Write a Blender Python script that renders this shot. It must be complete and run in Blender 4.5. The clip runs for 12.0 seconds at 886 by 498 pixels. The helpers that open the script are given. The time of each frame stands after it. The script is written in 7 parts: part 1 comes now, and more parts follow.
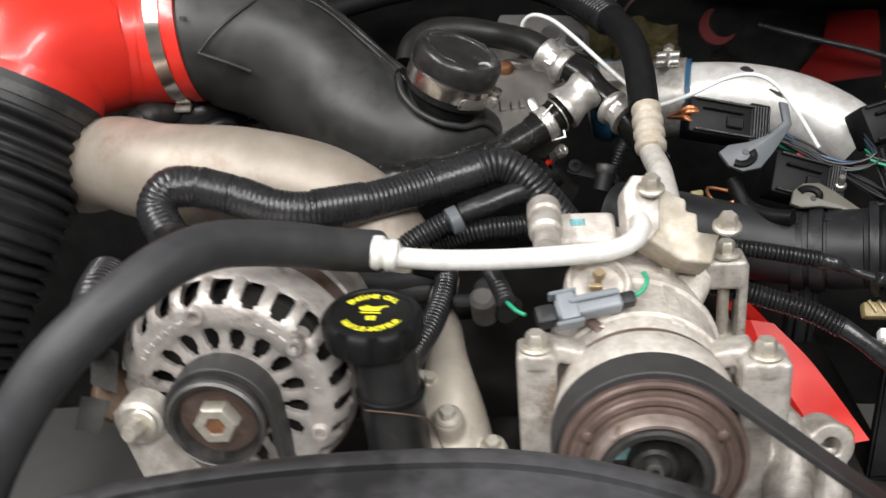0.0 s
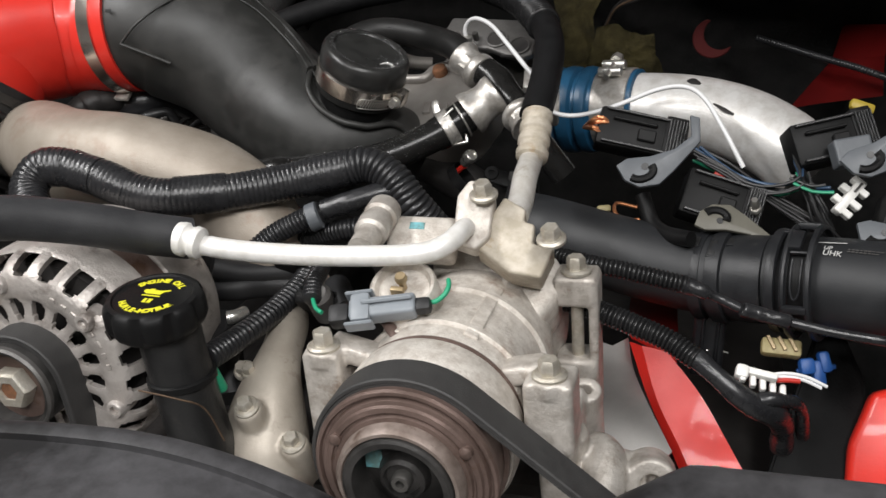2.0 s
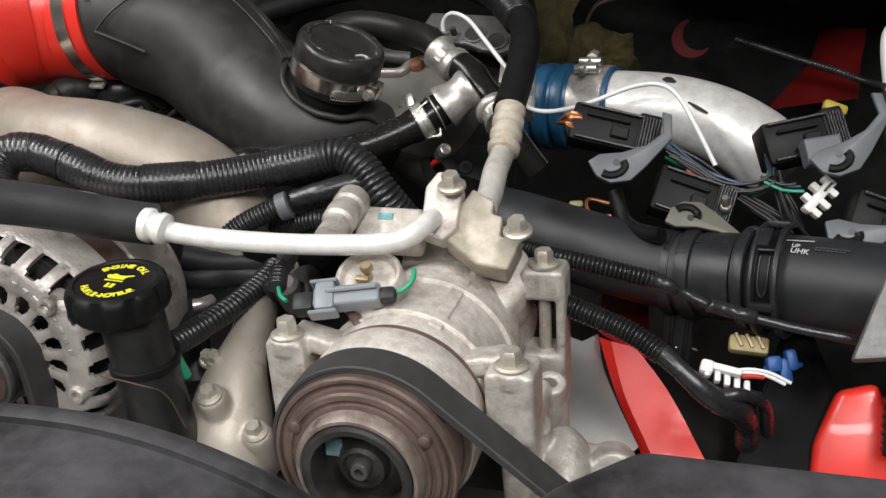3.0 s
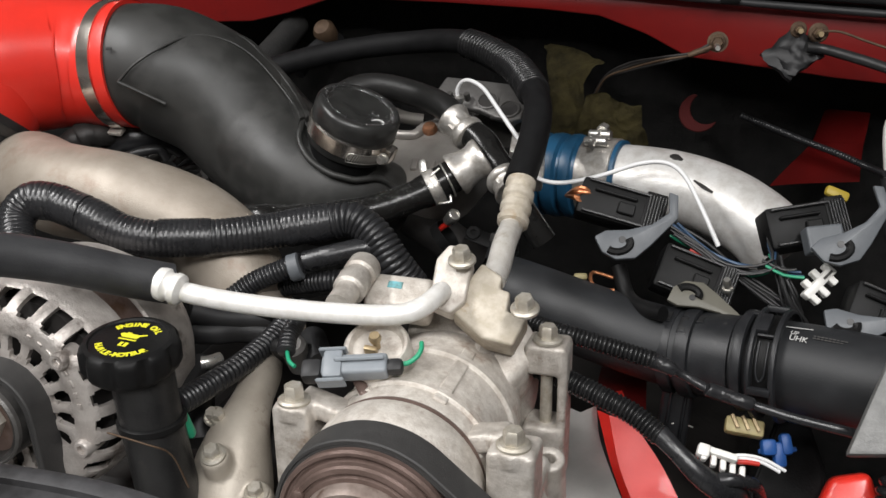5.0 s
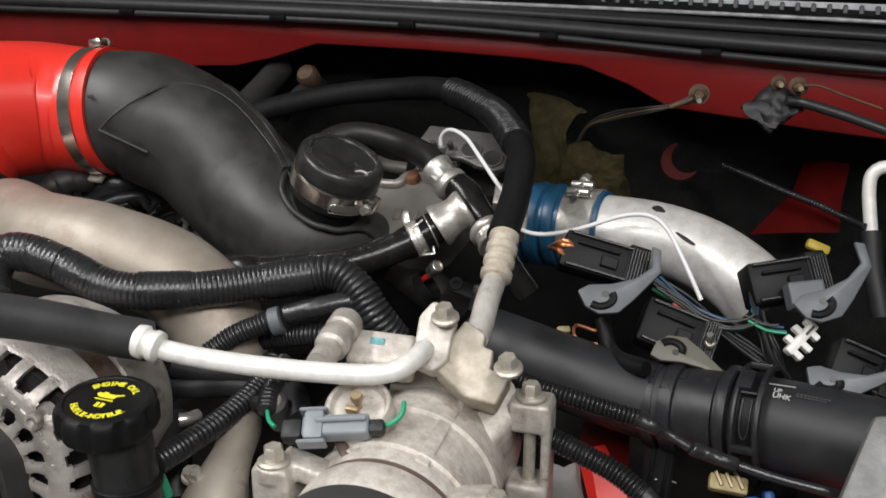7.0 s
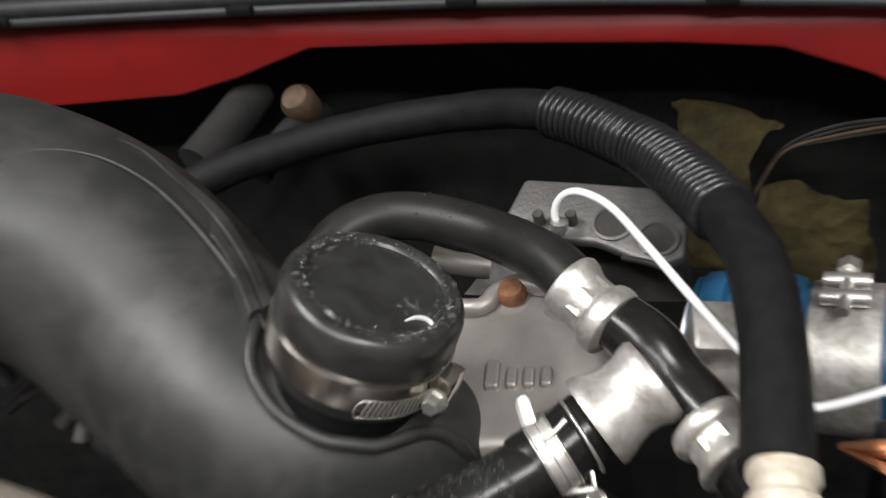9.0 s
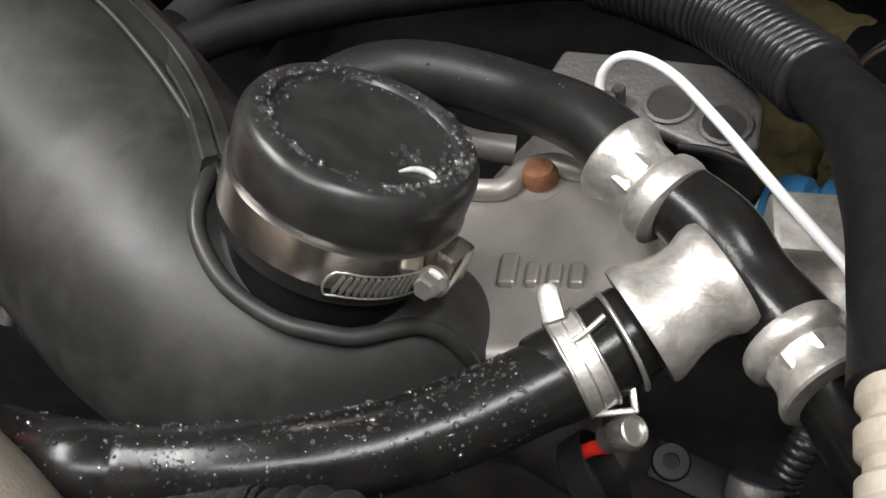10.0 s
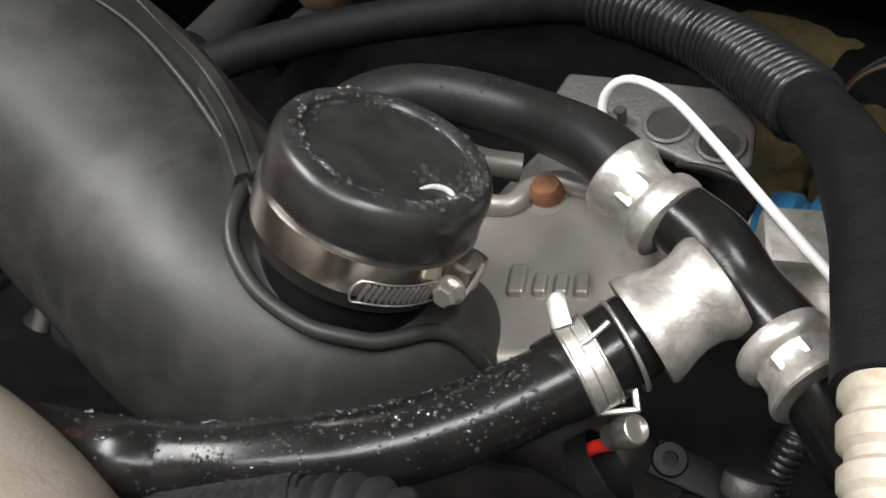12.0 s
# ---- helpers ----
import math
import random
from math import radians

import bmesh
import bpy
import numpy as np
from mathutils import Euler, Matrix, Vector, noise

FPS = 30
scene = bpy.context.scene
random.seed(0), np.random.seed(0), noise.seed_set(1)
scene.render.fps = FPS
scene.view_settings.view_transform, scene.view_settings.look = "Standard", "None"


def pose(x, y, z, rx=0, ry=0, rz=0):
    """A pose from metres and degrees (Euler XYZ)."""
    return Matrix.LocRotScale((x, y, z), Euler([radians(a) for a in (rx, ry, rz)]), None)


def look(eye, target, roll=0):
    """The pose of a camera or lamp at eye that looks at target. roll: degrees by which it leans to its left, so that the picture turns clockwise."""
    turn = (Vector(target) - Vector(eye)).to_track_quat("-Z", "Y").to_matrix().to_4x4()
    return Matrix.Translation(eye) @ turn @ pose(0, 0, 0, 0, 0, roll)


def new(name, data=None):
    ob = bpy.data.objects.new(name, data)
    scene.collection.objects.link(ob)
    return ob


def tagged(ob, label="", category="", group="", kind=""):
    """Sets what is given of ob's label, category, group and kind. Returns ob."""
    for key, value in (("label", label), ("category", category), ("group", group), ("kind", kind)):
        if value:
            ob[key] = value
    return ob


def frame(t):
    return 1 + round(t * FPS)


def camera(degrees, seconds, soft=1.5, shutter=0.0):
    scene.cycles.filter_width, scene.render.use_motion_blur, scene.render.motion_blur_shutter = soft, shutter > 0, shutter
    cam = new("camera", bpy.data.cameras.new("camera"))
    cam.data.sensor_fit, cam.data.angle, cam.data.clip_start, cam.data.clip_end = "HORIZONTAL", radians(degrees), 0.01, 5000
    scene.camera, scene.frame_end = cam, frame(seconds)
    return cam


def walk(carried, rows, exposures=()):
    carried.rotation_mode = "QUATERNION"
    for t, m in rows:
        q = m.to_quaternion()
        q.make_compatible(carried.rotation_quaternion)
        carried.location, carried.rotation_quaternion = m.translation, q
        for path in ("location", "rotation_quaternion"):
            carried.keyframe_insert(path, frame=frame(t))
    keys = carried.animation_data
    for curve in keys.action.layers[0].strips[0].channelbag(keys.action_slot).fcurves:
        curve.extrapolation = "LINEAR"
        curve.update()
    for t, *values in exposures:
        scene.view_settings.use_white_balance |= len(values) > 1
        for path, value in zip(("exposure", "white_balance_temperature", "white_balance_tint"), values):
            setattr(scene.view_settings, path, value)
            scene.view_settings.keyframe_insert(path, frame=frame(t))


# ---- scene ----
cam = camera(51.8, 12.0, shutter=0.5)
PATH = [
    (0, (0.188, 0.124, 1.572), (-0.042, 1.939, 0.763), -4.8),
    (0.5, (0.342, 0.139, 1.56), (-0.207, 1.877, 0.736), -5.5),
    (1, (0.409, 0.154, 1.548), (-0.223, 1.876, 0.752), -4.7),
    (1.5, (0.426, 0.174, 1.543), (-0.131, 1.932, 0.77), -4.9),
    (2, (0.422, 0.173, 1.542), (-0.167, 1.928, 0.786), -5.0),
    (2.5, (0.441, 0.167, 1.54), (-0.172, 1.912, 0.778), -5.2),
    (3, (0.437, 0.175, 1.533), (-0.131, 1.939, 0.781), -3.8),
    (3.5, (0.435, 0.174, 1.533), (-0.155, 1.922, 0.76), -3.7),
    (3.7, (0.434, 0.166, 1.54), (-0.16, 1.93, 0.809), -2.6),
    (5.3, (0.429, 0.173, 1.565), (-0.131, 1.968, 0.883), -0.6),
    (5.5, (0.431, 0.177, 1.566), (-0.121, 1.975, 0.885), -0.7),
    (6, (0.428, 0.184, 1.566), (-0.11, 1.985, 0.882), -0.6),
    (6.5, (0.432, 0.18, 1.576), (-0.09, 1.999, 0.928), -0.3),
    (6.7, (0.429, 0.177, 1.577), (-0.092, 1.998, 0.937), 0.1),
    (8.3, (0.38, 0.281, 1.598), (-0.196, 2.127, 1.087), -0.7),
    (8.5, (0.339, 0.33, 1.595), (-0.181, 2.17, 1.009), -1.0),
    (9, (0.25, 0.595, 1.534), (-0.321, 2.409, 0.912), -4.9),
    (9.5, (0.228, 0.668, 1.483), (-0.346, 2.48, 0.858), -1.0),
    (10, (0.229, 0.665, 1.469), (-0.374, 2.439, 0.769), -1.3),
    (10.5, (0.232, 0.671, 1.465), (-0.352, 2.451, 0.766), -1.5),
    (11, (0.233, 0.665, 1.466), (-0.356, 2.451, 0.786), -1.7),
    (11.5, (0.236, 0.661, 1.466), (-0.368, 2.445, 0.795), -1.6),
    (12, (0.23, 0.642, 1.477), (-0.37, 2.427, 0.802), -1.1),
]
EXPOSURES = ((0.0, -0.22), (0.5, -0.37), (1.0, -0.54), (2.0, -0.55), (3.5, -0.50), (5.5, -0.57), (6.5, -0.63), (8.3, -0.34), (9.0, 0.05), (9.5, 0.08), (12.0, 0.08))
walk(cam, [(t, look(eye, target, roll)) for t, eye, target, roll in PATH], EXPOSURES)

# ---- world and lamps ----
world = bpy.data.worlds.new("garage_air")
scene.world = world
world.use_nodes = True
world.node_tree.nodes["Background"].inputs[0].default_value = (0.9, 0.95, 1.0, 1)
world.node_tree.nodes["Background"].inputs[1].default_value = 0.07


def ceiling_lamp(x, y, z, sx, sy, power, rz=0):
    data = bpy.data.lights.new("tube_lamp", "AREA")
    data.shape, data.size, data.size_y, data.energy, data.color = "RECTANGLE", sx, sy, power, (1.0, 0.985, 0.975)
    ob = new("tube_lamp", data)
    ob.matrix_world = pose(x, y, z, 0, 0, rz)
    return ob


LAMPS = ((-0.75, -0.1, 2.70, 0.25, 1.3, 56), (1.05, -0.5, 2.70, 0.25, 1.3, 54), (0.25, -1.2, 2.70, 1.3, 0.25, 52))
for lamp_row in LAMPS:
    ceiling_lamp(*lamp_row)

# ---- materials ----
MATS = {}


def mat(name, color, rough=0.5, metal=0.0, color2=None, scale=40.0, amount=0.5, bump=0.15, bump_scale=300.0, spec=0.5, coat=0.0, dirt=None, dirt_scale=12.0, dirt_amount=0.5, rough_var=0.1):
    """Two scales of variation: broad stains and fine grain, with relief."""
    m = bpy.data.materials.new(name)
    m.use_nodes = True
    nt = m.node_tree
    b = nt.nodes["Principled BSDF"]
    tc = nt.nodes.new("ShaderNodeTexCoord")

    def noise_tex(s, detail=5.0, rough_n=0.6):
        n = nt.nodes.new("ShaderNodeTexNoise")
        n.inputs["Scale"].default_value, n.inputs["Detail"].default_value, n.inputs["Roughness"].default_value = s, detail, rough_n
        nt.links.new(tc.outputs["Object"], n.inputs["Vector"])
        return n

    def ramp(src, lo, hi):
        r = nt.nodes.new("ShaderNodeMapRange")
        r.inputs["From Min"].default_value, r.inputs["From Max"].default_value = lo, hi
        nt.links.new(src, r.inputs["Value"])
        return r.outputs["Result"]

    def mix(fac, a, c):
        x = nt.nodes.new("ShaderNodeMix")
        x.data_type = "RGBA"
        for sock, val in ((x.inputs[0], fac), (x.inputs[6], a), (x.inputs[7], c)):
            if hasattr(val, "is_linked"):
                nt.links.new(val, sock)
            elif isinstance(val, float):
                sock.default_value = val
            else:
                sock.default_value = (*val, 1)
        return x.outputs[2]

    c2 = color2 or tuple(v * 0.7 for v in color)
    n1 = noise_tex(scale)
    col = mix(ramp(n1.outputs["Fac"], 0.5 - 0.35 * (1.2 - amount), 0.5 + 0.35 * (1.2 - amount)), color, c2)
    if dirt:
        n3 = noise_tex(dirt_scale, 8.0, 0.7)
        edge = 0.62 - 0.25 * dirt_amount
        col = mix(ramp(n3.outputs["Fac"], edge, edge + 0.12), col, dirt)
    nt.links.new(col, b.inputs["Base Color"])
    n2 = noise_tex(bump_scale, 4.0)
    r = nt.nodes.new("ShaderNodeMapRange")
    r.inputs["To Min"].default_value, r.inputs["To Max"].default_value = max(rough - rough_var, 0.03), min(rough + rough_var, 1.0)
    nt.links.new(n1.outputs["Fac"], r.inputs["Value"])
    nt.links.new(r.outputs["Result"], b.inputs["Roughness"])
    b.inputs["Metallic"].default_value = metal
    b.inputs["Specular IOR Level"].default_value = spec
    b.inputs["Coat Weight"].default_value = coat
    if bump > 0:
        bp = nt.nodes.new("ShaderNodeBump")
        bp.inputs["Strength"].default_value, bp.inputs["Distance"].default_value = bump, 0.001
        nt.links.new(n2.outputs["Fac"], bp.inputs["Height"])
        nt.links.new(bp.outputs["Normal"], b.inputs["Normal"])
    MATS[name] = m
    return m


cast_alu = mat("cast_aluminium", (0.57, 0.535, 0.49), 0.47, 0.4, (0.40, 0.365, 0.325), 75, 0.9, 0.6, 450, dirt=(0.24, 0.19, 0.15), dirt_scale=28, dirt_amount=0.25)
cast_pale = mat("pale_alternator_casting", (0.58, 0.54, 0.505), 0.40, 0.45, (0.46, 0.42, 0.39), 70, 0.9, 0.6, 420, dirt=(0.20, 0.17, 0.15), dirt_scale=34, dirt_amount=0.3)
cast_warm = mat("cast_aluminium_warm", (0.36, 0.315, 0.265), 0.46, 0.3, (0.28, 0.24, 0.195), 25, 0.8, 0.3, 700, dirt=(0.25, 0.18, 0.14), dirt_scale=14, dirt_amount=0.25)
cast_white = mat("oxidised_aluminium", (0.68, 0.64, 0.585), 0.55, 0.25, (0.50, 0.455, 0.405), 110, 0.85, 0.6, 500, dirt=(0.36, 0.28, 0.23), dirt_scale=38, dirt_amount=0.25)
cast_tan = mat("stained_aluminium", (0.55, 0.50, 0.42), 0.55, 0.15, (0.42, 0.37, 0.29), 110, 0.8, 0.2, 700, dirt=(0.38, 0.29, 0.19), dirt_scale=50, dirt_amount=0.2)
pipe_dull = mat("dull_aluminium_tube", (0.70, 0.68, 0.64), 0.42, 0.35, (0.55, 0.52, 0.47), 80, 0.8, 0.25, 600, dirt=(0.42, 0.36, 0.28), dirt_scale=40, dirt_amount=0.15)
outlet_cast = mat("burnished_water_outlet", (0.50, 0.455, 0.39), 0.46, 0.3, (0.40, 0.355, 0.30), 30, 0.8, 0.2, 500, dirt=(0.22, 0.17, 0.13), dirt_scale=26, dirt_amount=0.15)
duct_cast = mat("smooth_grey_casting", (0.50, 0.485, 0.465), 0.36, 0.65, (0.40, 0.385, 0.37), 30, 0.6, 0.10, 700)
turbo_cast = mat("turbo_casting", (0.36, 0.338, 0.312), 0.42, 0.55, (0.29, 0.27, 0.25), 45, 0.7, 0.12, 900, dirt=(0.25, 0.22, 0.19), dirt_scale=22, dirt_amount=0.15)
pipe_white = mat("bright_aluminium_tube", (0.88, 0.87, 0.85), 0.42, 0.15, (0.68, 0.66, 0.62), 90, 0.6, 0.15, 600)
pipe_raw = mat("mill_aluminium_pipe", (0.74, 0.73, 0.71), 0.38, 0.4, (0.58, 0.56, 0.53), 60, 0.9, 0.2, 500, dirt=(0.46, 0.43, 0.39), dirt_scale=28, dirt_amount=0.15)
spool_alu = mat("polished_fitting", (0.62, 0.60, 0.57), 0.42, 0.75, (0.42, 0.395, 0.36), 120, 0.9, 0.22, 420, dirt=(0.42, 0.38, 0.33), dirt_scale=60, dirt_amount=0.2)
bracket_grey = mat("dull_grey_bracket", (0.20, 0.20, 0.195), 0.5, 0.3, (0.14, 0.14, 0.136), 60, 0.8, 0.5, 400)
steel = mat("zinc_steel", (0.70, 0.69, 0.66), 0.30, 0.88, (0.52, 0.50, 0.46), 150, 0.6, 0.1, 900)
band_steel = mat("stainless_band", (0.72, 0.67, 0.61), 0.18, 0.97, (0.58, 0.53, 0.48), 60, 0.5, 0.05, 600)
bolt_pale = mat("weathered_bolt", (0.58, 0.55, 0.49), 0.45, 0.6, (0.42, 0.38, 0.31), 160, 0.7, 0.3, 800)
rusty = mat("rusty_steel", (0.26, 0.11, 0.05), 0.8, 0.1, (0.15, 0.07, 0.035), 180, 0.8, 0.6, 900)
pulley_brown = mat("rust_tinted_pulley", (0.185, 0.130, 0.112), 0.42, 0.4, (0.105, 0.072, 0.060), 50, 0.7, 0.3, 600, dirt=(0.10, 0.055, 0.035), dirt_scale=30, dirt_amount=0.3)
collar_brown = mat("worn_clutch_collar", (0.31, 0.255, 0.225), 0.48, 0.4, (0.17, 0.13, 0.11), 60, 0.8, 0.3, 600, dirt=(0.11, 0.07, 0.05), dirt_scale=36, dirt_amount=0.25)
hub_black = mat("clutch_hub", (0.024, 0.023, 0.022), 0.42, 0.3, (0.055, 0.052, 0.05), 60, 0.8, 0.3, 500)
rubber = mat("black_rubber", (0.014, 0.014, 0.015), 0.5, 0, (0.022, 0.022, 0.023), 70, 0.6, 0.12, 900, spec=0.4)
hose_foam = mat("insulated_hose", (0.022, 0.0225, 0.025), 0.55, 0, (0.040, 0.0405, 0.043), 50, 0.6, 0.3, 900)
rad_rubber = mat("radiator_hose_rubber", (0.012, 0.013, 0.0145), 0.52, 0, (0.018, 0.019, 0.021), 40, 0.7, 0.15, 900, dirt=(0.05, 0.05, 0.05), dirt_scale=45, dirt_amount=-0.15)
dusty_rubber = mat("dusty_rubber_hose", (0.010, 0.010, 0.0097), 0.42, 0, (0.015, 0.0147, 0.0143), 50, 0.8, 0.12, 700, spec=0.26)
wet_rubber = mat("wet_rubber_hose", (0.008, 0.0078, 0.0075), 0.24, 0, (0.0125, 0.0122, 0.0117), 80, 0.7, 0.06, 700, spec=0.30)
cap_rubber = mat("cap_rubber", (0.017, 0.017, 0.0165), 0.31, 0, (0.027, 0.027, 0.026), 60, 0.9, 0.06, 700, spec=0.45, dirt=(0.008, 0.008, 0.008), dirt_scale=40, dirt_amount=0.1)
grimy_plastic = mat("grimy_plastic", (0.011, 0.011, 0.0115), 0.36, 0, (0.018, 0.018, 0.018), 50, 0.7, 0.35, 500, dirt=(0.055, 0.05, 0.045), dirt_scale=38, dirt_amount=-0.05)
loom_black = mat("split_loom", (0.012, 0.0123, 0.0135), 0.33, 0, (0.019, 0.0193, 0.021), 60, 0.5, 0.1, 600)
loom_gloss = mat("glossy_split_loom", (0.010, 0.010, 0.0105), 0.26, 0, (0.015, 0.015, 0.0155), 60, 0.5, 0.1, 600, spec=0.32)
matte_black = mat("matte_black_plastic", (0.004, 0.004, 0.0042), 0.6, 0, (0.008, 0.008, 0.0082), 40, 0.7, 0.3, 500, spec=0.10)
cloth_tape = mat("matte_cloth_tape", (0.0055, 0.0055, 0.006), 0.6, 0, (0.010, 0.010, 0.0105), 90, 0.7, 0.4, 700, spec=0.16)
tape_black = mat("vinyl_tape", (0.013, 0.0132, 0.0145), 0.28, 0, (0.021, 0.0213, 0.023), 90, 0.6, 0.35, 260)
plastic_black = mat("black_plastic", (0.006, 0.006, 0.0063), 0.45, 0, (0.010, 0.010, 0.010), 40, 0.6, 0.2, 900, dirt=(0.018, 0.017, 0.016), dirt_scale=30, dirt_amount=0.0, spec=0.16)
plastic_elbow = mat("intake_plastic", (0.020, 0.0202, 0.019), 0.46, 0, (0.031, 0.0307, 0.029), 30, 1.0, 0.07, 700, dirt=(0.010, 0.010, 0.0095), dirt_scale=16, dirt_amount=0.12, rough_var=0.22)
shroud_plastic = mat("shroud_plastic", (0.060, 0.059, 0.063), 0.46, 0, (0.070, 0.069, 0.073), 9, 0.5, 0.05, 900, dirt=(0.015, 0.0145, 0.015), dirt_scale=3.6, dirt_amount=0.62, spec=0.35)
clamp_plastic = mat("dusty_black_plastic", (0.011, 0.0115, 0.013), 0.40, 0, (0.019, 0.020, 0.022), 50, 0.7, 0.2, 700, dirt=(0.06, 0.058, 0.055), dirt_scale=60, dirt_amount=-0.1, spec=0.4)
belt_rubber = mat("belt_rubber", (0.028, 0.027, 0.027), 0.6, 0, (0.040, 0.039, 0.038), 90, 0.6, 0.3, 700)
red_silicone = mat("red_silicone", (0.78, 0.035, 0.022), 0.33, 0, (0.66, 0.028, 0.018), 30, 0.5, 0.1, 500, coat=0.2)
red_paint = mat("red_body_paint", (0.175, 0.0085, 0.0075), 0.42, 0, (0.125, 0.007, 0.007), 12, 0.5, 0.05, 200, coat=0.04, spec=0.25, dirt=(0.075, 0.010, 0.009), dirt_scale=15, dirt_amount=0.1)
# darker, matte copy of the body red
dull_paint = mat("dark_body_red", (0.05, 0.008, 0.0075), 0.85, 0, (0.055, 0.009, 0.009), 40, 0.7, 0.4, 300, spec=0.15)
red_plastic = mat("red_plastic", (0.80, 0.030, 0.02), 0.40, 0, (0.68, 0.026, 0.02), 40, 0.5, 0.12, 500, coat=0.12)
blue_silicone = mat("blue_silicone", (0.016, 0.085, 0.17), 0.35, 0, (0.012, 0.06, 0.12), 40, 0.5, 0.1, 500)
grey_plastic = mat("grey_plastic", (0.115, 0.125, 0.137), 0.45, 0, (0.09, 0.098, 0.107), 60, 0.5, 0.15, 800)
plug_grey = mat("light_grey_plastic", (0.25, 0.275, 0.30), 0.42, 0, (0.20, 0.22, 0.24), 60, 0.5, 0.15, 800)
tan_plastic = mat("olive_plastic", (0.13, 0.124, 0.10), 0.5, 0, (0.10, 0.094, 0.076), 60, 0.5, 0.15, 800)
white_plastic = mat("white_plastic", (0.78, 0.77, 0.74), 0.4, 0, (0.68, 0.67, 0.63), 80, 0.5, 0.1, 800)
yellow_plastic = mat("yellow_plastic", (0.42, 0.31, 0.03), 0.5, 0, (0.32, 0.23, 0.03), 80, 0.5, 0.1, 800)
cream_plastic = mat("cream_plastic", (0.42, 0.36, 0.18), 0.5, 0, (0.30, 0.24, 0.11), 80, 0.7, 0.1, 800)
blue_plastic = mat("blue_plastic", (0.015, 0.085, 0.30), 0.45, 0, (0.012, 0.06, 0.22), 80, 0.5, 0.1, 800)
yellow_print = mat("yellow_print", (0.78, 0.74, 0.03), 0.55, 0, (0.66, 0.62, 0.03), 200, 0.5, 0.05, 900)
white_print = mat("white_print", (0.62, 0.62, 0.60), 0.6, 0, (0.4, 0.4, 0.39), 300, 0.7, 0.05, 900)
wire_white = mat("white_wire", (0.80, 0.80, 0.80), 0.4, 0, (0.70, 0.70, 0.70), 90, 0.5, 0.05, 900)
wire_green = mat("green_wire", (0.02, 0.33, 0.17), 0.4, 0, (0.02, 0.26, 0.14), 90, 0.5, 0.05, 900)
wire_blue = mat("blue_wire", (0.03, 0.075, 0.15), 0.4, 0, (0.03, 0.06, 0.11), 90, 0.5, 0.05, 900)
wire_black = mat("black_wire", (0.015, 0.015, 0.016), 0.4, 0, (0.02, 0.02, 0.02), 90, 0.5, 0.05, 900)
wire_red = mat("red_wire", (0.50, 0.03, 0.02), 0.4, 0, (0.42, 0.03, 0.02), 90, 0.5, 0.05, 900)
copper = mat("copper_wire", (0.62, 0.26, 0.12), 0.35, 0.7, (0.5, 0.2, 0.09), 200, 0.6, 0.2, 900)
brass = mat("brass", (0.42, 0.33, 0.20), 0.45, 0.6, (0.32, 0.24, 0.14), 120, 0.7, 0.2, 900)
brass_old = mat("old_brass", (0.11, 0.07, 0.042), 0.6, 0.3, (0.07, 0.042, 0.025), 90, 0.8, 0.4, 700)
insulation = mat("black_insulation_felt", (0.014, 0.014, 0.014), 0.9, 0, (0.028, 0.027, 0.026), 30, 0.7, 0.8, 250, spec=0.2)
foil_old = mat("yellowed_fibreglass", (0.066, 0.054, 0.020), 0.85, 0, (0.028, 0.023, 0.010), 45, 0.8, 1.0, 300, spec=0.2)
grime = mat("oily_engine_metal", (0.022, 0.0205, 0.020), 0.5, 0.2, (0.040, 0.037, 0.035), 25, 0.8, 0.4, 200)
shield = mat("dull_heat_shield", (0.17, 0.165, 0.16), 0.5, 0.6, (0.11, 0.105, 0.10), 40, 0.7, 0.5, 400)
shield_dark = mat("sooty_heat_shield", (0.10, 0.096, 0.09), 0.5, 0.55, (0.05, 0.047, 0.044), 30, 0.9, 0.3, 300)
concrete = mat("concrete", (0.30, 0.29, 0.28), 0.8, 0, (0.22, 0.215, 0.21), 2.0, 0.6, 0.3, 60)
plaster = mat("painted_wall", (0.74, 0.74, 0.73), 0.8, 0, (0.66, 0.66, 0.65), 1.5, 0.5, 0.2, 80)
teal_paint = mat("teal_mark", (0.16, 0.42, 0.47), 0.6, 0, (0.12, 0.22, 0.21), 150, 0.9, 0.1, 800)
cowl_pale = mat("bright_cowl_edge", (0.80, 0.81, 0.84), 0.5, 0, (0.55, 0.57, 0.60), 60, 0.8, 0.4, 200)
# wet shine of lit black plastic, painted as pale grey
shine_grey = mat("wet_shine_grey", (0.34, 0.34, 0.355), 0.25, 0, (0.18, 0.18, 0.19), 60, 0.8, 0.2, 300)
# dark slats, pale blotches painted in for glints
slat_dark = mat("wet_slat_glints", (0.03, 0.03, 0.032), 0.2, 0, (0.14, 0.14, 0.15), 45, 0.95, 0.2, 300)

water = bpy.data.materials.new("water")
water.use_nodes = True
wb = water.node_tree.nodes["Principled BSDF"]
wb.inputs["Base Color"].default_value = (0.92, 0.93, 0.94, 1)
wb.inputs["Coat Weight"].default_value = 1.0
wb.inputs["Roughness"].default_value, wb.inputs["IOR"].default_value, wb.inputs["Transmission Weight"].default_value = 0.015, 1.42, 0.972


# ---- building blocks ----
def part(name, bm, material, parent=None, label=""):
    """Link a bmesh as one mesh object, under a thing or part."""
    me = bpy.data.meshes.new(name)
    bmesh.ops.recalc_face_normals(bm, faces=bm.faces)
    bm.to_mesh(me)
    bm.free()
    me.materials.append(material)
    ob = new(name, me)
    if parent is not None:
        ob.parent = parent
    if label:
        ob["label"] = label
    return ob


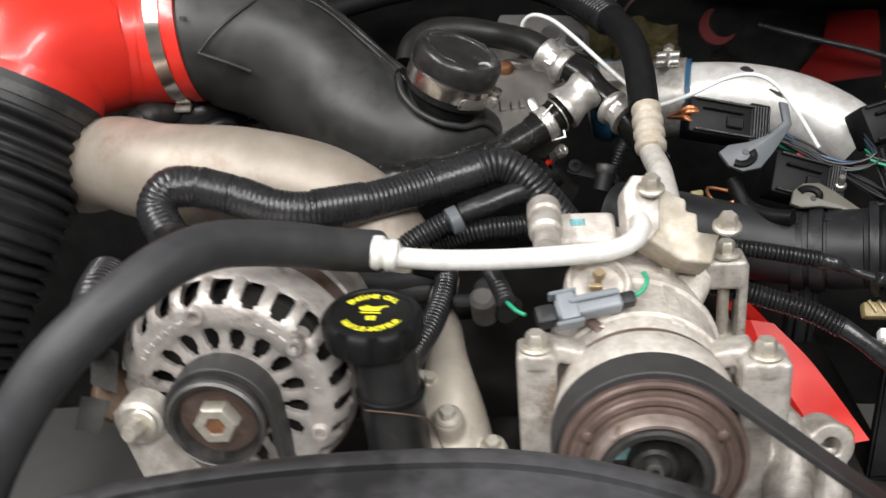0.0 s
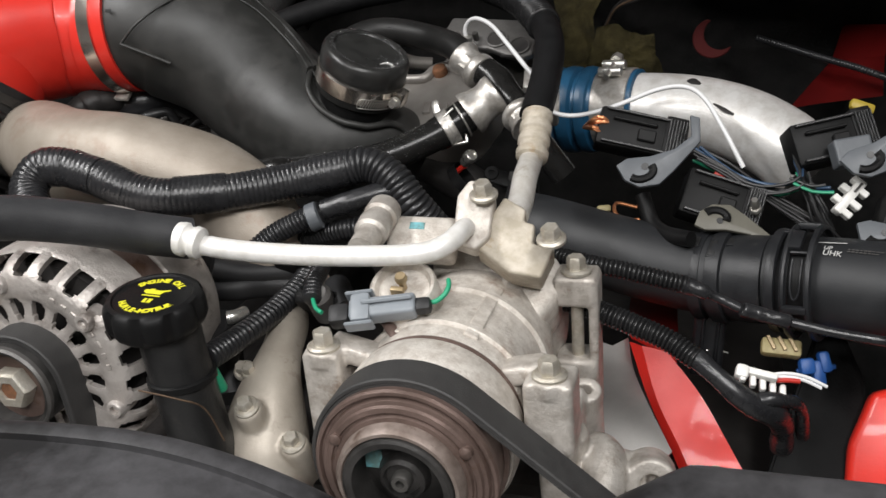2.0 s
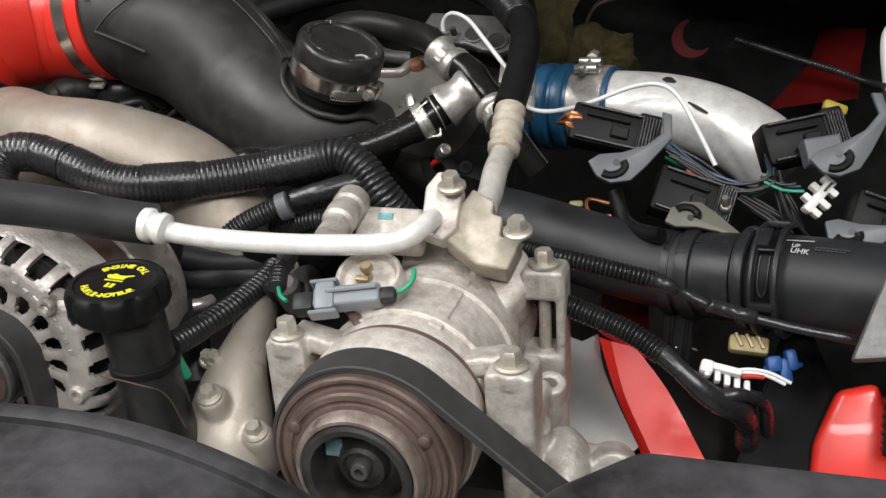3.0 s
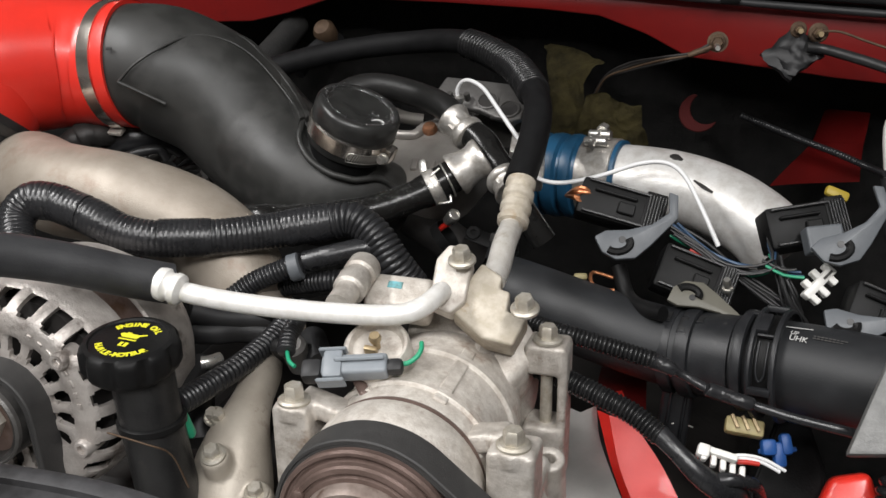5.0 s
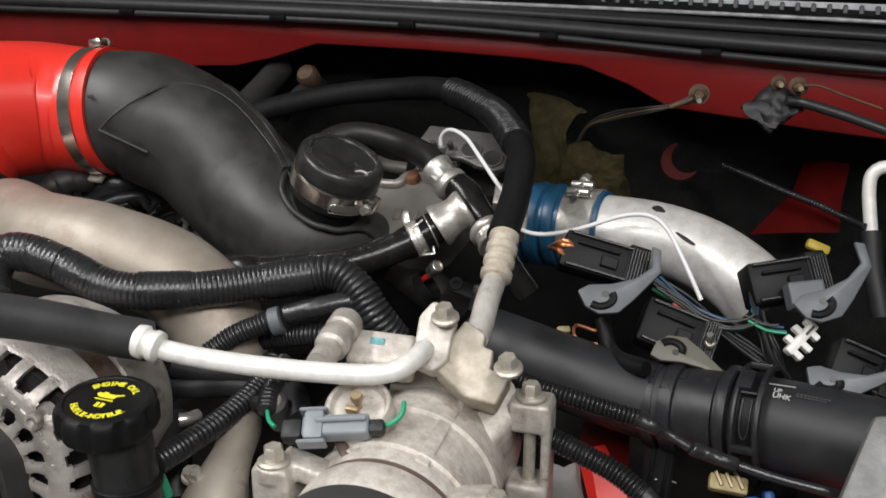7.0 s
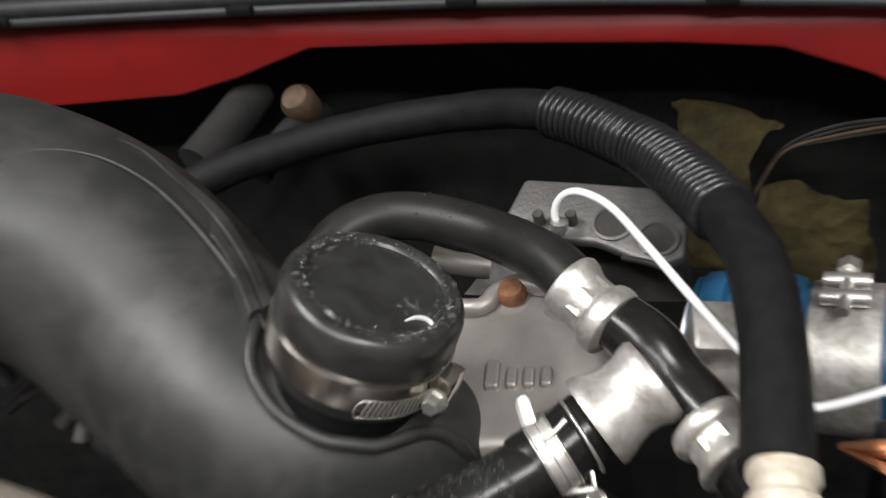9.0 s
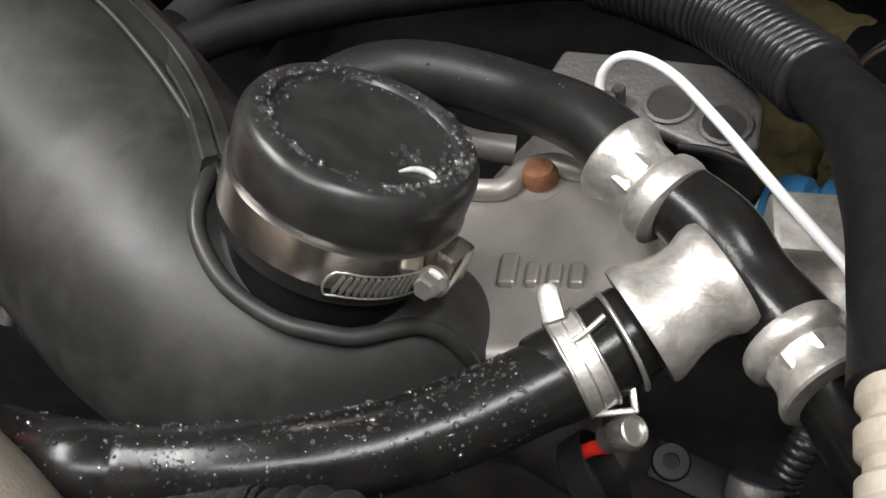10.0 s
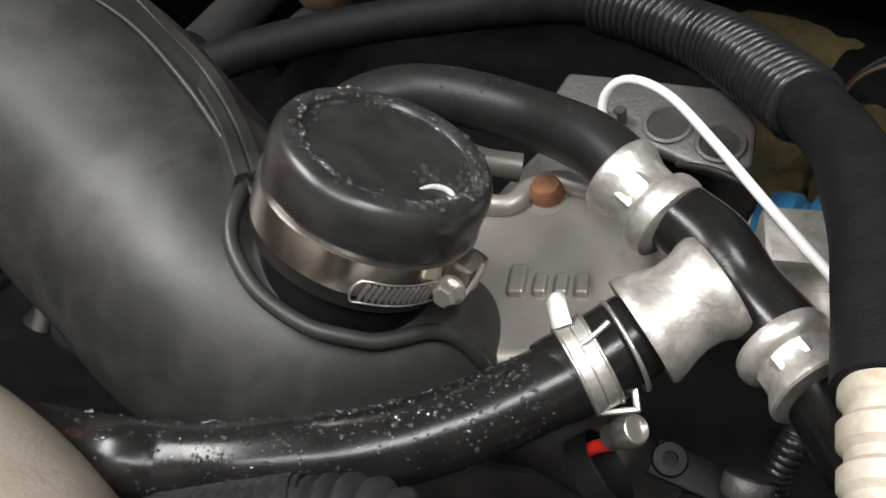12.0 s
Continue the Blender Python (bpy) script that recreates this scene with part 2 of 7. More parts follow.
def smooth(ob, angle=40):
    me = ob.data
    me.polygons.foreach_set("use_smooth", [True] * len(me.polygons))
    me.set_sharp_from_angle(angle=radians(angle))
    return ob


GROUPS = {"ecu_connector": "engine computer plugs", "hose_clamp": "worm-drive hose clamps", "coolant_hose": "coolant hoses", "drive_belt": "drive belts", "injector_line": "steel injector lines"}


def thing(name, label, category, group="", kind=""):
    return tagged(new(name), label, category, group or GROUPS.get(name, ""), kind)


def spline(points, step=0.004):
    """Catmull-Rom through the points (with radii as 4th value), at even steps."""
    p = [np.array(q, float) for q in points]
    p = [2 * p[0] - p[1]] + p + [2 * p[-1] - p[-2]]
    out = []
    for i in range(1, len(p) - 2):
        a, b, c, d = p[i - 1:i + 3]
        n = max(2, int(np.linalg.norm((c - b)[:3]) / step))
        for k in range(n):
            u = k / n
            out.append(0.5 * (2 * b + (c - a) * u + (2 * a - 5 * b + 4 * c - d) * u * u + (3 * b - a - 3 * c + d) * u ** 3))
    out.append(p[-2])
    return np.array(out)


def tube(points, radius=0.01, seg=20, step=0.004, ripple=None, lump=0.0, squash=None, caps=True):
    """A swept round tube. ripple: (period, depth) of corrugation. lump: uneven radius. squash: (direction, factor)."""
    if len(points[0]) == 3:
        points = [(*q, radius) for q in points]
    if ripple:
        step = ripple[0] / 12
    path = spline(points, step)
    xyz, rad = path[:, :3], path[:, 3].copy()
    length = np.concatenate(([0], np.cumsum(np.linalg.norm(np.diff(xyz, axis=0), axis=1))))
    if ripple:
        rad += ripple[1] * (np.abs(np.sin(np.pi * length / ripple[0] + 0.2)) ** 0.7 - 0.6)
    if lump:
        rad *= 1 + lump * np.array([noise.noise(Vector(q) * 45) for q in xyz])
    tan = np.gradient(xyz, axis=0)
    tan /= np.linalg.norm(tan, axis=1)[:, None]
    up = np.array((0, 0, 1.0)) if abs(tan[0][2]) < 0.9 else np.array((1.0, 0, 0))
    bm = bmesh.new()
    rings = []
    n = np.cross(tan[0], up)
    for i, (c, t, r) in enumerate(zip(xyz, tan, rad)):
        n = n - n.dot(t) * t
        n /= np.linalg.norm(n)
        b = np.cross(t, n)
        ring = []
        for k in range(seg):
            a = 2 * np.pi * k / seg
            off = r * (np.cos(a) * n + np.sin(a) * b)
            if squash is not None:
                s = np.array(squash[0], float)
                off = off + s * off.dot(s) * (squash[1] - 1)
            ring.append(bm.verts.new(c + off))
        rings.append(ring)
    for ra, rb in zip(rings, rings[1:]):
        for k in range(seg):
            bm.faces.new((ra[k], ra[(k + 1) % seg], rb[(k + 1) % seg], rb[k]))
    if caps:
        bm.faces.new(rings[0][::-1])
        bm.faces.new(rings[-1])
    return bm


def basis(origin, zdir, xdir=(1, 0, 0)):
    z = Vector(zdir).normalized()
    x = Vector(xdir)
    x = (x - z * x.dot(z)).normalized()
    y = z.cross(x)
    m = Matrix.Identity(4)
    for i, v in enumerate((x, y, z)):
        m.col[i] = (*v, 0)
    m.translation = Vector(origin)
    return m


def lathe(profile, m=None, seg=40, wave=None, closed=False):
    """Turn (radius, height) pairs round z. wave: (count, depth, hmin, hmax) gives lobes."""
    bm = bmesh.new()
    rings = []
    for r, h in profile:
        ring = []
        for k in range(seg):
            a = 2 * math.pi * k / seg
            rr = r
            if wave and wave[2] <= h <= wave[3] and r > wave[4]:
                rr = r - wave[1] * (0.5 + 0.5 * math.cos(a * wave[0])) ** 4
            ring.append(bm.verts.new((max(rr, 1e-5) * math.cos(a), max(rr, 1e-5) * math.sin(a), h)))
        rings.append(ring)
    pairs = list(zip(rings, rings[1:]))
    if closed:
        pairs.append((rings[-1], rings[0]))
    for ra, rb in pairs:
        for k in range(seg):
            bm.faces.new((ra[k], ra[(k + 1) % seg], rb[(k + 1) % seg], rb[k]))
    if not closed:
        bm.faces.new(rings[0][::-1])
        bm.faces.new(rings[-1])
    if m is not None:
        bm.transform(m)
    return bm


def box(sx, sy, sz, m=None, bevel=0.002, seg=2):
    bm = bmesh.new()
    bmesh.ops.create_cube(bm, size=1)
    bm.transform(Matrix.Diagonal((sx, sy, sz, 1)))
    if bevel:
        bmesh.ops.bevel(bm, geom=bm.edges[:], offset=bevel, segments=seg, affect="EDGES", profile=0.5)
    if m is not None:
        bm.transform(m)
    return bm


def prism(outline, depth, m=None, bevel=0.001, seg=2):
    """A flat outline in xy with thickness along z, its edges rounded."""
    bm = bmesh.new()
    vs = [bm.verts.new((x, y, -depth / 2)) for x, y in outline]
    f = bm.faces.new(vs)
    ext = bmesh.ops.extrude_face_region(bm, geom=[f])
    bmesh.ops.translate(bm, vec=(0, 0, depth), verts=[g for g in ext["geom"] if isinstance(g, bmesh.types.BMVert)])
    bmesh.ops.recalc_face_normals(bm, faces=bm.faces)
    if bevel:
        bmesh.ops.bevel(bm, geom=bm.edges[:], offset=bevel, segments=seg, affect="EDGES", profile=0.5)
    if m is not None:
        bm.transform(m)
    return bm


def join(*bms):
    """Join several bmeshes into the first."""
    base = bms[0]
    for other in bms[1:]:
        me = bpy.data.meshes.new("join")
        other.to_mesh(me)
        other.free()
        base.from_mesh(me)
        bpy.data.meshes.remove(me)
    return base


def casting(name, bms, material, parent, label="", voxel=0.0015, rounds=4):
    """Solid pieces melted into one casting with filleted joints."""
    ob = part(name, join(*bms), material, parent, label)
    rm = ob.modifiers.new("melt", "REMESH")
    rm.mode, rm.voxel_size, rm.use_smooth_shade = "VOXEL", voxel, True
    sm_ = ob.modifiers.new("fillet", "SMOOTH")
    sm_.factor, sm_.iterations = 0.5, rounds
    return ob


def flange_strip(outer, inner, thick, groove, material, name, parent, label=""):
    """A flat moulded flange between two rails, with a groove along its middle."""
    o, i_ = spline([(*q, 0) for q in outer], 0.003)[:, :3], spline([(*q, 0) for q in inner], 0.003)[:, :3]
    n = min(len(o), len(i_))
    o, i_ = o[np.linspace(0, len(o) - 1, n).astype(int)], i_[np.linspace(0, len(i_) - 1, n).astype(int)]
    tan = np.gradient((o + i_) / 2, axis=0)
    sec = ((0.0, -thick), (0.0, -0.0008), (0.06, 0.0), (0.42, 0.0002), (0.47, -groove), (0.53, -groove), (0.58, 0.0002), (0.94, 0.0), (1.0, -0.0008), (1.0, -thick))
    bm = bmesh.new()
    rings = []
    for k in range(n):
        nrm = np.cross(tan[k], i_[k] - o[k])
        nrm /= np.linalg.norm(nrm)
        if nrm[2] < 0:
            nrm = -nrm
        rings.append([bm.verts.new(o[k] + (i_[k] - o[k]) * u + nrm * h) for u, h in sec])
    m_ = len(sec)
    for a, b in zip(rings, rings[1:]):
        for k in range(m_):
            bm.faces.new((a[k], a[(k + 1) % m_], b[(k + 1) % m_], b[k]))
    bm.faces.new(rings[0][::-1])
    bm.faces.new(rings[-1])
    return smooth(part(name, bm, material, parent, label), 35)


def sheet(corners, thick, material, name, parent=None, label="", rough=0.0, div=10, bevel=True):
    """A panel between four corners with thickness, lightly uneven."""
    a, b, c, d = (Vector(q) for q in corners)
    bm = bmesh.new()
    grid = []
    nrm = (b - a).cross(d - a).normalized()
    for i in range(div + 1):
        row = []
        for k in range(div + 1):
            u, v = i / div, k / div
            p = (a * (1 - u) + b * u) * (1 - v) + (d * (1 - u) + c * u) * v
            row.append(bm.verts.new(p + nrm * rough * noise.noise(p * 14)))
        grid.append(row)
    for i in range(div):
        for k in range(div):
            bm.faces.new((grid[i][k], grid[i + 1][k], grid[i + 1][k + 1], grid[i][k + 1]))
    bmesh.ops.solidify(bm, geom=bm.faces[:], thickness=thick)
    return smooth(part(name, bm, material, parent, label), 35)


def hex_bolt(parent, origin, axis, size=0.013, height=0.008, flange=0.010, material=None, name="bolt", stem=0.0):
    """A hexagon head with a rounded top and a washer flange."""
    m = basis(origin, axis)
    head = lathe([(size * 0.5, 0.0015), (size * 0.5, height * 0.8), (size * 0.40, height)], m, 6)
    wash = lathe([(flange, -0.0015), (flange, 0.0005), (flange * 0.85, 0.0018)], m, 24)
    bms = [head, wash]
    if stem:
        bms.append(lathe([(size * 0.33, -stem), (size * 0.33, 0.0)], m, 14))
    return smooth(part(name, join(*bms), material or bolt_pale, parent), 35)


def worm_clamp(name, centre, axis, radius, width, label, screw_dir, steel_=None):
    """A hose clamp: band, slotted tail and worm-drive housing with its hexagon screw."""
    top = thing(name, label, "hose clamp")
    m = basis(centre, axis, screw_dir)
    w = width / 2
    smooth(part("band", lathe([(radius, -w), (radius + 0.0009, -w + 0.0002), (radius + 0.0011, 0), (radius + 0.0009, w - 0.0002), (radius, w), (radius - 0.0006, w), (radius - 0.0006, -w)], m, 96, closed=True), steel_ or band_steel, top), 30)
    hm = m @ Matrix.Translation((radius + 0.004, 0, 0))
    smooth(part("screw_housing", box(0.008, 0.014, width * 1.05, hm, 0.002), band_steel, top), 40)
    sm = m @ Matrix.Translation((radius + 0.0045, -0.012, 0)) @ Matrix.Rotation(radians(90), 4, "X")
    smooth(part("screw", join(lathe([(0.0042, 0.0), (0.0042, 0.005), (0.0034, 0.0065)], sm, 6), lathe([(0.0052, -0.001), (0.0052, 0.0008)], sm, 20)), steel, top), 35)
    slot_base = bpy.data.meshes.new("slot")
    bm = box(0.0007, 0.0010, width * 0.52, None, 0)
    bm.to_mesh(slot_base)
    bm.free()
    slot_base.materials.append(steel)
    for k in range(12):
        a = 0.34 + k * 0.056
        slot = new("slot", slot_base)
        slot.parent = top
        slot.matrix_world = m @ Matrix.Rotation(-a, 4, "Z") @ Matrix.Translation((radius + 0.0012, 0, -w * 0.62)) @ Matrix.Rotation(radians(-14), 4, "X")
    rr = radius + 0.0010
    edge = [(a, -w * 1.28) for a in (0.26, 0.5, 0.75, 0.98, 1.04)] + [(1.06, -w * 0.7)] + [(a, w * 0.02) for a in (1.0, 0.8, 0.55, 0.36, 0.26)]
    smooth(part("tail_rim", tube([(m @ Vector((rr * math.cos(-a), rr * math.sin(-a), z)))[:] for a, z in edge], 0.00045, 6), steel, top), 60)
    return top

# ---- garage round the truck ----
def slab(name, size, at_, material, label, category):
    ob = part(name, box(*size, Matrix.Translation(at_), 0), material)
    return tagged(ob, label, category, kind="structure")


slab("floor", (8, 9, 0.2), (0, 0, -0.1), concrete, "grey concrete garage floor under the truck", "floor")
slab("ceiling", (8, 9, 0.2), (0, 0, 3.1), plaster, "pale painted garage ceiling", "ceiling")
slab("wall_north", (8, 0.2, 3), (0, 4.4, 1.5), plaster, "pale painted garage wall", "wall")
slab("wall_south", (8, 0.2, 3), (0, -4.4, 1.5), plaster, "pale painted garage wall", "wall")
slab("wall_east", (0.2, 8.6, 3), (3.9, 0, 1.5), plaster, "pale painted garage wall", "wall")
slab("wall_west", (0.2, 8.6, 3), (-3.9, 0, 1.5), plaster, "pale painted garage wall", "wall")

# ---- truck body round the engine ----
def profile_xz(points):
    return [(p[0], p[2]) for p in points]


body = thing("truck_body", "red painted truck cowl and firewall with black felt insulation", "truck body")
low = profile_xz([(-1.0387, 1.2038, 1.4774), (-0.3792, 1.1962, 1.4364), (-0.1366, 1.1962, 1.4457), (-0.0874, 1.1984, 1.4565), (-0.0273, 1.1995, 1.4752), (0.1050, 1.1960, 1.4718), (0.2249, 1.1947, 1.4660),
    (0.2883, 1.1935, 1.4601), (0.3399, 1.1903, 1.4416), (0.3856, 1.1861, 1.4183), (0.4507, 1.1855, 1.4113), (0.5393, 1.1872, 1.4011), (1.0175, 1.1811, 1.3611)])
outline = low + [(1.0387, 1.436), (0.497, 1.471), (0.096, 1.498), (-0.419, 1.507), (-1.0387, 1.512)]
smooth(part("cowl_panel", prism(outline, 0.012, Matrix.Translation((0, 1.206, 0)) @ Matrix.Rotation(radians(90), 4, "X"), 0.003), red_paint, body, "red painted cowl panel"), 40)
sheet([(-1.0, 1.36, 0.75), (1.0, 1.36, 0.75), (1.0181, 1.2886, 1.5082), (-1.0398, 1.3045, 1.5413)], 0.02, insulation, "firewall_insulation", body, "black felt firewall insulation", 0.03, 24)
sheet([(-1.0, 1.214, 1.520), (1.0, 1.214, 1.448), (1.0, 1.40, 1.45), (-1.0, 1.40, 1.522)], 0.004, red_paint, "cowl_top", body, "", 0.0, 4)
for side, x in (("left", -0.85), ("right", 0.80)):
    sheet([(x, 0.1, 0.0), (x, 1.3, 0.0), (x, 1.3, 1.42), (x, 0.1, 1.42)], 0.01, grime, "inner_fender", body, "", 0.01, 8)
sheet([(0.4879, 1.2791, 1.2592), (0.5745, 1.2057, 1.2915), (0.5767, 1.2291, 1.3281), (0.5290, 1.2882, 1.3140)], 0.008, red_paint, "strut_tower", body, "red painted inner panel", 0.004, 8)
sheet([(0.5290, 1.2882, 1.3140), (0.5767, 1.2291, 1.3281), (0.5831, 1.2669, 1.3552), (0.5422, 1.3138, 1.3477)], 0.008, red_paint, "strut_tower", body, "red painted inner panel", 0.003, 8)
# crescent of bare paint showing through the insulation
patch_o = Vector((0.4008, 1.2702, 1.3449))
crescent = [(0.023 * math.cos(a), 0.023 * math.sin(a)) for a in np.linspace(1.9, 5.7, 16)] + [(0.008 + 0.0185 * math.cos(a), 0.005 + 0.0185 * math.sin(a)) for a in np.linspace(5.4, 2.2, 14)]
smooth(part("paint_patch", prism(crescent, 0.003, basis(patch_o, (0.02, -0.93, 0.36), (1, 0, 0)), 0.001, 1), dull_paint, body, "small crescent of dull bare red paint"), 40)
# rubber hood seal
SEAL_X = (-1.0, -0.41, 0.10, 0.49, 1.0)


def seal_line(f, y):
    """Points along the seal at a fraction f of its height, which grows towards the passenger side."""
    lo, hi = (1.512, 1.507, 1.498, 1.471, 1.436), (1.552, 1.540, 1.528, 1.518, 1.500)
    return [(x, y, a + (b - a) * f) for x, a, b in zip(SEAL_X, lo, hi)]


seal = thing("hood_seal", "black rubber hood seal clipped along the cowl edge", "rubber seal")
smooth(part("carrier", tube(seal_line(0.45, 1.203), 0.020, 12, 0.02, squash=((0, 1, 0), 0.35)), plastic_black, seal), 50)
smooth(part("bulb", tube(seal_line(0.36, 1.194), 0.0105, 16, 0.02, squash=((0, 0, 1), 0.8), lump=0.03), rubber, seal), 50)
smooth(part("lower_lip", tube(seal_line(0.06, 1.188), 0.0040, 10, 0.02, lump=0.15), rubber, seal), 50)
smooth(part("middle_lip", tube(seal_line(0.70, 1.196), 0.0045, 12, 0.02, lump=0.12), rubber, seal), 50)
# highlight along the top lip, put into a pale grey colour
smooth(part("upper_lip", tube(seal_line(0.97, 1.200), 0.0022, 12, 0.02, lump=0.2), shine_grey, seal, "thin rubber seal lip with its highlight painted pale"), 50)
clip_line = spline([(*q, 0) for q in seal_line(0.10, 1.184)], 0.01)[:, :3]
for k in range(10):
    q = clip_line[int((0.08 + 0.092 * k + 0.012 * math.sin(k * 5.1)) * len(clip_line))]
    smooth(part("clip", box(0.020, 0.008, 0.007, pose(*q, 20, 0, 4 * math.sin(k)), 0.002, 2), plastic_black, seal), 40)

# cowl grille below the windscreen
cowl = thing("cowl_grille", "black plastic cowl grille with slats below the windscreen", "cowl grille")
sheet([(-1.0, 1.215, 1.548), (0.2, 1.215, 1.522), (0.2, 1.275, 1.553), (-1.0, 1.275, 1.575)], 0.004, plastic_black, "cowl_ledge", cowl, "", 0.0, 6)
sheet([(0.2, 1.215, 1.522), (1.0, 1.215, 1.496), (1.0, 1.275, 1.500), (0.2, 1.275, 1.512)], 0.004, plastic_black, "cowl_ledge", cowl, "", 0.0, 6)
sheet([(-1.0, 1.275, 1.560), (1.0, 1.275, 1.496), (1.0, 1.66, 1.62), (-1.0, 1.66, 1.68)], 0.004, plastic_black, "cowl_tray", cowl, "", 0.003, 10)
# whitish strip of uneven tone behind the slat teeth
sheet([(0.285, 1.300, 1.519), (1.0, 1.300, 1.500), (1.0, 1.304, 1.515), (0.272, 1.304, 1.534)], 0.004, cowl_pale, "pale_strip", cowl, "pale strip behind the slats", 0.002, 14)


def slat_mesh(length, width, height, material):
    bm = box(width, length, height, None, 0.0012, 1)
    me = bpy.data.meshes.new("slat")
    bm.to_mesh(me)
    bm.free()
    me.materials.append(material)
    return me


# slats of one black grille, lit ones painted pale, the rest dark
SLAT_LONG, SLAT_SHORT, SLAT_TOOTH, SLAT_DARK = slat_mesh(0.30, 0.0045, 0.020, shine_grey), slat_mesh(0.11, 0.0075, 0.016, shine_grey), slat_mesh(0.010, 0.005, 0.010, slat_dark), slat_mesh(0.26, 0.006, 0.020, slat_dark)
for k in range(42):
    x = 0.232 + k * 0.0165
    for me_, y, z, rx in ((SLAT_LONG, 1.452, 1.606 - 0.022 * x, 17), (SLAT_SHORT, 1.352, 1.571 - 0.022 * x, 17), (SLAT_TOOTH, 1.296, 1.537 - 0.030 * x, 0)):
        if me_ is SLAT_TOOTH and x < 0.29:
            continue
        s = new("slat", me_)
        s.parent = cowl
        s.matrix_world = pose(x + (0.0082 if me_ is SLAT_SHORT else 0.0), y, z, rx, 0, -4)
for k in range(72):
    x = -0.95 + k * 0.0165
    if x > 0.19:
        break
    s = new("slat", SLAT_DARK)
    s.parent = cowl
    s.matrix_world = pose(x, 1.46, 1.634 - 0.03 * x, 17, 25, -28)
wiper = thing("wiper_arm", "black wiper arm resting on the cowl", "wiper")
smooth(part("arm", tube([(-0.06, 1.335, 1.640), (0.0100, 1.325, 1.606), (0.0800, 1.315, 1.580), (0.1250, 1.310, 1.563)], 0.011, 14), plastic_black, wiper), 50)
smooth(part("pivot_cap", lathe([(0.014, -0.01), (0.014, 0.006), (0.009, 0.011)], basis((0.1300, 1.300, 1.562), (0.1, -0.6, 0.8)), 24), plastic_black, wiper), 40)
smooth(part("cowl_trim", tube([(0.0300, 1.292, 1.578), (0.0900, 1.288, 1.548), (0.1450, 1.292, 1.539), (0.1850, 1.312, 1.560), (0.2200, 1.345, 1.592)], 0.003, 10), shine_grey, cowl), 50)

# ground strap and bolts on the cowl
strap = thing("ground_strap", "braided ground strap bolted to the red cowl", "ground strap")
STRAP = [(0.2763, 1.2511, 1.3540), (0.2939, 1.2369, 1.3869), (0.3229, 1.2100, 1.4043), (0.3624, 1.1596, 1.4205), (0.3908, 1.1501, 1.4285), (0.4080, 1.1476, 1.4361)]
for k in range(4):
    smooth(part("strand", tube([(Vector(q) + Vector((0, -0.001 * (k % 2), 0.0022 * (k - 1.5) * (1 - 0.12 * abs(i - 2)) + 0.0012 * math.sin(i * 2.1 + k))))[:] for i, q in enumerate(STRAP)], 0.0014, 8), brass_old if k == 1 else grime, strap), 50)
smooth(part("crimp", tube([(0.3887, 1.1491, 1.4274), (0.4111, 1.1489, 1.4371)], 0.0042, 12, lump=0.2, squash=((0, 0, 1), 0.7)), brass_old, strap, "tarnished crimped lug"), 40)
smooth(part("lug", lathe([(0.0045, -0.0012), (0.0105, -0.0012), (0.0105, 0.0012), (0.0045, 0.0012)], basis((0.4162, 1.1512, 1.4415), (0.1, -1, 0.1)), 24, closed=True), brass_old, strap), 40)
hex_bolt(strap, (0.4162, 1.1483, 1.4418), (0.05, -1, 0.05), 0.012, 0.009, 0.008, brass_old, "nut", 0.03)
smooth(part("stud", lathe([(0.0030, 0.0), (0.0030, 0.020), (0.0024, 0.0225)], basis((0.4162, 1.1400, 1.4385), (0.05, -1, 0.05)), 14), steel, strap, "bright threaded stud end"), 40)
flap = thing("taped_terminal", "black taped cable terminal on the red cowl", "cable")


def crumpled_wrap(outline_, m, thick):
    """A wad of tape: a polygon filled with a fine grid, creased and given thickness."""
    bm = prism(outline_, thick, None, 0)
    bmesh.ops.triangulate(bm, faces=bm.faces[:])
    bmesh.ops.subdivide_edges(bm, edges=bm.edges[:], cuts=5, use_grid_fill=True)
    for v in bm.verts:
        q = v.co * 70
        v.co.z += abs(noise.noise(q)) * 0.010 + noise.noise(q * 2.7) * 0.003
        v.co.x += noise.noise(q * 1.7 + Vector((3, 0, 0))) * 0.004
        v.co.y += noise.noise(q * 1.7 + Vector((0, 5, 0))) * 0.004
    bmesh.ops.transform(bm, matrix=m, verts=bm.verts[:])
    return bm


smooth(part("tape_wrap", crumpled_wrap([(-0.030, -0.006), (-0.002, -0.032), (0.014, -0.014), (0.030, -0.004), (0.016, 0.014), (-0.004, 0.018)], basis((0.4887, 1.1488, 1.4350), (0.05, -0.93, 0.36), (1, 0, 0)), 0.006), rubber, flap), 60)
for stud_o, size in (((0.4916, 1.1495, 1.4557), 0.010), ((0.5099, 1.1475, 1.4532), 0.012)):
    hex_bolt(flap, stud_o, (0.05, -1, 0.05), size, 0.008, size * 0.8, brass_old, "nut", 0.03)
    smooth(part("stud", lathe([(0.0030, 0.0), (0.0030, 0.020), (0.0024, 0.022)], basis(stud_o, (0.05, -1, 0.05)), 14), brass, flap, "worn threaded stud"), 40)
smooth(part("cable", tube([(0.4992, 1.1350, 1.4405), (0.5176, 1.1387, 1.4384), (0.5426, 1.1292, 1.4330), (0.5673, 1.1221, 1.4264), (0.5995, 1.1039, 1.4181)], 0.0050, 14), wire_black, flap), 50)
